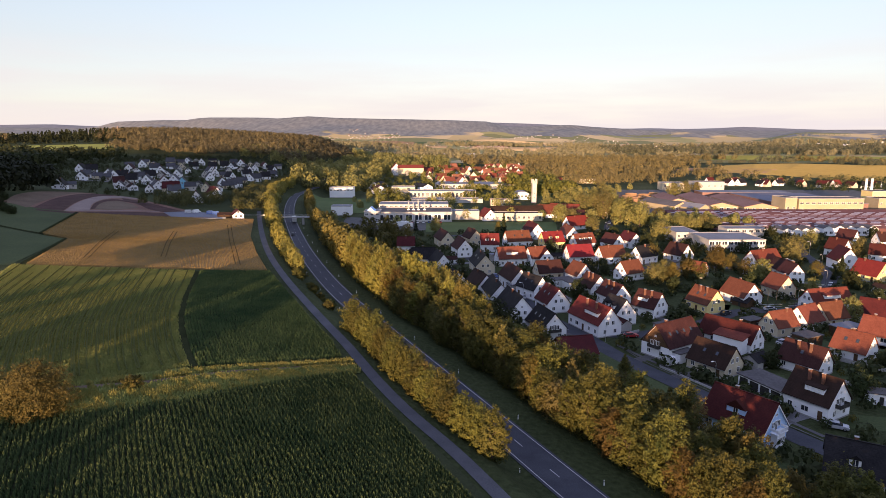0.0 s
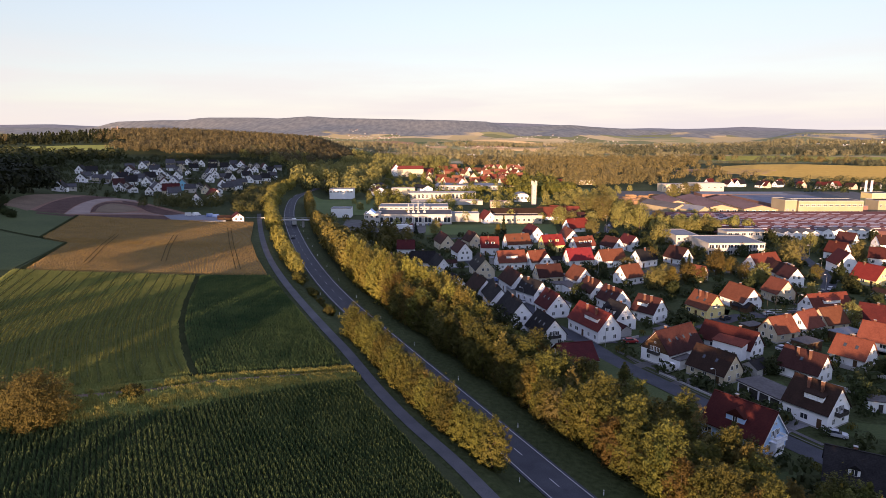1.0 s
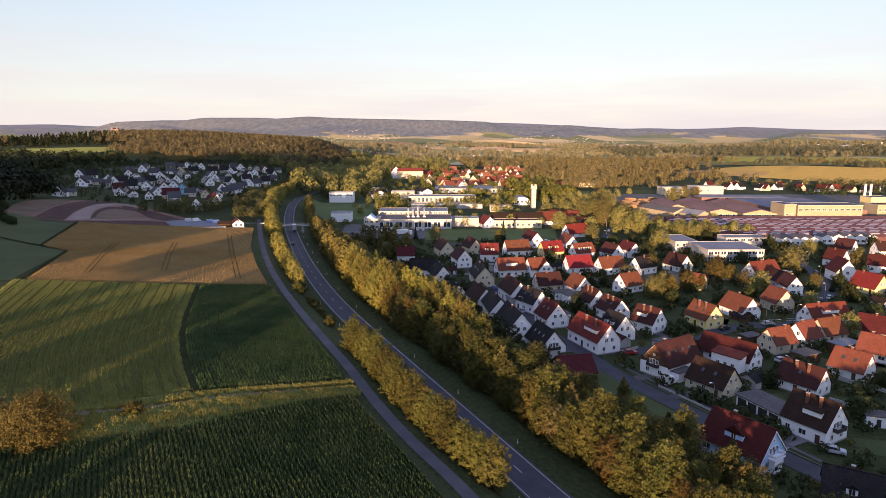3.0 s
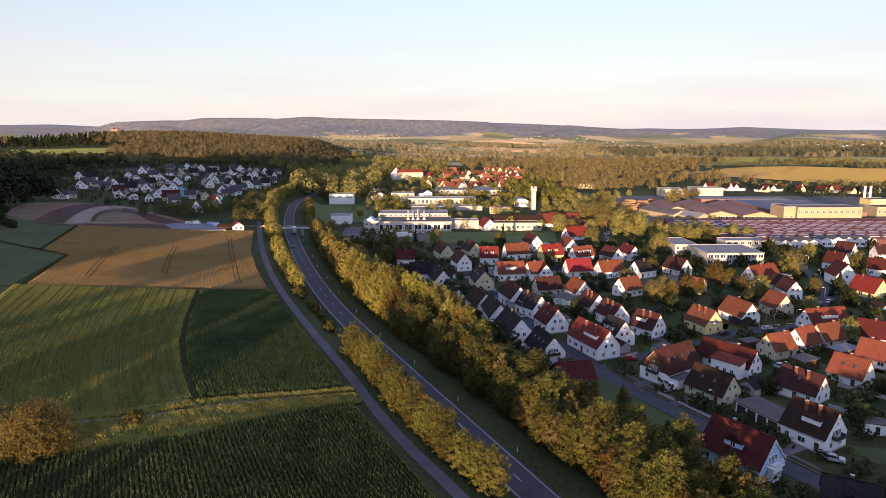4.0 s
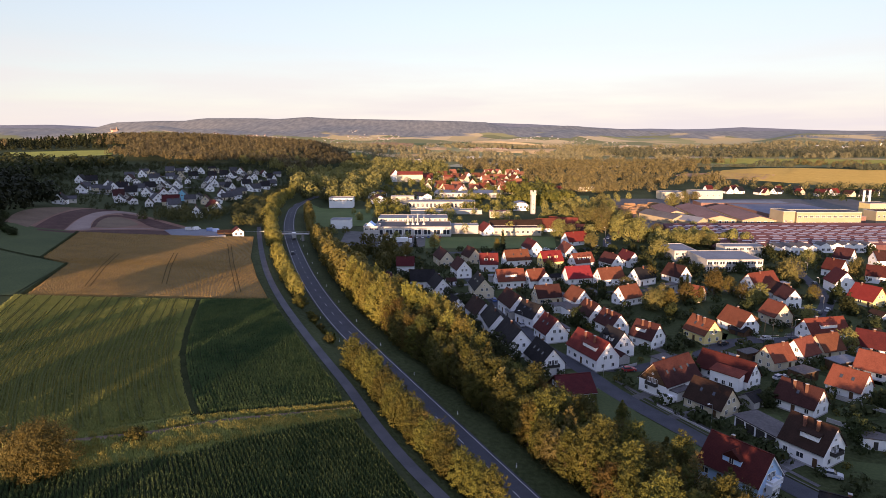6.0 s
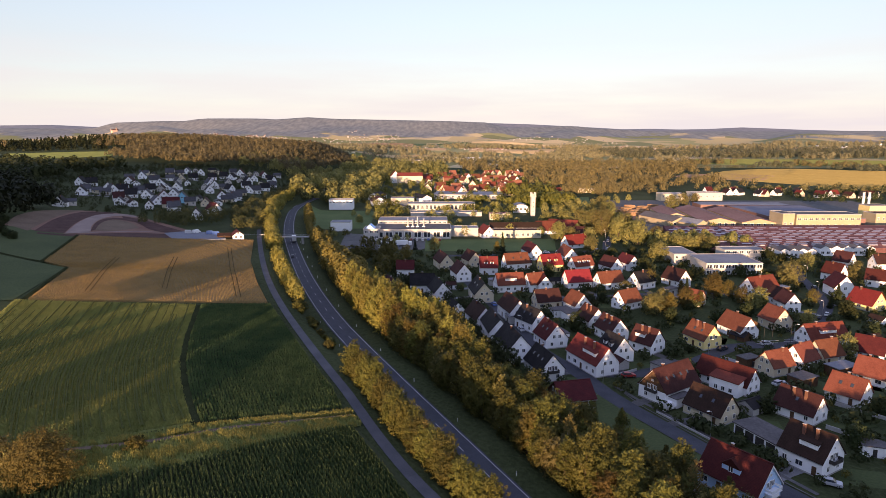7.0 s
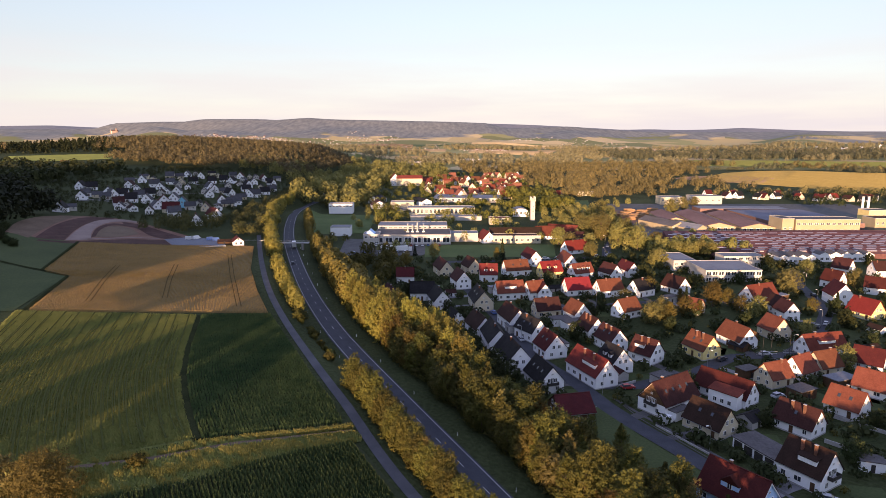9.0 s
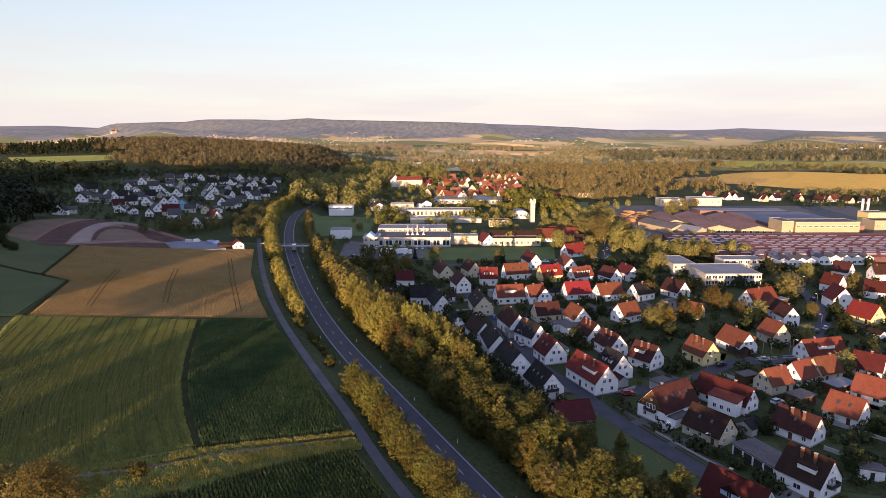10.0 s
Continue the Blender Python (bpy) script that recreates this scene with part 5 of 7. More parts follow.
house(-206, 704, -48, 9.0, 8.1, 7.5, "slate", "white", 1, group="hillside village")
house(-209, 740, -67, 9.8, 8.2, 7.0, "greytile", "white", 1, group="hillside village")
house(-178, 670, 24, 9.5, 7.9, 7.8, "slate", "white", 1, group="hillside village")
house(-179, 704, 28, 8.6, 7.1, 7.4, "greytile", "white", 1, group="hillside village")
house(-193, 758, -35, 8.6, 7.1, 7.7, "slate", "white", 1, group="hillside village")
house(-210, 787, -59, 9.7, 8.2, 7.4, "maroon", "white", 1, group="hillside village")
house(-227, 719, -100, 8.3, 7.7, 7.0, "slate", "white", 1, group="hillside village")
house(-237, 721, 14, 8.8, 8.2, 7.5, "slate", "white", 1, group="hillside village")
house(-234, 774, -81, 9.8, 7.7, 7.7, "maroon", "white", 1, group="hillside village")
house(-270, 742, -72, 8.5, 7.7, 7.7, "slate", "white", 1, group="hillside village")
house(-289, 751, -84, 8.6, 8.1, 6.9, "greytile", "white", 1, group="hillside village")
house(-296, 719, 14, 9.1, 7.6, 7.7, "greytile", "cream", 1, group="hillside village")
house(-264, 462, 28, 8.2, 5.5, 4.8, "greytile", "aged", 1, group="hillside village", chimneys=0)
house(-277, 539, 10, 8.9, 5.9, 5.6, "greytile", "aged", 1, group="hillside village", chimneys=0)
house(-287, 545, 13, 7.8, 5.2, 5.2, "greytile", "cream", 1, group="hillside village", chimneys=0)
house(-306, 644, 24, 9.0, 5.3, 6.4, "greytile", "aged", 1, group="hillside village", chimneys=0)
house(-280, 603, -67, 8.1, 6.4, 5.7, "slate", "white", 1, group="hillside village", chimneys=0)
house(-318, 704, 8, 9.7, 6.0, 5.1, "greytile", "cream", 1, group="hillside village", chimneys=0)
house(-300, 684, -74, 9.5, 5.9, 5.1, "slate", "cream", 1, group="hillside village", chimneys=0)
house(-274, 665, 23, 8.9, 6.0, 5.9, "greytile", "white", 1, group="hillside village", chimneys=0)
house(-258, 643, -48, 8.6, 5.2, 6.5, "greytile", "aged", 1, group="hillside village", chimneys=0)
house(-289, 777, -73, 8.0, 5.5, 4.8, "umber", "aged", 1, group="hillside village", chimneys=0)
house(-245, 635, -70, 9.6, 5.5, 5.5, "greytile", "white", 1, group="hillside village", chimneys=0)
house(-222, 616, -72, 7.7, 5.3, 6.3, "greytile", "aged", 1, group="hillside village", chimneys=0)
house(-208, 632, 28, 9.6, 5.4, 5.8, "greytile", "cream", 1, group="hillside village", chimneys=0)
house(-259, 768, -69, 8.0, 5.3, 4.9, "slate", "cream", 1, group="hillside village", chimneys=0)
house(-245, 780, 28, 8.6, 6.4, 6.7, "greytile", "aged", 1, group="hillside village", chimneys=0)
house(-214, 702, -63, 8.1, 6.3, 5.0, "umber", "aged", 1, group="hillside village", chimneys=0)
house(-221, 743, -100, 7.2, 6.6, 5.2, "greytile", "aged", 1, group="hillside village", chimneys=0)
house(-193, 711, -83, 8.4, 5.3, 5.2, "slate", "cream", 1, group="hillside village", chimneys=0)
house(-201, 778, 25, 8.2, 5.3, 6.2, "slate", "cream", 1, group="hillside village", chimneys=0)
house(-202, 823, 19, 9.1, 5.9, 5.5, "greytile", "aged", 1, group="hillside village", chimneys=0)
house(-202, 545, -87, 7.3, 5.3, 5.2, "slate", "aged", 1, group="hillside village", chimneys=0)
house(-200, 521, 23, 8.4, 5.3, 6.6, "greytile", "aged", 1, group="hillside village", chimneys=0)
house(-182, 535, -75, 9.2, 6.3, 4.7, "umber", "white", 1, group="hillside village", chimneys=0)
house(-182, 559, 22, 9.6, 5.8, 6.0, "greytile", "cream", 1, group="hillside village", chimneys=0)
house(-185, 610, 23, 9.7, 6.6, 5.8, "greytile", "cream", 1, group="hillside village", chimneys=0)
house(-298, 547, 31, 7.7, 5.8, 6.6, "greytile", "white", 1, group="hillside village", chimneys=0)
house(-250, 585, -77, 8.3, 6.7, 5.8, "umber", "aged", 1, group="hillside village", chimneys=0)
house(-260, 563, 24, 8.6, 6.1, 6.4, "greytile", "white", 1, group="hillside village", chimneys=0)
house(-241, 499, -70, 9.5, 6.9, 6.3, "umber", "aged", 1, group="hillside village", chimneys=0)
house(-217, 484, -70, 8.6, 5.7, 6.5, "umber", "white", 1, group="hillside village", chimneys=0)
house(-250, 598, -79, 7.8, 6.0, 5.7, "slate", "white", 1, group="hillside village", chimneys=0)
house(-226, 784, -75, 7.5, 5.3, 4.9, "greytile", "cream", 1, group="hillside village", chimneys=0)
house(-217, 672, -65, 7.6, 6.2, 6.1, "greytile", "aged", 1, group="hillside village", chimneys=0)
house(-288, 726, 19, 9.0, 5.7, 5.8, "greytile", "cream", 1, group="hillside village", chimneys=0)
house(-274, 791, 18, 9.4, 6.6, 4.9, "slate", "cream", 1, group="hillside village", chimneys=0)
house(-221, 794, -65, 9.2, 6.2, 5.3, "greytile", "aged", 1, group="hillside village", chimneys=0)

# ---- works, school and town ----
def glazing(parent, x, y, z, face, w, h):
    q = window(parent, x, y, z, face, far=True)
    q.matrix_basis = pose(x, y, z, 0, 0, face) @ Matrix.Diagonal((w / 1.2, 1, h / 1.4, 1))
    return q


def block(x, y, turn, L, W, H, wall, roof, label, name="hall", rows=(), parapet=0.35, category="building", z=None, group=""):
    """A flat-roofed building; x, y: middle of its front (towards -y of its own). rows: (height, count, width, height of glass, side)."""
    z = float(terrain(x, y)) if z is None else z
    root = thing(name, pose(x, y, z, 0, 0, turn), label, category, group)
    part("wall", box(bmesh.new(), -L / 2, L / 2, 0, W, -1.5, H), M[wall], root)
    bm = box(bmesh.new(), -L / 2 - 0.1, L / 2 + 0.1, -0.1, W + 0.1, H + 0.003, H + 0.12)
    part("roof", bm, M[roof], root)
    if parapet:
        bm = bmesh.new()
        for a in ((-L / 2 - 0.15, L / 2 + 0.15, -0.15, 0.15), (-L / 2 - 0.15, L / 2 + 0.15, W - 0.15, W + 0.15), (-L / 2 - 0.15, -L / 2 + 0.15, 0.15, W - 0.15), (L / 2 - 0.15, L / 2 + 0.15, 0.15, W - 0.15)):
            box(bm, *a, H - 0.1, H + parapet)
        part("parapet", bm, M["grey"], root)
    for zz, n, w, h, side in rows:
        span = L if side in (0, 2) else W
        for i in range(n):
            q = -span / 2 + span * (i + 0.5) / n
            if side == 0:
                glazing(root, q, -0.01, zz, 0, w, h)
            elif side == 1:
                glazing(root, L / 2 + 0.01, q + W / 2, zz, 90, w, h)
            else:
                glazing(root, -L / 2 - 0.01, q + W / 2, zz, -90, w, h)
    return root


def box_on(root, name, material, *a, label=""):
    return part(name, box(bmesh.new(), *a), M[material], root, label)


block(-91, 617, 0, 23, 14, 9.5, "white", "flat", "plain white flat-roofed sports hall", rows=((6.5, 7, 2.2, 1.2, 0),))
block(-71.5, 480, 0, 15, 12, 6.8, "white", "flat", "white flat-roofed workshop beside a yard", rows=((4.2, 1, 1.5, 1.2, 1),))
hall = block(-15, 443, 0, 54, 28, 6.8, "aged", "darkflat", "long white works hall with large windows", rows=((1.2, 8, 5.4, 4.0, 0), (1.2, 4, 4.5, 4.0, 1)))
block(-16, 473, 0, 52, 22, 8.8, "aged", "flat", "raised white rear hall of the works", rows=((7.1, 14, 2.6, 1.1, 0),))
for k, (sx, sz) in enumerate(((-19, 15.5), (-15.5, 14.5), (-12, 16.5), (-7.5, 15.0))):
    st = thing("exhaust_stack", pose(sx, 456, 6.9), "pale metal exhaust stack on the works roof", "chimney", "works stacks")
    bm = tube(bmesh.new(), [(0, 0, 0), (0, 0, sz - 9.5)], [0.6, 0.5], 10)
    pipe = part("pipe", bm, M["grey"], st)
    part("cowl", tube(bmesh.new(), [(0, 0, sz - 9.2), (0, 0, sz - 8.7)], [0.85, 0.5], 10), M["metal"], st)
    part("base_plate", box(bmesh.new(), -1.0, 1.0, -1.0, 1.0, 0.0, 0.5), M["metal"], st)
off = block(-44, 440, 0, 11, 14, 7.6, "aged", "flat", "white office wing with a blue gable", rows=((1.2, 3, 2.4, 1.5, 0), (5.0, 3, 2.4, 1.5, 0)), name="office_wing")
bm = bmesh.new()
prism(bm, [(-3.4, 7.6), (3.4, 7.6), (0, 10.6)], 0, 10)
g = part("gable", bm, M["skyblue"], off, "blue-clad gable over the entrance")
g.matrix_basis = pose(-1, 0.2, 0, 0, 0, 90)
block(7, 600, 0, 64, 18, 7.4, "cream", "flat", "long cream works hall with a ribbed front", rows=((2.0, 16, 2.4, 4.5, 0),))
block(11, 566, 0, 64, 12, 3.4, "aged", "flat", "low white storage building")
block(-33, 660, 0, 24, 14, 6.5, "cream", "flat", "small cream flat-roofed building")
block(-33, 618, -55, 26, 9, 3.6, "grey", "darkflat", "row of grey lock-up garages", name="garage_row")
block(38, 715, -6, 78, 40, 5.0, "aged", "flat", "big low hall with a bright white roof", rows=((1.5, 12, 3.0, 2.5, 0),), parapet=0)
block(22, 454, 0, 20, 12, 6.0, "aged", "flat", "blank white shed at the sports ground")
block(59.5, 446, 0, 34, 11, 5.4, "cream", "brown", "cream single-storey school wing with dark windows", rows=((1.6, 9, 1.9, 2.0, 0),), name="school_wing")
house(60, 462, 2, 38, 13, 9.0, "umber", "cream", 1, group="school buildings", chimneys=0)
house(86, 470, 8, 20, 13, 9.0, "vermilion", "white", 1, group="school buildings", chimneys=0)
house(99, 480, -22, 22, 12, 8.5, "vermilion", "cream", 1, group="school buildings", chimneys=0)
house(104, 458, -15, 12, 9, 6.5, "brown", "cream", 1, group="school buildings", chimneys=0)
house(38, 455, -78, 16, 10, 8.0, "red", "white", 1, group="school buildings")
block(57, 540, 0, 18, 10, 5.5, "cream", "crimson", "two-storey building with a red metal roof edge", rows=((0.8, 7, 1.6, 1.3, 0), (3.4, 7, 1.6, 1.3, 0)))
hl = thing("round_roof_hall", pose(82, 592, 0), "white hall with a low arched grey roof", "building")
bm = bmesh.new()
prism(bm, [(-7.5, -1), (7.5, -1), (7.5, 4.5), (5, 6.4), (2, 7.4), (-2, 7.4), (-5, 6.4), (-7.5, 4.5)], 0, 16)
part("wall", bm, M["white"], hl).matrix_basis = pose(0, 0, 0, 0, 0, 90)
for q in (-3.5, 0, 3.5):
    glazing(hl, q, -0.02, 2.2, 0, 2.4, 2.2)
bm = bmesh.new()
prism(bm, [(-7.9, 4.5), (-5.1, 6.5), (-2, 7.5), (2, 7.5), (5.1, 6.5), (7.9, 4.5), (7.9, 4.8), (5.2, 6.8), (2, 7.9), (-2, 7.9), (-5.2, 6.8), (-7.9, 4.8)], -0.5, 16.5)
part("roof", bm, M["flat"], hl).matrix_basis = pose(0, 0, 0, 0, 0, 90)
# tower
tw = thing("tower", pose(89, 567, 0, 0, 0, 8), "slim white tower with a notched top", "tower")
box_on(tw, "shaft", "aged", -1.8, 1.8, -1.8, 1.8, -1, 17.5)
box_on(tw, "gallery", "cream", -2.4, 2.4, -2.4, 2.4, 17.5, 18.1)
for sx in (-1, 1):
    for sy in (-1, 1):
        box_on(tw, "pier", "aged", sx * 1.7 - 0.45, sx * 1.7 + 0.45, sy * 1.7 - 0.45, sy * 1.7 + 0.45, 18.1, 21.4)
box_on(tw, "cap", "grey", -0.9, 0.9, -0.9, 0.9, 18.1, 20.0)
for zz in (4.0, 8.0, 12.0):
    glazing(tw, 0, -2.11, zz, 0, 0.9, 1.2)
# modern school
block(159, 326, 0, 30, 26, 6.2, "aged", "flat", "modern two-storey school block with ribbon windows", rows=((0.7, 9, 2.9, 1.9, 0), (3.7, 9, 2.9, 1.9, 0), (3.9, 6, 2.9, 1.6, 1)), name="school_block")
block(143.5, 353, 0, 13, 24, 6.0, "aged", "flat", "white side wing of the modern school", rows=((3.5, 4, 1.6, 1.5, 0),), name="school_block")
block(182, 362, 0, 24, 12, 6.6, "aged", "flat", "white rear block of the modern school", rows=((4.6, 6, 2.6, 1.6, 0),), name="school_block")
# saw-tooth works
works = thing("sawtooth_works", pose(0, 0, 0), "huge low red-brown saw-tooth factory roof with skylights", "factory")
box_on(works, "wall", "rust", 172, 400, 386, 471, -1, 3.2)
sk_me = bpy.data.meshes.new("skylight")
bm = box(bmesh.new(), -3.1, 3.1, -0.45, 0.45, -0.2, 0.16)
bm.to_mesh(sk_me)
bm.free()
sk_me.materials.append(M["skylight"])
rs = random.Random(9)
for k in range(13):
    y0 = 386 + 6.55 * k
    x0 = 200 - k * 9.0 if k < 4 else 160 + (k - 4) * 1.6
    bm = bmesh.new()
    prism(bm, [(y0, 3.2), (y0 + 6.45, 3.2), (y0 + 5.9, 5.1)], x0, 400)
    part("saw_roof", bm, M["rust"], works)
    for j in range(int((396 - x0) / 9)):
        if rs.random() < 0.9 and k * 26 + j < 300:
            s = part("skylight", sk_me, None, works)
            s.matrix_basis = pose(x0 + 5 + 9 * j + (k % 2) * 4, y0 + 3.9, 4.5, math.degrees(math.atan2(1.9, 5.9)))


def saw_front(x0, x1, y, n, H, depth, label):
    root = thing("gabled_front", pose(x0, y, 0), label, "building", "factory fronts")
    w = (x1 - x0) / n
    bm = bmesh.new()
    box(bm, 0, x1 - x0, 0, depth, -1, H)
    part("wall", bm, M["white"], root)
    for i in range(n):
        bm = bmesh.new()
        prism(bm, [(i * w, H + 0.01), ((i + 1) * w, H + 0.01), ((i + 0.5) * w, H + w * 0.25)], 0, depth)
        for v in bm.verts:
            v.co = Vector((v.co.y, v.co.x, v.co.z))
        gb = part("gable", bm, M["white"], root)
        bm = bmesh.new()
        for s in (0, 1):
            a, b = (i * w - 0.1, H + 0.08), ((i + 0.5) * w, H + w * 0.25 + 0.1)
            if s:
                a = ((i + 1) * w + 0.1, H + 0.08)
            vs = [bm.verts.new((a[0], -0.2, a[1])), bm.verts.new((b[0], -0.2, b[1])), bm.verts.new((b[0], depth, b[1])), bm.verts.new((a[0], depth, a[1]))]
            vt = [bm.verts.new(v.co + Vector((0, 0, 0.16))) for v in vs]
            bm.faces.new(vs)
            bm.faces.new(vt)
            for q in range(4):
                bm.faces.new((vs[q], vs[(q + 1) % 4], vt[(q + 1) % 4], vt[q]))
        part("roof", bm, M["darkflat"], gb)
    for i in range(n * 2):
        glazing(root, (i + 0.5) * w / 2, -0.01, 1.2, 0, w * 0.3, 1.6)
    return root


saw_front(208, 230, 371, 4, 4.3, 14, "white shed with a row of small gables")
saw_front(236, 270, 377.5, 5, 4.4, 8, "long white works front with gables")
block(303, 478, 0, 50, 18, 12.2, "tan", "darkflat", "long cream factory block with high windows", rows=((8.2, 11, 3.2, 1.5, 0), (3.0, 9, 2.4, 1.6, 0)))
block(272.5, 479, 0, 9, 20, 12.8, "tan", "darkflat", "taller tan end block of the factory", rows=((4.5, 2, 2.0, 1.6, 0),))
block(368, 500, 0, 26, 16, 10.0, "tan", "brown", "stepped cream factory block", rows=((5.0, 6, 1.5, 2.2, 0),))
block(372, 520, 0, 18, 14, 14.0, "yellow", "darkflat", "ochre boiler house of the factory", rows=((9.0, 5, 1.2, 1.6, 0),))
for cx in (374, 379):
    ch = thing("factory_chimney", pose(cx, 545, 0), "tall round white factory chimney", "chimney", "factory chimneys")
    part("shaft", tube(bmesh.new(), [(0, 0, 0), (0, 0, 12), (0, 0, 23)], [1.2, 1.0, 0.9], 14), M["white"], ch)
    part("collar", tube(bmesh.new(), [(0, 0, 22.6), (0, 0, 23.4)], [1.15, 1.15], 14), M["grey"], ch)
for x, y, t_, L, W, r in ((232, 540, -97, 92, 25, "hall_rust"), (260, 533, -96, 88, 26, "hall_rust"), (208, 556, -98, 60, 20, "hall_rust"), (190, 520, -72, 44, 15, "darkflat"), (203, 494, -68, 26, 12, "flat")):
    h_ = thing("works_hall", pose(x, y, 0, 0, 0, t_), "old works hall with a shallow red-brown roof" if r == "hall_rust" else "low works hall with a grey felt roof", "factory", "old works halls")
    part("wall", gabled(bmesh.new(), L, W, 4.6, 7.6), M["tan"], h_)
    part("roof", roof_slabs(bmesh.new(), L, W, 4.6, 7.6), M[r], h_)
    for i in range(int(W / 5)):
        glazing(h_, L / 2 + 0.02, -W / 2 + 5 * i + 2.5, 1.5, 90, 2.6, 2.4)
block(312, 500, 0, 70, 92, 6.2, "hall_rust", "slate_felt", "wide low hall with a blue-grey roof", parapet=0)
block(300, 604, -4, 84, 24, 5.5, "hall_rust", "flat", "long low shed with a pale roof", parapet=0)
block(262, 690, 0, 26, 16, 8.0, "cream", "flat", "cream hall beyond the works", rows=((4, 5, 2, 1.5, 0),))
block(300, 690, 0, 34, 16, 9.0, "aged", "flat", "white and ochre hall beyond the works", rows=((4, 5, 2, 1.5, 0),))
# houses beyond the works
rh = random.Random(21)
for k in range(27):
    u = k / 26
    house(345 + 250 * u + rh.uniform(-6, 6), 775 - 70 * u + rh.uniform(-22, 22), rh.choice((-75, -60, 15, 25)) + rh.uniform(-8, 8), rh.uniform(8.5, 12), 8.0, rh.uniform(6.5, 8), rh.choice(("slate", "brown", "crimson", "slate", "maroon")), rh.choice(("white", "cream", "cream")), 1, group="houses beyond the works")
# old town roofs
for k in range(66):
    y = 745 + 380 * (rh.random() ** 1.2)
    x = rh.uniform(-22, 118) * y / 900 + 8
    house(x, y, rh.choice((-80, -65, 8, 20)) + rh.uniform(-10, 10), rh.uniform(10, 16), rh.uniform(9, 11), rh.uniform(8.5, 11), rh.choice(("vermilion", "orange", "orange", "clay", "clay")), rh.choice(("white", "cream", "cream")), 1, group="old town houses")
house(-36, 940, 4, 38, 14, 15, "vermilion", "cream", 1, group="old town houses", pitch=0.6)
house(-58, 945, -80, 18, 12, 17, "vermilion", "white", 1, group="old town houses")
house(125, 800, 12, 30, 11, 8, "brown", "cream", 1, group="old town houses", pitch=0.6)
house(150, 775, -25, 14, 10, 8, "vermilion", "cream", 1, group="town houses")
block(190, 790, 4, 22, 10, 5, "cream", "flat", "low cream pavilion at the sports ground")
block(72, 1662, 0, 98, 30, 9, "aged", "frame", "distant long white warehouse", parapet=0)
block(-75, 1560, 0, 90, 30, 8, "grey", "darkflat", "distant long warehouse with a dark roof", parapet=0)
for x, y, t_, L, W, r in ((-58, 665, -80, 22, 16, "flat"), (-64, 715, 70, 20, 14, "brown"), (-120, 735, 20, 14, 10, "slate"), (-14, 690, -60, 26, 12, "darkflat")):
    house(x, y, t_, L, W, 8.0, "brown" if r == "flat" else "slate", "white", 1, group="town houses", chimneys=0, pitch=0.5)
# barn at the lane and building site
house(-118.5, 379, -66, 8.4, 6.2, 5.2, "maroon", "white", 1, group="lane-side barn", chimneys=0)
shed(-126.5, 380, 12, 8, 4, 2.8, "umber", "wood", False, "long wooden lean-to beside the barn")


log_me = bpy.data.meshes.new("log")
bm = tube(bmesh.new(), [(-4, 0, 0), (-1, 0.05, 0), (4, 0, 0)], [0.62, 0.58, 0.5], 8)
bm.to_mesh(log_me)
bm.free()
log_me.materials.append(M["log"])


def log_pile(x, y, turn, n, label="pile of pale debarked logs"):
    """Rows of round logs stacked to a hip."""
    root = thing("log_pile", pose(x, y, 0.1, 0, 0, turn), label, "timber", "timber yard piles")
    rp = random.Random(int(x * 7 + y))
    for row in range(3):
        for k in range(n - row):
            part("log", log_me, None, root).matrix_basis = pose(rp.uniform(-0.6, 0.6), (k + row * 0.5) * 1.2, 0.5 + row * 1.0, rp.uniform(0, 90))
    return root


for lx, ly, lt, ln in ((182, 566, 20, 9), (190, 580, 15, 10), (200, 592, 20, 9), (186, 600, 10, 8), (208, 612, 25, 10), (196, 622, 15, 8), (222, 628, 20, 8), (178, 586, 12, 7)):
    log_pile(lx, ly, lt, ln)

# ---- streets, yards, lawns ----
ribbon("street", [(37, 208), (45.5, 188), (50, 172), (54.3, 161), (65.1, 138), (75.2, 118), (92, 88), (110, 55)], 5.6, M["asphalt"], 0.08, "grey estate street")
ribbon("pavement", [(53.6, 178), (58.4, 166), (63.2, 156.5), (69.3, 143.5), (80.0, 120)], 1.1, M["paving"], 0.12, "pale paved footway along the street", category="pavement")
ribbon("kerb", [(54.0, 176), (57.2, 163.5), (68.0, 139.5), (78.2, 119.5), (95, 89)], 0.35, M["paving"], 0.2, "pale kerb along the street", category="kerb")
ribbon("street", [(45.5, 188), (63, 187), (85, 197), (106, 213), (126, 214), (149, 234), (172, 266), (183, 295), (190, 318), (205, 350), (232, 368)], 5.4, M["asphalt"], 0.07, "grey estate street")
ribbon("street", [(44, 190), (37, 210), (30, 248), (23.5, 281), (10, 346), (7, 381)], 5.0, M["asphalt"], 0.06, "narrow grey estate street")
ribbon("street", [(30, 248), (60, 275), (90, 285), (125, 290), (170, 272)], 4.5, M["asphalt"], 0.05, "narrow grey estate street")
ribbon("street", [(7, 381), (60, 385), (110, 395), (118, 425), (140, 480)], 5.5, M["asphalt"], 0.05, "grey street past the school")
patch("meadow", [(46.4, 172), (42, 150), (52, 128)], [(49.5, 172), (53.5, 155), (64, 133)], 20, 8, M["pasture"], 0.05, "small mown meadow beside the street")
patch("sports_lawn", [(-6, 396), (78, 397)], [(-6, 441), (85, 441)], 24, 14, M["lawn"], 0.06, "mown green sports lawn")
patch("works_yard", [(-62, 402), (-8, 402)], [(-66, 470), (10, 442)], 20, 14, M["paving"], 0.05, "grey paved works yard")
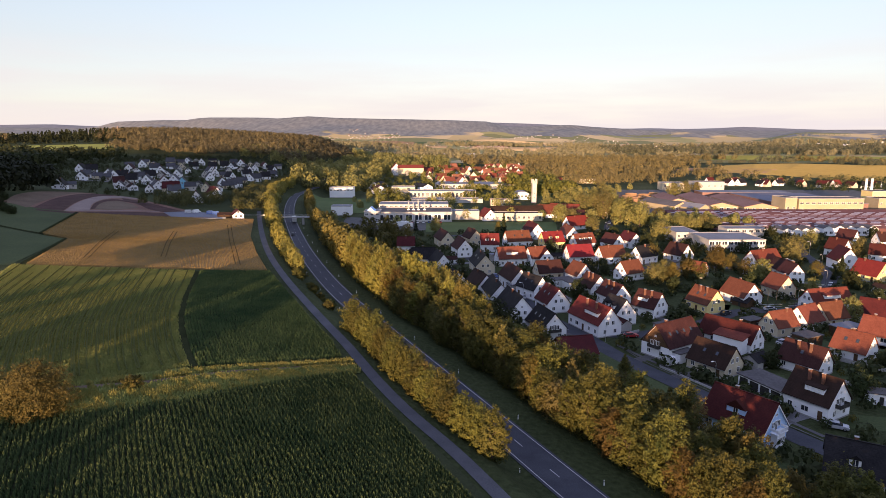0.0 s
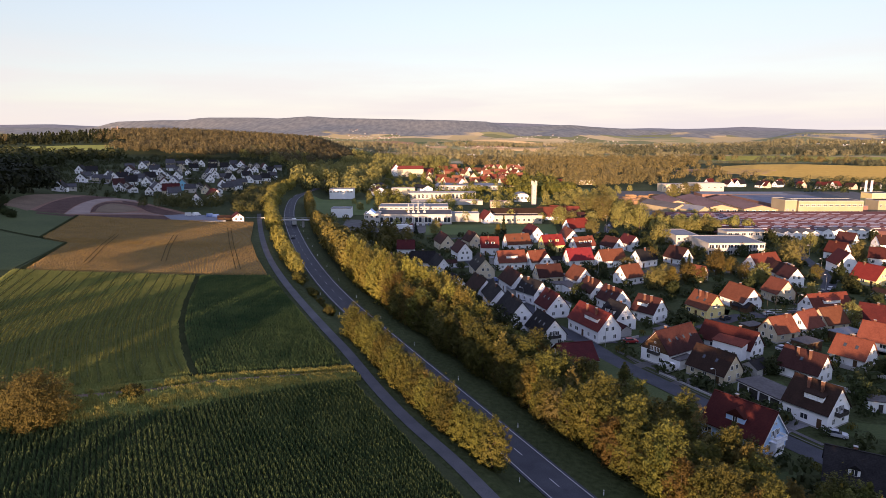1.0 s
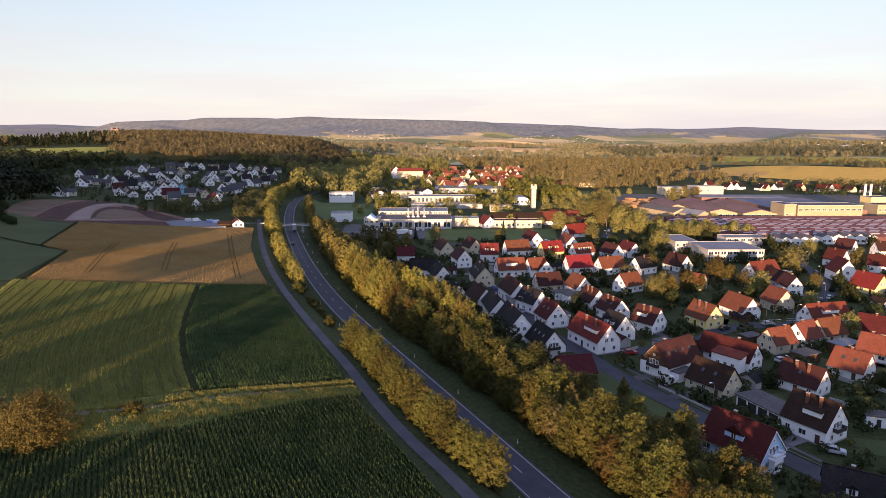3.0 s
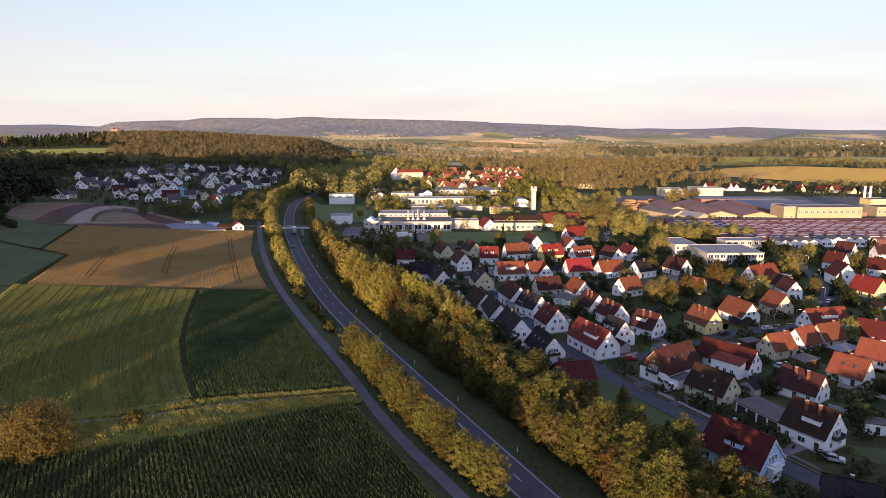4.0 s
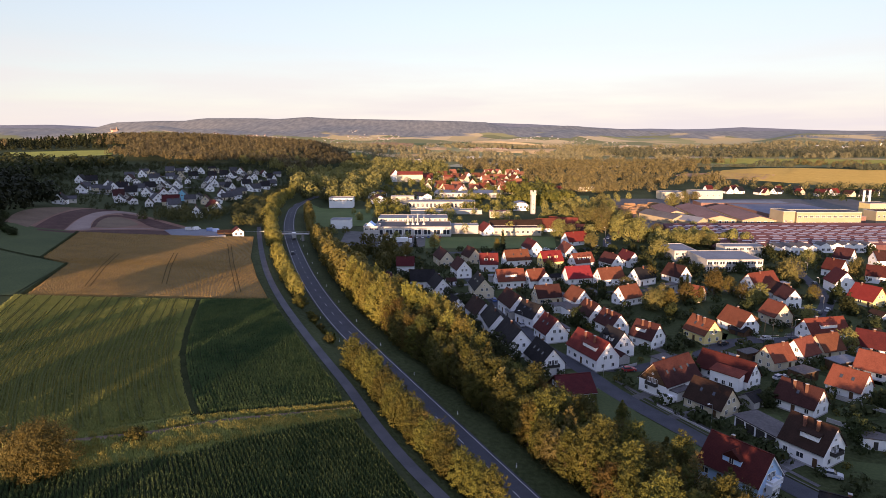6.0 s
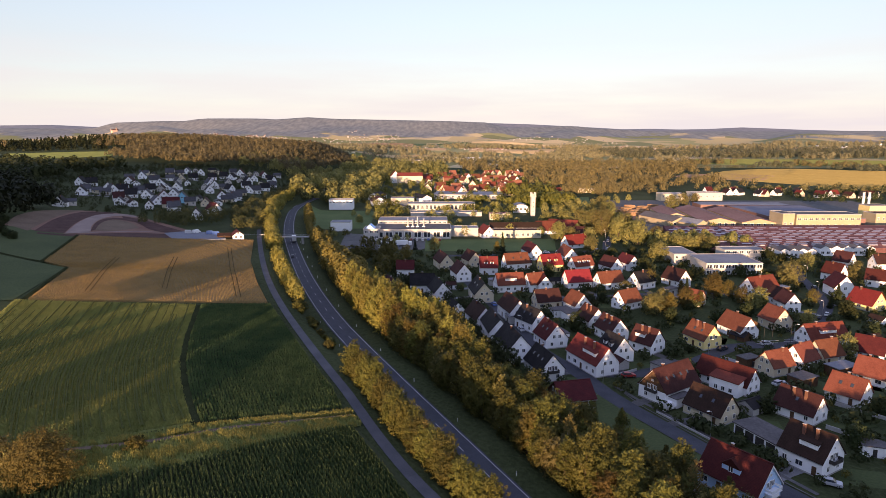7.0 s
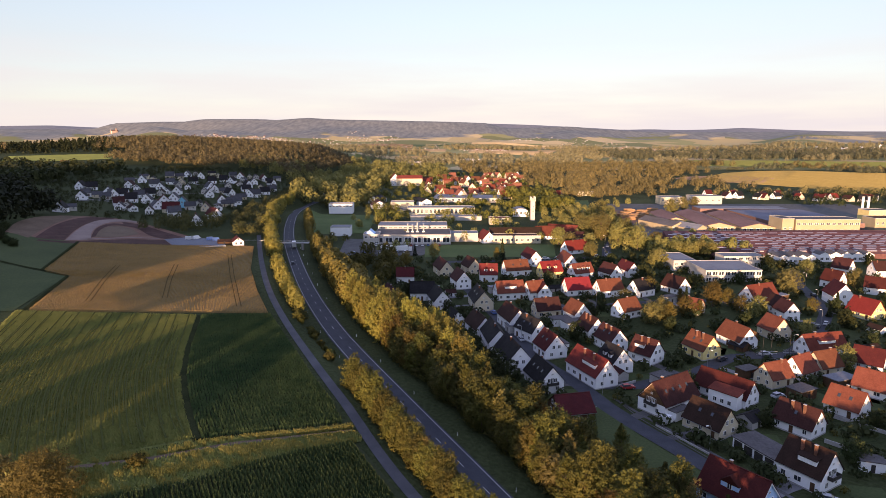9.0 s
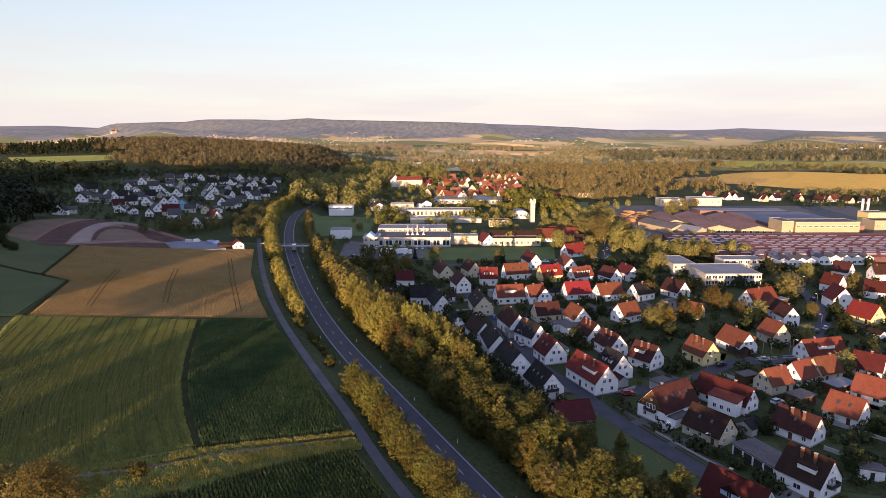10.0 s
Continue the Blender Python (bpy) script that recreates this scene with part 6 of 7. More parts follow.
patch("green_field", [(-94, 489), (-52, 492)], [(-122, 612), (-54, 600)], 20, 20, M["lawn"], 0.3, "bright green meadow above the road")
patch("works_ground", [(150, 405), (420, 400)], [(190, 700), (460, 690)], 20, 20, M["paving"], 0.04, "paved works grounds")
patch("pitch", [(98, 615), (154, 615)], [(117, 735), (180, 734)], 16, 14, M["lawn"], 0.12, "mown football pitch with goals")
patch("timber_ground", [(168, 545), (215, 540)], [(178, 640), (240, 640)], 16, 14, M["earth"], 0.1, "reddish earth of the timber yard")
patch("hill_meadow", [(-600, 890), (-545, 912), (-480, 958)], [(-645, 980), (-572, 1000), (-495, 1014)], 20, 8, M["lawn"], 0.3, "sunlit green meadow on the hill")
for x, y, w, d in ((-120, 1850, 180, 220), (230, 2500, 260, 260), (480, 2300, 220, 200), (900, 2500, 300, 200), (-300, 2300, 200, 200), (-60, 2700, 360, 220), (1250, 2150, 300, 180)):
    patch("far_field", [(x - w / 2, y), (x + w / 2, y + 30)], [(x - w / 2 + 40, y + d), (x + w / 2 + 60, y + d)], 12, 10, M["stubble" if (x + y) % 3 else "lawn"], 1.0, "pale distant field in the valley")
def site(name, a, b, material, lift, label):
    patch(name, curve_line(a), curve_line(b), 26, 8, M[material], lift, label)


site("turned_earth", [(-217, 343), (-235, 395), (-242, 439), (-225, 446)], [(-204, 348), (-218, 385), (-227, 418), (-221, 436)], "maroon_earth", 0.36, "band of dark turned earth on the building site")
site("site_track", [(-203, 347), (-219, 390), (-229, 430), (-220, 446), (-205, 440)], [(-197, 362), (-210, 388), (-219, 421), (-215, 436), (-204, 434)], "pale_earth", 0.42, "pale gravel track curving over the building site")
site("turned_earth", [(-198, 364), (-213, 398), (-217, 426), (-199, 422)], [(-198, 369), (-209, 396), (-212, 419), (-197, 414)], "maroon_earth", 0.44, "narrow arc of dark earth")
site("site_plot", [(-200, 370), (-209, 395), (-211, 417), (-198, 412), (-184, 393)], [(-198, 368), (-191, 370), (-187, 377), (-185, 384), (-183, 391)], "tan_earth", 0.38, "levelled tan plot on the building site")
site("turned_earth", [(-214, 434), (-197, 428), (-175, 408), (-156, 392)], [(-208, 424), (-192, 411), (-174, 386), (-158, 380)], "maroon_earth", 0.35, "band of dark turned earth on the building site")
site("turned_earth", [(-214, 341), (-200, 345.5), (-191, 360), (-178, 373), (-161, 377)], [(-212, 337), (-199, 342), (-179, 346), (-163, 349), (-150, 360)], "maroon_earth", 0.37, "band of dark turned earth on the building site")
ribbon("site_track", [(-203, 349), (-194, 362), (-186, 371), (-178, 378), (-166, 381)], 2.2, M["pale_earth"], 0.46, "narrow pale track along the plot")
site("tan_bank", [(-235, 348), (-250, 381), (-257, 420), (-243, 441)], [(-219, 341), (-233, 385), (-244, 428), (-242, 438)], "tan_earth", 0.34, "tan earth bank at the edge of the site")
patch("yard", [(-163, 380), (-154, 393), (-130, 394)], [(-149, 360), (-138, 366), (-124, 372)], 12, 8, M["blue_paving"], 0.4, "blue-grey gravel yard beside the building site")
box_on(thing("low_wall", pose(-134.5, 362.5, float(terrain(-134.5, 362.5)), 0, 0, 24), "low white concrete wall edging the yard", "wall"), "wall", "grey", -13.5, 13.5, -0.25, 0.25, -0.8, 0.7)

# ---- trees ----
T_A = [make_tree("tree", 11 + k, h, r, n, 0.36, M["leaf"], "broad green hedgerow tree in evening light", lobes=lb, base=0.0) for k, (h, r, n, lb) in enumerate(((9, 3.4, 2700, 36), (8.5, 3.1, 2600, 34), (10, 3.2, 2700, 38)))]
T_B = [make_tree("tree", 31 + k, h, r, n, 0.43, M["leaf"], "tall broadleaf tree of the roadside belt", lobes=lb, base=0.02) for k, (h, r, n, lb) in enumerate(((14, 4.4, 2900, 46), (13, 4.0, 2700, 42), (15, 4.0, 2900, 46), (12, 4.6, 2700, 42)))]
T_M = [make_tree("tree", 41 + k, h, r, n, 0.50, M["leaf_sunlit"], "tall sunlit-toned tree of the roadside belt", lobes=lb, base=0.02) for k, (h, r, n, lb) in enumerate(((15, 3.6, 1700, 30), (14, 3.4, 1600, 28), (16, 3.4, 1700, 30)))]
T_L = [make_tree("tree", 51 + k, h, r, 1300, 0.5, M["leaf_lime"], "yellow-green broadleaf tree in full leaf", lobes=30, base=0.08) for k, (h, r) in enumerate(((11, 4.4), (9, 3.8)))]
T_R = [make_tree("tree", 61, 11, 4.0, 1400, 0.46, M["leaf_rust"], "golden-brown broadleaf garden tree", lobes=26, base=0.15), make_tree("tree", 62, 11, 3.3, 2200, 0.42, M["leaf_rust"], "pointed golden-brown garden tree", lobes=28, kind="spray", base=0.03)]
T_D = [make_tree("tree", 71 + k, h, r, 800, 0.6, M["leaf_dark"], "dark green garden tree", lobes=16, base=0.1) for k, (h, r) in enumerate(((8, 3.6), (6, 3.2)))]
T_F = [make_tree("tree", 111 + k, h, r, n, 0.38, M["leaf"], "feathery pointed tree of the roadside belt", lobes=lb, kind="spray", base=0.02) for k, (h, r, n, lb) in enumerate(((13, 3.6, 2700, 34), (14.5, 3.9, 2900, 38), (12, 3.4, 2500, 32)))]
T_C = [make_tree("conifer", 81 + k, h, r, 1000, 0.5, M["needle"], "slender dark green garden conifer", kind="cone", base=0.05, category="conifer") for k, (h, r) in enumerate(((13, 2.8), (9, 2.0)))]
T_W = [make_tree("birch", 95 + k, h, r, 900, 0.34, M["leaf_birch"], "slender pale-stemmed birch in the tree belt", lobes=16, base=0.2, category="tree", bark="birch_bark") for k, (h, r) in enumerate(((14, 2.3), (12, 2.0)))]
T_O = [make_tree("tree", 97, 12, 3.6, 2200, 0.43, M["leaf_rust"], "brown-leaved broadleaf tree of the roadside belt", lobes=34, base=0.05)]
BUSH = [make_tree("bush", 91 + k, h, r, 700, 0.32, M["leaf"], "low green roadside bush", lobes=8, base=0.0, category="bush") for k, (h, r) in enumerate(((2.6, 2.0), (2.0, 1.6)))]

rt = random.Random(5)


def spot(y, offset):
    """A place beside the road: metres to the right of its middle."""
    return float(np.interp(y, ROAD_Y, ROAD_X)) + offset * 1.1, y


def lane_spot(y, offset):
    return float(np.interp(y, LANE_Y, LANE_X)) + offset * 1.1, y


# hedge between lane and road
yy = 104.5
while yy < 172:
    x, y = lane_spot(yy, 6.6 + rt.uniform(-0.6, 0.9))
    plant(rt.choice(T_A), x, y, rt.uniform(0.85, 1.05), rt.uniform(0, 6.28), "hedge along the lane")
    yy += rt.uniform(2.2, 3.0)
FAR_HEDGE = []
for k in range(52):
    x, y = spot(424 + 4.2 * k, -rt.uniform(8.5, 15))
    FAR_HEDGE.append((x, y, rt.uniform(0.8, 1.25)))
yy = 246.0
while yy < 420:
    if yy < 330 or yy > 345:
        x, y = lane_spot(yy, 7.3 + rt.uniform(-1, 1))
        FAR_HEDGE.append((x, y, rt.uniform(0.8, 1.1) if yy < 330 else rt.uniform(1.05, 1.3)))
    yy += rt.uniform(3.3, 4.8)
for yy in np.arange(192, 246, 4.2):
    x, y = lane_spot(yy, 6.5 + rt.uniform(-1.5, 2.0))
    plant(rt.choice(BUSH), x, y, rt.uniform(0.7, 1.3), rt.uniform(0, 6.28), "roadside bushes")
# belt between road and estate
FAR_BELT, SHADE_ROWS, SHADE_HIGH = [], [], []
for row, (o0, o1) in enumerate(((13, 15.5), (17.5, 21.5), (23.5, 28))):
    yy = 83.0 + row
    while yy < (560 if row == 0 else 430 if row == 1 else 325):
        x, y = spot(yy, rt.uniform(o0, o1) - (3 if row == 2 and yy > 165 else 0))
        s = np.interp(yy, (70, 150, 220, 400), (0.8, 0.9, 1.08, 1.0)) * rt.uniform(0.85, 1.12)
        if yy > 268:
            if yy < 405 or (yy < 532 and int(yy * 3.7) % 3):
                FAR_BELT.append((x, y, s * float(np.interp(yy, (320, 350, 405, 410, 465, 480, 530), (1.0, 0.88, 0.85, 0.58, 0.58, 0.85, 0.9)))))
            yy += rt.uniform(2.8, 4.2)
            continue
        kind = T_L if rt.random() < 0.07 else T_M if yy >= 215 else T_O if rt.random() < 0.12 else T_F if rt.random() < 0.42 else T_B
        plant(rt.choice(kind), x, y, s, rt.uniform(0, 6.28), "roadside tree belt")
        yy += rt.uniform(3.0, 4.2) * (1.0 if yy < 260 else 1.5)
for k in range(15):
    x, y = spot(106 + 2.4 * k, rt.uniform(28, 35 - 0.05 * k))
    plant(rt.choice(T_F if k % 3 else T_B), x, y, rt.uniform(0.58, 0.85), rt.uniform(0, 6.28), "roadside tree belt")
for k in range(30):
    yy = 186 + 2.3 * k
    x, y = spot(yy, rt.uniform(23.5, 25.5) + (k % 2) * float(np.interp(yy, (186, 212, 255), (1.5, 6.5, 3.0))))
    plant(rt.choice(T_M), x, y, rt.uniform(0.92, 1.08), rt.uniform(0, 6.28), "roadside tree belt")
for k in range(14):
    x, y = spot(rt.uniform(72, 104), rt.uniform(26, 33))
    plant(rt.choice(T_F if k % 2 else T_B), x, y, rt.uniform(0.6, 0.85), rt.uniform(0, 6.28), "roadside tree belt")
for (x, y), sc in ((lane_spot(126, 7.0), 0.72), (spot(131, 19), 1.0), (spot(104, 24), 0.95), (spot(150, 15), 0.95), (spot(113, 30), 0.8), (spot(174, 15), 0.95), (spot(99, 29), 0.85)):
    plant(rt.choice(T_W), x, y, sc, rt.uniform(0, 6.28), "birches in the belt")
# big tree at the field edge
T_BIG = make_tree("tree", 65, 9.5, 5.6, 7500, 0.30, M["leaf_straw"], "large golden-brown tree at the field edge", lobes=60, base=0.02)
plant(T_BIG, -71.5, 107.5, 1.0, 1.0, label="large golden-brown tree at the field edge")
plant(T_L[1], -80, 109, 0.9, 2.0, label="golden-leaved tree at the field edge")
plant(BUSH[0], -61, 121, 1.1, 0.4, label="lone bush on the grass strip")

# tall, mostly unseen trees by farm track and slope, added to shade the fields
for x, y, sc in ((-91, 101, 0.75), (-97, 99, 0.9), (-104, 98, 1.0), (-110, 100, 1.0), (-116, 76, 0.9), (-128, 100, 0.75), (-138, 112, 1.15), (-186, 112, 1.1)):
    plant(rt.choice(T_M), x, y, sc, rt.uniform(0, 6.28), "trees along the farm track")
# unseen tree rows, heights set by the shade wanted on maize and estate
for k in range(26):
    SHADE_ROWS.append((-95 + 4.2 * k + rt.uniform(-1.5, 1.5), 26 + rt.uniform(-4, 4), rt.uniform(0.26, 0.34) * (1.5 if k < 7 else 1.0)))
for k in range(44):
    SHADE_ROWS.append((48 + 3.8 * k + rt.uniform(-1.5, 1.5), 36 + 0.45 * k + rt.uniform(-4, 4), rt.uniform(0.95, 1.05) * float(np.interp(48 + 3.8 * k, (46, 58, 66, 73, 220), (1.36, 1.34, 1.22, 1.06, 1.0)))))
# unseen trees and high pine crowns added to shade parts of the wheat
for k in range(24):
    SHADE_ROWS.append((-188 - 2.2 * k + rt.uniform(-1, 1), 108 + rt.uniform(-9, 9), rt.uniform(1.15, 1.3)))
for k in range(14):
    SHADE_HIGH.append((-134 - 1.9 * k + rt.uniform(-0.6, 0.6), 106 + rt.uniform(-5, 5), rt.uniform(1.0, 1.12)))
for x, y in ((-217, 321), (-223, 327), (-229, 335), (-234, 343), (-238, 352), (-212, 318)):
    plant(rt.choice(T_D), x, y, rt.uniform(0.5, 0.8), rt.uniform(0, 6.28), "bushes at the building site")
# gardens
def garden(kind, spots, s0=0.8, s1=1.1, group="garden trees"):
    for x, y in spots:
        plant(rt.choice(kind), x + rt.uniform(-1, 1), y + rt.uniform(-1, 1), rt.uniform(s0, s1), rt.uniform(0, 6.28), group)


def tall(kind, own, spots, group="garden trees"):
    """Trees of a given height: x, y, height in metres."""
    for x, y, h in spots:
        plant(rt.choice(kind), x, y, h / own, rt.uniform(0, 6.28), group)


tall(T_D, 7.0, [(12, 224, 8), (14, 214, 7.5), (16.5, 205, 8), (19.5, 197, 8), (23.5, 188, 7.5), (27, 180, 7), (31, 176, 6), (4, 240, 8), (-3, 256, 8.5), (-9, 268, 9), (9, 232, 7)], "trees behind the estate houses")
tall(T_B, 13.5, [(29, 157, 8.6), (33, 153, 8.0), (37, 151, 7.4), (25.5, 161, 9.5), (40.5, 153, 5.5)], "roadside tree belt")
garden(T_L, [(1, 397), (97, 262), (86, 276), (139, 201)], 0.75, 1.1)
garden(T_R, [(39, 387), (-16, 366)], 0.75, 1.05)
tall(T_L, 10.0, [(98.5, 392, 11.3), (128.7, 435, 17), (123.7, 461, 18), (118.7, 470, 17), (131, 362, 13.9), (137, 418, 15), (152, 425, 13), (155, 396, 13), (162.6, 396, 11.7), (171.6, 398, 11.9), (176.5, 394, 12.9), (90.5, 253, 9.7), (141.7, 265.7, 9.8), (174.6, 300, 12.4), (202.7, 334, 10.2), (215, 312.5, 9.6), (143.7, 233, 6.9), (136.3, 260, 7.9), (178.8, 315.5, 9.1)])
tall(T_L, 10.0, [(92.6, 423, 13.7), (87, 435, 14), (116, 491, 15.9), (138, 491, 17), (147, 475.6, 16), (106, 507.5, 13), (95, 525, 12), (230, 607, 16), (158, 566, 15), (150, 556, 15), (160, 600, 15), (251, 632, 13.5), (280, 675, 13)], "trees beside the works")
tall(T_R, 11.0, [(105, 301, 9.5), (97, 251, 11.4), (108, 262, 10.7), (127, 278, 11.3), (135, 267.6, 8.9), (166, 267.4, 7.9), (115.5, 265, 7.8), (114.8, 285.6, 7.5), (134.7, 280, 8.4)])
tall(T_D, 7.0, [(160.8, 322, 6.0), (194.8, 361, 8.6), (261, 369, 7.2), (103.7, 365.6, 7.9), (120.5, 376.6, 6.1), (112, 330, 7.9), (133.7, 316, 5.6), (177.5, 269, 5.8), (167.8, 246.5, 6.2), (205, 362, 6), (140, 380, 8), (148, 384, 8), (186, 384, 6), (170, 386, 7)])
garden(T_C, [(110, 268), (221, 318), (178, 270), (-26, 424), (43, 386), (170, 262), (-12, 402)], 0.6, 1.0)
garden(T_D, [(84, 108), (90, 104), (97, 106), (104, 112), (80, 100), (112, 128), (70, 96), (118, 140), (90, 160), (77, 182), (104, 168), (120, 158), (100, 140), (95, 112), (108, 120), (88, 207), (122, 205), (160, 222), (156, 205), (78, 228), (66, 262), (54, 232), (16, 236), (12, 256), (6, 268), (44, 300), (60, 320), (24, 350), (-2, 310), (-12, 300), (88, 320), (104, 318), (112, 240), (128, 250), (168, 245), (196, 262), (210, 280), (230, 320), (36, 322), (74, 272), (94, 242), (46, 270)], 0.5, 0.95)

# ---- woods and far things ----
def dome_points(rng, n, h0, h1, r):
    """Leaf clumps over a lumpy crown, closed at the top and open below."""
    k = np.arange(n) + 0.5
    q = 1 - 1.55 * k / n
    a = k * 2.39996 + rng.normal(size=n) * 0.3
    lump = 1 + 0.2 * np.sin(2 * a + rng.uniform(0, 6.28)) + 0.16 * np.sin(5 * q + 3 * a) + rng.normal(size=n) * 0.13
    flat = np.sqrt(np.clip(1 - q * q, 0.03, 1))
    v = np.stack([np.cos(a) * flat * r * lump * 0.9, np.sin(a) * flat * r * lump * 0.9, h0 + (h1 - h0) * (0.42 + 0.5 * q * (0.85 + 0.15 * lump))], 1)
    return v, np.stack([np.cos(a) * flat, np.sin(a) * flat, q * 0.9 + 0.1], 1)


def woods(name, places, rng, material, label, kind="broad", quads=34, size=1.6, height=14.0, radius=5.0):
    """Many small trees joined into one stand. places: x, y, scale."""
    p = np.asarray(places, float)
    z = terrain(p[:, 0], p[:, 1])
    vs, fs = [], []
    kinds = [cone_points(rng, quads, height * 0.08, height, radius) if kind == "cone" else dome_points(rng, quads, height * (0.4 if kind == "pine" else 0.05), height, radius) for _ in range(6)]
    pick_ = rng.integers(0, 6, len(p))
    for k in range(6):
        q = p[pick_ == k]
        if not len(q):
            continue
        c, o = kinds[k][0][None] * q[:, 2, None, None], kinds[k][1][None]
        a = rng.uniform(0, 6.28, len(q))
        ca, sa = np.cos(a)[:, None], np.sin(a)[:, None]
        c = np.stack([c[..., 0] * ca - c[..., 1] * sa + q[:, 0, None], c[..., 0] * sa + c[..., 1] * ca + q[:, 1, None], c[..., 2] + z[pick_ == k][:, None]], -1).reshape(-1, 3)
        o = np.stack([o[..., 0] * ca - o[..., 1] * sa, o[..., 0] * sa + o[..., 1] * ca, np.broadcast_to(o[..., 2], (len(q), o.shape[1]))], -1).reshape(-1, 3)
        s = np.repeat(q[:, 2], len(kinds[k][0])) * size * rng.uniform(0.7, 1.3, len(c))
        v, f = clumps(c, s, rng, o, (0.5, 0.85), 0.5 if kind == "cone" else 0.34)
        fs.append(f + sum(len(x) for x in vs))
        vs.append(v)
    me = mesh_arrays(name, np.concatenate(vs), np.concatenate(fs), material)
    return tagged(new(name, me), label, "woods", kind="stuff")


def scatter(rng, n, x0, x1, y0, y1, keep=None, s=(0.8, 1.25)):
    x, y = rng.uniform(x0, x1, n), rng.uniform(y0, y1, n)
    if keep is not None:
        ok = keep(x, y)
        x, y = x[ok], y[ok]
    return np.stack([x, y, rng.uniform(*s, len(x))], 1)


rw = np.random.default_rng(4)
woods("road_belt", FAR_BELT, rw, M["leaf_sunlit"], "far stretch of the roadside tree belt", "broad", 300, 0.66, 15, 3.5)
woods("hedge", FAR_HEDGE, rw, M["leaf_sunlit"], "far stretch of the hedge along the lane", "broad", 260, 0.5, 9.5, 3.0)
woods("shade_trees", SHADE_ROWS, rw, M["leaf"], "unseen tree rows added to shade fields and estate", "broad", 260, 0.9, 14, 4.4)
woods("shade_trees", SHADE_HIGH, rw, M["pine"], "unseen tall pines added to shade the wheat", "pine", 150, 1.0, 18, 3.6)
# pine hill behind the village
hillside = scatter(rw, 8200, -760, -90, 850, 1290, lambda x, y: (y > 868 + 0.10 * np.abs(x + 300) + 18 * np.sin(x / 23) + 10 * np.sin(x / 9)) & ((x > -0.504 * y + 22 * np.sin(y / 17)) | (x < -0.66 * y)) & (terrain(x, y) > 14) & ~((x < -470) & (y < 1030)))
woods("pine_wood", hillside, rw, M["pine"], "dense pine wood on the hill, brown-green in low sun", "pine", 20, 1.08, 14.5, 2.5)
woods("hill_trees", scatter(rw, 190, -270, -120, 840, 1000, lambda x, y: y > 850 - 0.5 * (x + 200), (0.6, 1.15)), rw, M["leaf_lime"], "broadleaf trees at the foot of the pine hill", "broad", 70, 1.15, 14, 4.6)
# dark wood beside the fields; its unseen near part is added to shade the village
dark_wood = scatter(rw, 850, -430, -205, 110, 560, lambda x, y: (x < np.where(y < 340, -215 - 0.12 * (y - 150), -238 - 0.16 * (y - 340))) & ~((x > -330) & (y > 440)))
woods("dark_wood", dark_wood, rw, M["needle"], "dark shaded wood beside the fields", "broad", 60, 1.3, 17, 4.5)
woods("mixed_wood", scatter(rw, 600, -700, -380, 540, 790, lambda x, y: (x < -330 - 0.1 * (y - 560))), rw, M["leaf_dark"], "dark mixed wood above the village", "broad", 40, 1.6, 14, 5)
woods("dark_wood", scatter(rw, 1300, -960, -480, 1020, 1420, lambda x, y: x < -0.47 * y - 8, (0.6, 1.0)), rw, M["needle"], "conifer wood beyond the hill meadow, darkened for shade", "cone", 36, 1.7, 18, 5)
woods("copse", scatter(rw, 24, -48, -14, 318, 405, lambda x, y: x > np.interp(y, ROAD_Y, ROAD_X) + 22, (0.6, 1.05)), rw, M["leaf"], "mixed trees behind the roadside belt", "broad", 200, 0.8, 12, 4)
village_gaps = scatter(rw, 1900, -380, -150, 440, 880, lambda x, y: (x < -150 - 0.05 * (y - 445)) & np.all([np.hypot(x - hx, y + 5 - hy) > 8.0 for hx, hy, _ in SPOTS if hx < -150], 0), (0.22, 0.62))
woods("garden_thicket", village_gaps, rw, M["leaf_dark"], "dark hedges and fruit trees between village houses", "broad", 44, 0.95, 9, 3.6)
woods("slope_thicket", scatter(rw, 760, -190, -95, 410, 900, lambda x, y: ((x < np.interp(y, ROAD_Y, ROAD_X) - 12) | (y > 640)) & ~((x < -158) & (y > 470) & (y < 800)), (0.45, 0.85)), rw, M["slope_leaf"], "thick green copse on the slope above the road", "broad", 110, 0.85, 12, 4.6)
woods("valley_wood", scatter(rw, 520, -150, 20, 640, 1250, lambda x, y: (x < -70 + 0.02 * (y - 640)) | (y > 1000), (0.5, 1.5)), rw, M["leaf_lime"], "green wood behind the works", "broad", 130, 1.0, 15, 5.2)


def woodland(x, y):
    """Broken belts of trees over the plain."""
    n = np.sin(x / 140 + y / 210) + np.sin(x / 60 - y / 95 + 1.3) * 0.6 + np.sin(y / 75) * 0.7
    town = (x > -70) & (x < 140) & (y < 1180)
    ok = (n > -0.9) & ~town & ~((x > 150) & (x < 660) & (y < 800 + 0.35 * (x - 250))) & ~((x > 590) & (y < 900)) & ~((x > 640) & (x < 890) & (y > 2340) & (y < 2580))
    for poly in (WIDE_FIELD, FAR_MEADOW, MID_MEADOW, FAR_STRAW, FAR_STRAW_2):
        ok &= ~inside(poly)(x, y)
    return ok


WIDE_FIELD = [(365, 1060), (430, 930), (480, 820), (530, 740), (700, 600), (1150, 1070), (872, 1220), (738, 1310), (646, 1290), (540, 1220)]
FAR_MEADOW = [(612, 1540), (718, 1430), (908, 1385), (1200, 1280), (1450, 1550), (1114, 1710), (886, 1775), (715, 1800)]
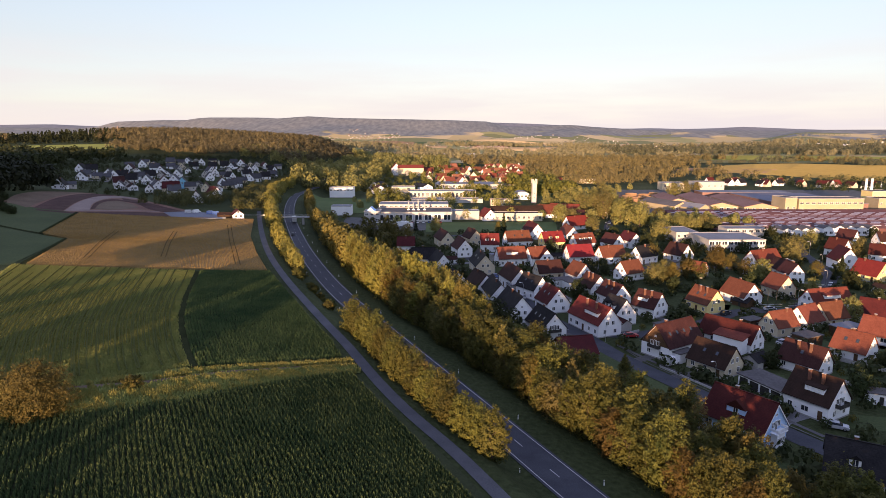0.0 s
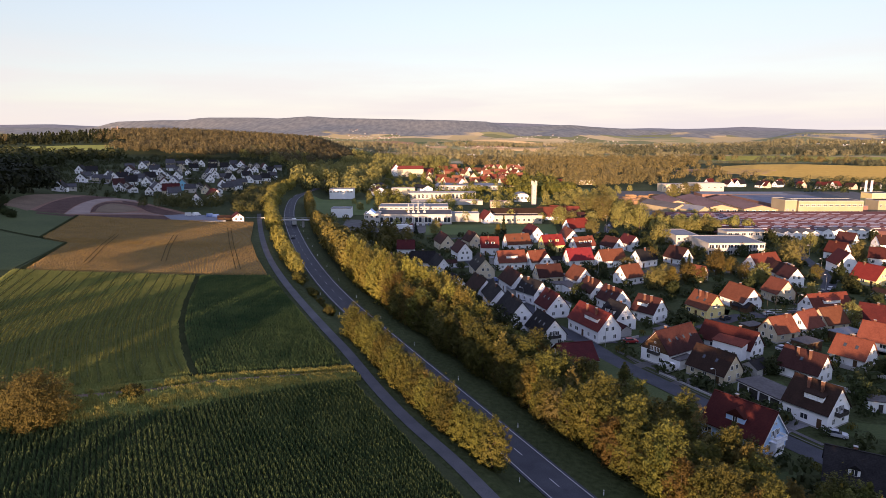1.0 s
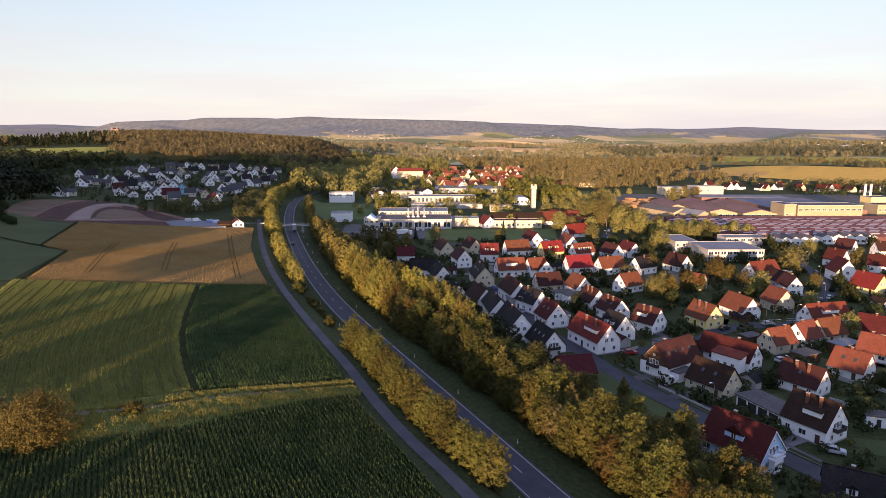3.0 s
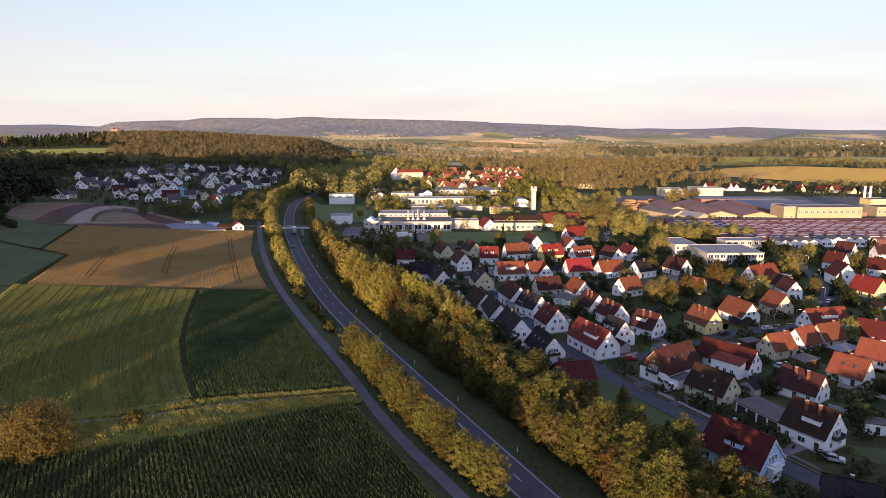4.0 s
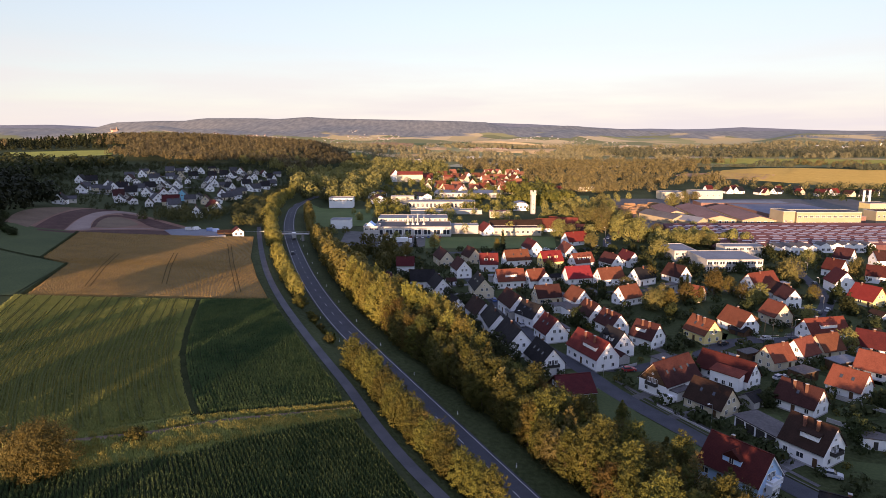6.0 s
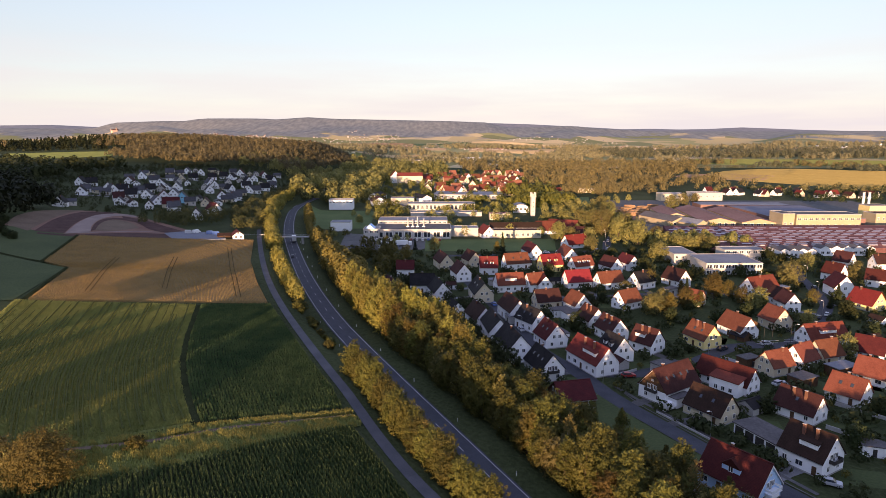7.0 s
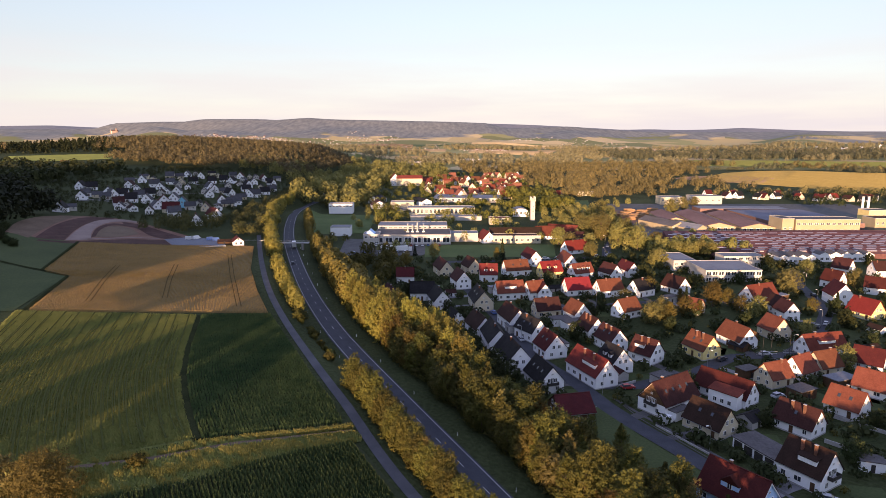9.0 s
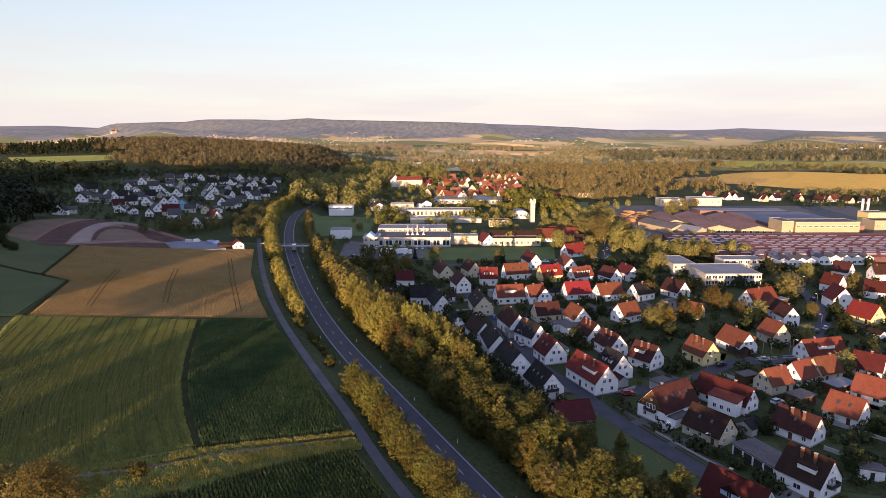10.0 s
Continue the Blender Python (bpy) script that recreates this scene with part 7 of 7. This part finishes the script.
MID_MEADOW = [(-200, 1540), (-20, 1760), (-15, 2070), (-225, 1790)]
FAR_STRAW = [(110, 2180), (390, 2030), (450, 2340), (130, 2500)]
FAR_STRAW_2 = [(-165, 2260), (45, 2260), (55, 2500), (-175, 2500)]
woods("plain_wood", scatter(rw, 2100, 60, 900, 640, 1500, woodland, (0.55, 1.3)), rw, M["leaf_gold"], "belts of green trees over the plain", "broad", 60, 1.4, 14, 5.6)
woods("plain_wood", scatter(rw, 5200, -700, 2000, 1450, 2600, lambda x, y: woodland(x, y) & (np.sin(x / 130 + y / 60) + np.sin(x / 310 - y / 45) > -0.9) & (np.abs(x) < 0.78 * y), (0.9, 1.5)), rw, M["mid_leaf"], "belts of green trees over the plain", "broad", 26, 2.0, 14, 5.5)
woods("dark_belt", scatter(rw, 1500, 520, 2100, 1760, 2150, lambda x, y: (np.abs(x) < 0.78 * y), (0.9, 1.5)), rw, M["belt_leaf"], "dark belt of trees beyond the fields", "broad", 28, 1.8, 17, 4.6)
woods("ridge_wood", scatter(rw, 2600, -2400, 2600, 2550, 3000, lambda x, y: (np.abs(x) < 0.75 * y) & (np.sin(x / 190 + y / 130) + np.sin(x / 80 - y / 90) > 0.3), (0.6, 1.0)), rw, M["far_leaf"], "haze-paled far woods on the lower slopes", "broad", 14, 1.8, 11, 6)
woods("town_trees", scatter(rw, 120, -125, -28, 440, 720, lambda x, y: ~inside([(-96, 486), (-50, 486), (-52, 605), (-124, 615)])(x, y) & (x > np.interp(y, ROAD_Y, ROAD_X) + 16) & ~((x > -104) & (x < -78) & (y > 560) & (y < 650)) & ~((x > -60) & (y < 500)) & ~((x > -82) & (y > 465) & (y < 500)), (0.4, 0.9)), rw, M["leaf"], "rounded green trees between town halls", "broad", 95, 1.05, 11, 4.4)
# trees behind the estate and round the works
woods("copse", scatter(rw, 52, 100, 165, 405, 620, lambda x, y: (x < 150 + 0.02 * (y - 395)), (0.6, 1.05)), rw, M["leaf_lime"], "tall golden-green copse beside the works", "broad", 220, 0.8, 14, 4.0)
woods("copse", scatter(rw, 90, 30, 140, 620, 760, lambda x, y: x > 85, (0.8, 1.3)), rw, M["leaf"], "rounded green trees behind the tower", "broad", 120, 1.3, 14, 6)


woods("town_trees", scatter(rw, 240, -75, 215, 400, 1000, lambda x, y: ~((x > -10) & (x < 88) & (y < 446)) & ~inside([(92, 605), (165, 600), (190, 740), (110, 745)])(x, y) & ~inside([(165, 540), (240, 535), (245, 645), (172, 645)])(x, y), (0.45, 0.85)), rw, M["leaf_lime"], "golden-green trees among the works and town", "broad", 150, 0.82, 11, 4.2)
woods("town_trees", scatter(rw, 240, -75, 140, 560, 1150, None, (0.5, 0.9)), rw, M["leaf"], "green trees among the town roofs", "broad", 110, 0.95, 11, 4.4)
woods("works_trees", scatter(rw, 60, 140, 205, 398, 422, None, (0.6, 0.95)), rw, M["leaf_lime"], "row of tall golden-green trees before the works", "broad", 260, 0.7, 12, 3.4)
woods("works_trees", scatter(rw, 170, 340, 640, 690, 830, lambda x, y: y > 780 - 0.25 * (x - 340), (0.45, 0.9)), rw, M["leaf_gold"], "olive trees round the houses beyond the works", "broad", 60, 1.1, 12, 5)
woods("works_trees", scatter(rw, 200, 400, 700, 660, 830, None, (0.35, 0.75)), rw, M["leaf_dark"], "dark trees round the houses beyond the works", "broad", 60, 1.2, 12, 5)
woods("field_trees", np.concatenate([scatter(rw, 70, 534, 680, 1322, 1345, None, (0.3, 0.6)), scatter(rw, 14, 672, 745, 1308, 1330, None, (0.9, 1.3)), scatter(rw, 60, 800, 1000, 1190, 1290, None, (0.6, 1.0)), scatter(rw, 8, 660, 700, 1520, 1540, None, (0.9, 1.2))]), rw, M["belt_leaf"], "scattered dark trees along the field edges", "broad", 60, 1.5, 14, 7)


woods("plain_wood", scatter(rw, 260, 120, 330, 620, 960, lambda x, y: (x < 0.37 * y) & (x > 0.2 * y) & (y > 745), (0.6, 1.2)), rw, M["leaf_gold"], "olive trees behind the sports ground", "broad", 110, 0.95, 13, 5.6)


def far_houses(name, places, rng, wall, roof, label):
    """Villages too far to pick apart: small gabled bodies in one mesh."""
    v, f, idx = [], [], []
    for x, y, s in places:
        z, a = float(terrain(x, y)), rng.uniform(0, 3.14)
        L, W, e, r = 7 * s, 5 * s, 5 * s, 9 * s
        q = [(-L, -W, -3), (L, -W, -3), (L, W, -3), (-L, W, -3), (-L, -W, e), (L, -W, e), (L, W, e), (-L, W, e), (-L, 0, r), (L, 0, r)]
        b = len(v)
        v += [(x + c[0] * math.cos(a) - c[1] * math.sin(a), y + c[0] * math.sin(a) + c[1] * math.cos(a), z + c[2]) for c in q]
        for face, m in (((0, 1, 5, 4), 0), ((1, 2, 6, 5), 0), ((2, 3, 7, 6), 0), ((3, 0, 4, 7), 0), ((4, 5, 9, 8), 1), ((6, 7, 8, 9), 1), ((5, 6, 9, 9), 0), ((7, 4, 8, 8), 0)):
            f.append([b + k for k in face])
            idx.append(m)
    me = bpy.data.meshes.new(name)
    me.from_pydata(v, [], [list(dict.fromkeys(q)) for q in f])
    me.materials.append(wall)
    me.materials.append(roof)
    me.polygons.foreach_set("material_index", idx)
    return tagged(new(name, me), label, "village", kind="stuff")


def bearing(px0, px1, y0, y1, n, s=(0.8, 1.3)):
    y = rw.uniform(y0, y1, n)
    px = rw.uniform(px0, px1, n)
    return np.stack([(px - 770) / 1120 * y, y, rw.uniform(*s, n)], 1)


for x0, x1, y0, y1, n_, roof_ in ((345, 400, 3000, 3120, 34, "brown"), (390, 480, 2950, 3110, 70, "vermilion"), (455, 565, 2760, 3020, 150, "vermilion"), (560, 625, 2950, 3150, 30, "orange"), (620, 718, 3150, 3480, 60, "orange"), (600, 780, 2450, 2750, 34, "brown"), (812, 905, 2350, 2700, 120, "vermilion"), (900, 1100, 2900, 3200, 40, "brown")):
    far_houses("far_village", bearing(x0, x1, y0, y1, n_, (0.3, 0.52)), rw, M["grey"], M[roof_], "sunlit far village on the slope")
far_houses("far_village", bearing(1000, 1330, 2450, 2900, 50, (0.35, 0.55)), rw, M["grey"], M["orange"], "far village in the plain")
far_houses("far_village", bearing(1440, 1568, 2000, 2500, 30, (0.5, 0.8)), rw, M["white"], M["brown"], "scattered far farmhouses")
far_houses("far_village", bearing(118, 215, 2500, 2800, 60, (0.8, 1.5)), rw, M["white"], M["brown"], "bright far buildings in the side valley")
castle = thing("castle", pose(-1600, 3260, float(terrain(-1600, 3260)) - 3) @ Matrix.Scale(0.46, 4), "far reddish castle on a wooded spur", "castle")
box_on(castle, "hall", "pale_earth", -32, 30, -8, 8, -20, 22)
part("roof", roof_slabs(bmesh.new(), 62, 16, 22, 32), M["brown"], castle)
box_on(castle, "tower", "pale_earth", 10, 22, -12, 0, -20, 48)
box_on(castle, "tower", "pale_earth", -52, -42, -9, 1, -20, 34)
box_on(castle, "wing", "cream", -42, -32, -8, 8, -20, 16)

house(-503, 878, 20, 9, 7, 5.5, "red", "cream", 1, group="hill farm", chimneys=0)

# ---- vehicles ----
PAINT = {n: mat(n + " car paint", c, tuple(min(1, v * 1.1) for v in c), rough=0.3, scale=2, fine=10, bump=0.0, spec=0.6) for n, c in
         dict(white=(0.72, 0.72, 0.72), silver=(0.42, 0.43, 0.45), blue=(0.06, 0.12, 0.32), black=(0.03, 0.03, 0.035), red=(0.35, 0.03, 0.03), yellow=(0.62, 0.45, 0.06)).items()}


def wheel_at(root, x, y, r=0.32):
    w = part("wheel", tube(bmesh.new(), [(x, y - 0.1, r), (x, y + 0.1, r)], [r, r], 12), M["rubber"], root)
    s = 1 if y > 0 else -1
    part("rim", tube(bmesh.new(), [(x, y + s * 0.1, r), (x, y + s * 0.115, r)], [r * 0.62, r * 0.55], 10), M["metal"], w)


def car(x, y, turn, paint, van=False, z=None, group="parked cars"):
    names = dict(white="white", silver="silver", blue="dark blue", black="black", red="red", yellow="yellow")
    root = thing("van" if van else "car", pose(x, y, float(terrain(x, y)) + 0.13 if z is None else z, 0, 0, turn), f"{names[paint]} {'delivery van' if van else 'hatchback car'} standing on the tarmac", "van" if van else "car", group)
    L, W, h = (5.0, 1.9, 2.2) if van else (4.2, 1.75, 1.45)
    low = [(-L / 2, 0.3), (L / 2, 0.3), (L / 2, 0.7), (L / 2 - 0.2, 0.9), (L * 0.2, 1.0), (-L / 2 + 0.1, 1.0 if not van else 1.1), (-L / 2, 0.8)]
    top = [(-L / 2 + 0.12, 1.0), (L * 0.22, 1.0), (L * 0.06, h), (-L / 2 + 0.55, h)] if not van else [(-L / 2 + 0.02, 1.0), (L * 0.34, 1.0), (L * 0.2, h), (-L / 2 + 0.1, h)]

    def side(profile, half, inset=0.0):
        bm = bmesh.new()
        a = [bm.verts.new((px, -half + (inset if pz > 1.05 else 0), pz)) for px, pz in profile]
        b = [bm.verts.new((px, half - (inset if pz > 1.05 else 0), pz)) for px, pz in profile]
        bm.faces.new(a)
        bm.faces.new(b[::-1])
        for i in range(len(a)):
            j = (i + 1) % len(a)
            bm.faces.new((a[i], a[j], b[j], b[i]))
        return bm
    part("body", side(low, W / 2), PAINT[paint], root)
    part("cabin", side(top, W / 2 - 0.06, 0.12), PAINT[paint] if van else M["glass"], root)
    if not van:
        part("roof_panel", box(bmesh.new(), -L / 2 + 0.55, L * 0.06, -W / 2 + 0.2, W / 2 - 0.2, h, h + 0.05), PAINT[paint], root)
    else:
        part("windscreen", box(bmesh.new(), -0.02, 0.02, -0.75, 0.75, -0.4, 0.4, pose(L * 0.275, 0, 1.55, 0, -30, 0)), M["glass"], root)
    for sy in (-1, 1):
        part("headlight", box(bmesh.new(), L / 2 - 0.08, L / 2 + 0.02, sy * 0.6 - 0.15, sy * 0.6 + 0.15, 0.6, 0.74), M["frame"], root)
        for sx in (-0.31, 0.31):
            wheel_at(root, L * sx, sy * (W / 2 - 0.08))
    return root


car(63.6, 161.4, 30, "white", van=True)
car(84.9, 123.6, -30, "silver")
for x, y, t_, c in ((156, 246, 50, "black"), (162, 250, 50, "silver"), (147, 234, 48, "blue"), (118, 214, 8, "silver"), (100, 209, 30, "black"), (33, 232, 100, "silver"), (26, 268, 100, "blue"), (17, 315, 102, "white"), (184, 296, 75, "black"), (92, 164, 30, "black"), (103, 178, 25, "silver"), (60, 185, 8, "red"),
                   (70, 388, 5, "white"), (78, 389, 5, "silver"), (112, 400, 60, "silver"), (114, 404, 60, "blue"), (104, 395, 10, "white"), (120, 430, 70, "silver")):
    car(x, y, t_, c)
for k in range(12):
    car(-40 + 4.0 * k, 437 - (k % 3) * 0.4, 90 + rt.uniform(-4, 4), rt.choice(("white", "silver", "black", "blue", "red")))
for k in range(7):
    car(-52 + 5.5 * k, 408 + 0.5 * k, 80 + rt.uniform(-6, 6), rt.choice(("white", "silver", "white", "blue")))
for x, y, c in ((-150, 386, "silver"), (-147, 390, "white"), (-138, 389, "blue"), (-134, 388, "blue")):
    car(x, y, rt.uniform(0, 60), c, van=True, group="site vehicles")


def lorry(x, y, turn, label, name="lorry"):
    root = thing(name, pose(x, y, float(terrain(x, y)) + 0.13, 0, 0, turn), label, "lorry")
    part("box_body", box(bmesh.new(), -5.5, 2.6, -1.25, 1.25, 1.0, 3.9), PAINT["white"], root, "white box body")
    part("cab", box(bmesh.new(), 3.0, 5.2, -1.2, 1.2, 0.6, 3.1), PAINT["white"], root)
    part("windscreen", box(bmesh.new(), 5.2, 5.23, -1.05, 1.05, 1.8, 2.8), M["glass"], root)
    part("chassis", box(bmesh.new(), -5.4, 5.0, -0.5, 0.5, 0.5, 0.98), M["dark"], root)
    for sx in (-4.4, -3.2, 4.0):
        for sy in (-1, 1):
            wheel_at(root, sx, sy * 1.05, 0.48)


lorry(*spot(405, 2.0), 104, "white box lorry on the main road")
car(*spot(352, -2.0), 106, "black", group="cars on the road")
lorry(-30, 416, 8, "white box lorry parked in the works yard")
lorry(-20, 415, 4, "white box lorry parked in the works yard")

# ---- bridge over the road ----
br = thing("footbridge", pose(-101, 397, 0, 0, 0, -2), "slim grey footbridge over the main road", "bridge")
box_on(br, "deck", "grey", -22, 22, -1.4, 1.4, 9.3, 9.9)
for sy in (-1.35, 1.35):
    bm = bmesh.new()
    box(bm, -22, 22, sy - 0.04, sy + 0.04, 10.9, 11.0)
    rl = part("railing", bm, M["metal"], br)
    for k in range(12):
        part("baluster", box(bmesh.new(), -22 + 4 * k - 0.04, -22 + 4 * k + 0.04, sy - 0.03, sy + 0.03, 9.9, 10.9), M["metal"], rl)
for sx in (-7, 18):
    box_on(br, "pier", "grey", sx - 0.6, sx + 0.6, -1.0, 1.0, 0, 9.3)

# ---- posts, lamps, poles ----
def post(x, y):
    root = thing("delineator_post", pose(x, y, float(terrain(x, y))), "white roadside delineator post with dark band", "post", "delineator posts")
    part("post", box(bmesh.new(), -0.07, 0.07, -0.06, 0.06, -0.2, 1.0), M["frame"], root)
    part("band", box(bmesh.new(), -0.075, 0.075, -0.065, 0.065, 0.7, 0.85), M["dark"], root)


for y in np.arange(76, 420, 25.0):
    post(*spot(y, 5.6))
    post(*spot(y + 4, -5.6))


def street_lamp(x, y, turn):
    root = thing("street_lamp", pose(x, y, float(terrain(x, y)), 0, 0, turn), "slim grey street lamp with a short arm", "street lamp", "street lamps")
    part("pole", tube(bmesh.new(), [(0, 0, -0.3), (0, 0, 6.0), (0.3, 0, 6.5), (1.0, 0, 6.7)], [0.09, 0.06, 0.05, 0.045], 8), M["metal"], root)
    part("lamp_head", box(bmesh.new(), 0.9, 1.6, -0.14, 0.14, 6.62, 6.78), M["frame"], root)


for x, y, t_ in ((68.8, 146.5, 200), (97.5, 164, 120), (51, 181, 250), (92, 202, 300), (130, 218, 300), (160, 250, 200), (178, 283, 200), (193, 318, 180), (33, 230, 180), (26, 268, 180), (16, 318, 180), (108, 392, 200), (121, 440, 200), (75, 283, 270)):
    street_lamp(x, y, t_)
for x, y in ((111.2, 203.6), (114.4, 204.2), (121.5, 205.5)):
    root = thing("mast", pose(x, y, 0), "tall thin dark mast with cross arms", "mast", "masts")
    part("pole", tube(bmesh.new(), [(0, 0, -0.3), (0, 0, 10.5)], [0.09, 0.05], 8), M["dark"], root)
    for zz in (4.2, 5.0):
        part("cross_arm", box(bmesh.new(), -2.2, 2.2, -0.05, 0.05, zz, zz + 0.1), M["metal"], root)

# ---- garages, sheds, walls ----
gr = thing("garage_row", pose(79.6, 142.8, 0, 0, 0, -70), "low row of four garages with dark doors and flat grey roof", "garage")
box_on(gr, "wall", "white", -6.6, 6.6, -2.0, 5.0, -0.5, 2.7)
box_on(gr, "roof", "darkflat", -6.9, 6.9, -2.5, 5.3, 2.703, 2.98)
for k in range(4):
    box_on(gr, "garage_door", "dark", -6.1 + 3.1 * k, -3.6 + 3.1 * k, -2.06, -1.98, 0.05, 2.25)
shed(67.8, 165.2, 33, 6.4, 3.6, 2.7, "darkflat", "white", True, "flat-roofed white garage beside the house")
ex = thing("extension", pose(91.5, 183.0, 0, 0, 0, -54), "white side extension with a shallow red roof", "building")
box_on(ex, "wall", "white", -5.5, 5.5, -6.8, -3.4, -0.5, 3.0)
bm = bmesh.new()
prism(bm, [(-7.1, 3.0), (-7.1, 3.25), (-3.0, 5.0), (-3.0, 4.7)], -5.8, 5.8)
part("roof", bm, M["vermilion"], ex)
for x, y, t_, L, W, h, f in ((59.5, 193.5, -70, 5, 4, 3.4, False), (154, 213, 15, 8, 6, 4.2, False), (86, 160.5, 30, 6, 5, 3.6, False), (120, 233, -75, 7, 6, 4.5, False), (112, 221, -60, 6, 5, 3.2, False), (31, 243, -76, 5, 4, 3.0, True), (57, 247, 15, 10, 6, 3.2, True), (52, 252, 15, 8, 5, 3.0, True), (103, 137, -20, 5, 4, 2.6, True), (127, 186, 20, 9, 5, 3.2, True), (110, 178, 25, 7, 5, 3.0, True), (141, 190, -50, 6, 4, 3.0, False), (102, 195, 22, 6, 4, 2.8, True),
                             (46, 222, -74, 7, 4, 3.0, True), (52, 209, -70, 5, 4, 3.0, False), (72, 190, 30, 6, 4, 2.8, True), (38, 262, -74, 5, 4, 3.2, False), (8, 300, 10, 5, 4, 3, False), (30, 306, 12, 6, 4, 3, True), (60, 308, 15, 6, 4, 3, False), (88, 308, 18, 6, 4, 3, True), (110, 286, 25, 6, 4, 3, True), (140, 272, 20, 6, 4, 3, False), (-2, 268, -72, 6, 5, 3.4, False), (10, 240, -80, 5, 4, 3.2, False), (14, 336, 0, 6, 4, 3, True), (52, 352, 10, 6, 4, 3, False), (82, 352, 20, 6, 4, 3, False), (163, 288, 20, 7, 4, 3, True), (176, 240, -70, 6, 4, 3, False), (198, 262, -60, 6, 4, 3, True)):
    shed(x, y, t_, L, W, h, rt.choice(("umber", "slate", "brown")) if not f else rt.choice(("flat", "darkflat")), rt.choice(("wood", "white", "grey")), f, "flat-roofed garage in a garden" if f else "small garden shed with a dark roof")
for line, h in (([(111, 164), (118.5, 154.5), (128, 143)], 1.0), ([(60, 160), (69, 141.5)], 0.5), ([(57, 186), (64, 190)], 0.9), ([(100, 150), (109, 138)], 1.1)):
    p_ = along(line, 12)
    w_ = thing("garden_wall", Matrix.Identity(4), "low pale rendered garden wall", "wall", "garden walls")
    for a, b in zip(p_, p_[1:]):
        d = b - a
        m = pose((a[0] + b[0]) / 2, (a[1] + b[1]) / 2, float(terrain(*a)), 0, 0, math.degrees(math.atan2(d[1], d[0])))
        part("wall_panel", box(bmesh.new(), -np.hypot(*d) / 2, np.hypot(*d) / 2 - 0.02, -0.12, 0.12, -0.4, h, m), M["grey"], w_)

# ---- gardens: shrubs and hedges between the houses ----
rg = np.random.default_rng(12)
STREETS = np.concatenate([along(l, 60) for l in ([(37, 208), (45.5, 188), (50, 172), (65.1, 138), (75.2, 118), (92, 88)], [(45.5, 188), (63, 187), (85, 197), (106, 213), (126, 214), (149, 234), (172, 266), (183, 295), (190, 318), (205, 350)], [(44, 190), (37, 210), (30, 248), (23.5, 281), (10, 346), (7, 381)], [(30, 248), (60, 275), (90, 285), (125, 290), (170, 272)])])


def free(x, y):
    ok = np.ones(len(x), bool)
    for hx, hy, r in SPOTS:
        ok &= np.hypot(x - hx, y - hy) > r * 0.95
    d = np.min(np.hypot(x[:, None] - STREETS[:, 0], y[:, None] - STREETS[:, 1]), 1)
    road = x - np.interp(y, ROAD_Y, ROAD_X)
    meadow = (x < 66) & (y < 176) & (y > 128) & (x < 64 - 0.42 * (y - 133))
    return ok & (d > 4.2) & (road > 26) & ~meadow


# paved drives from the streets to the houses, and mown plots beside them
rd = random.Random(33)
for hx, hy, r in [q for q in SPOTS if -10 < q[0] < 200 and 100 < q[1] < 330 and q[2] > 5.0]:
    d = np.hypot(STREETS[:, 0] - hx, STREETS[:, 1] - hy)
    sx, sy = STREETS[int(np.argmin(d))]
    if 6 < d.min() < 26:
        ribbon("drive", [(sx, sy), ((sx + hx) / 2 + rd.uniform(-1, 1), (sy + hy) / 2), (hx, hy)], rd.uniform(2.4, 4.2), M["paving" if rd.random() < 0.6 else "slab"], 0.04, "paved drive up to a house", step=4.0, category="drive")
    a = rd.uniform(0, 6.28)
    px_, py_, w, e = hx + math.cos(a) * (r + 4), hy + math.sin(a) * (r + 4), rd.uniform(4, 7), rd.uniform(3, 5)
    ca, sa = math.cos(a + 0.4), math.sin(a + 0.4)
    patch("garden_lawn", [(px_ - ca * w - sa * e, py_ - sa * w + ca * e), (px_ + ca * w - sa * e, py_ + sa * w + ca * e)], [(px_ - ca * w + sa * e, py_ - sa * w - ca * e), (px_ + ca * w + sa * e, py_ + sa * w - ca * e)], 6, 5, M["pasture"], 0.03, "mown garden lawn", category="lawn")


woods("garden_shrubs", scatter(rg, 1900, -30, 235, 95, 388, free, (0.24, 0.66)), rg, M["leaf_dark"], "dark shrubs and hedges filling the gardens", "broad", 42, 1.2, 6, 4.0)
woods("garden_shrubs", scatter(rg, 420, -30, 235, 95, 388, free, (0.2, 0.42)), rg, M["leaf"], "green shrubs in the gardens", "broad", 45, 1.2, 7, 3.8)
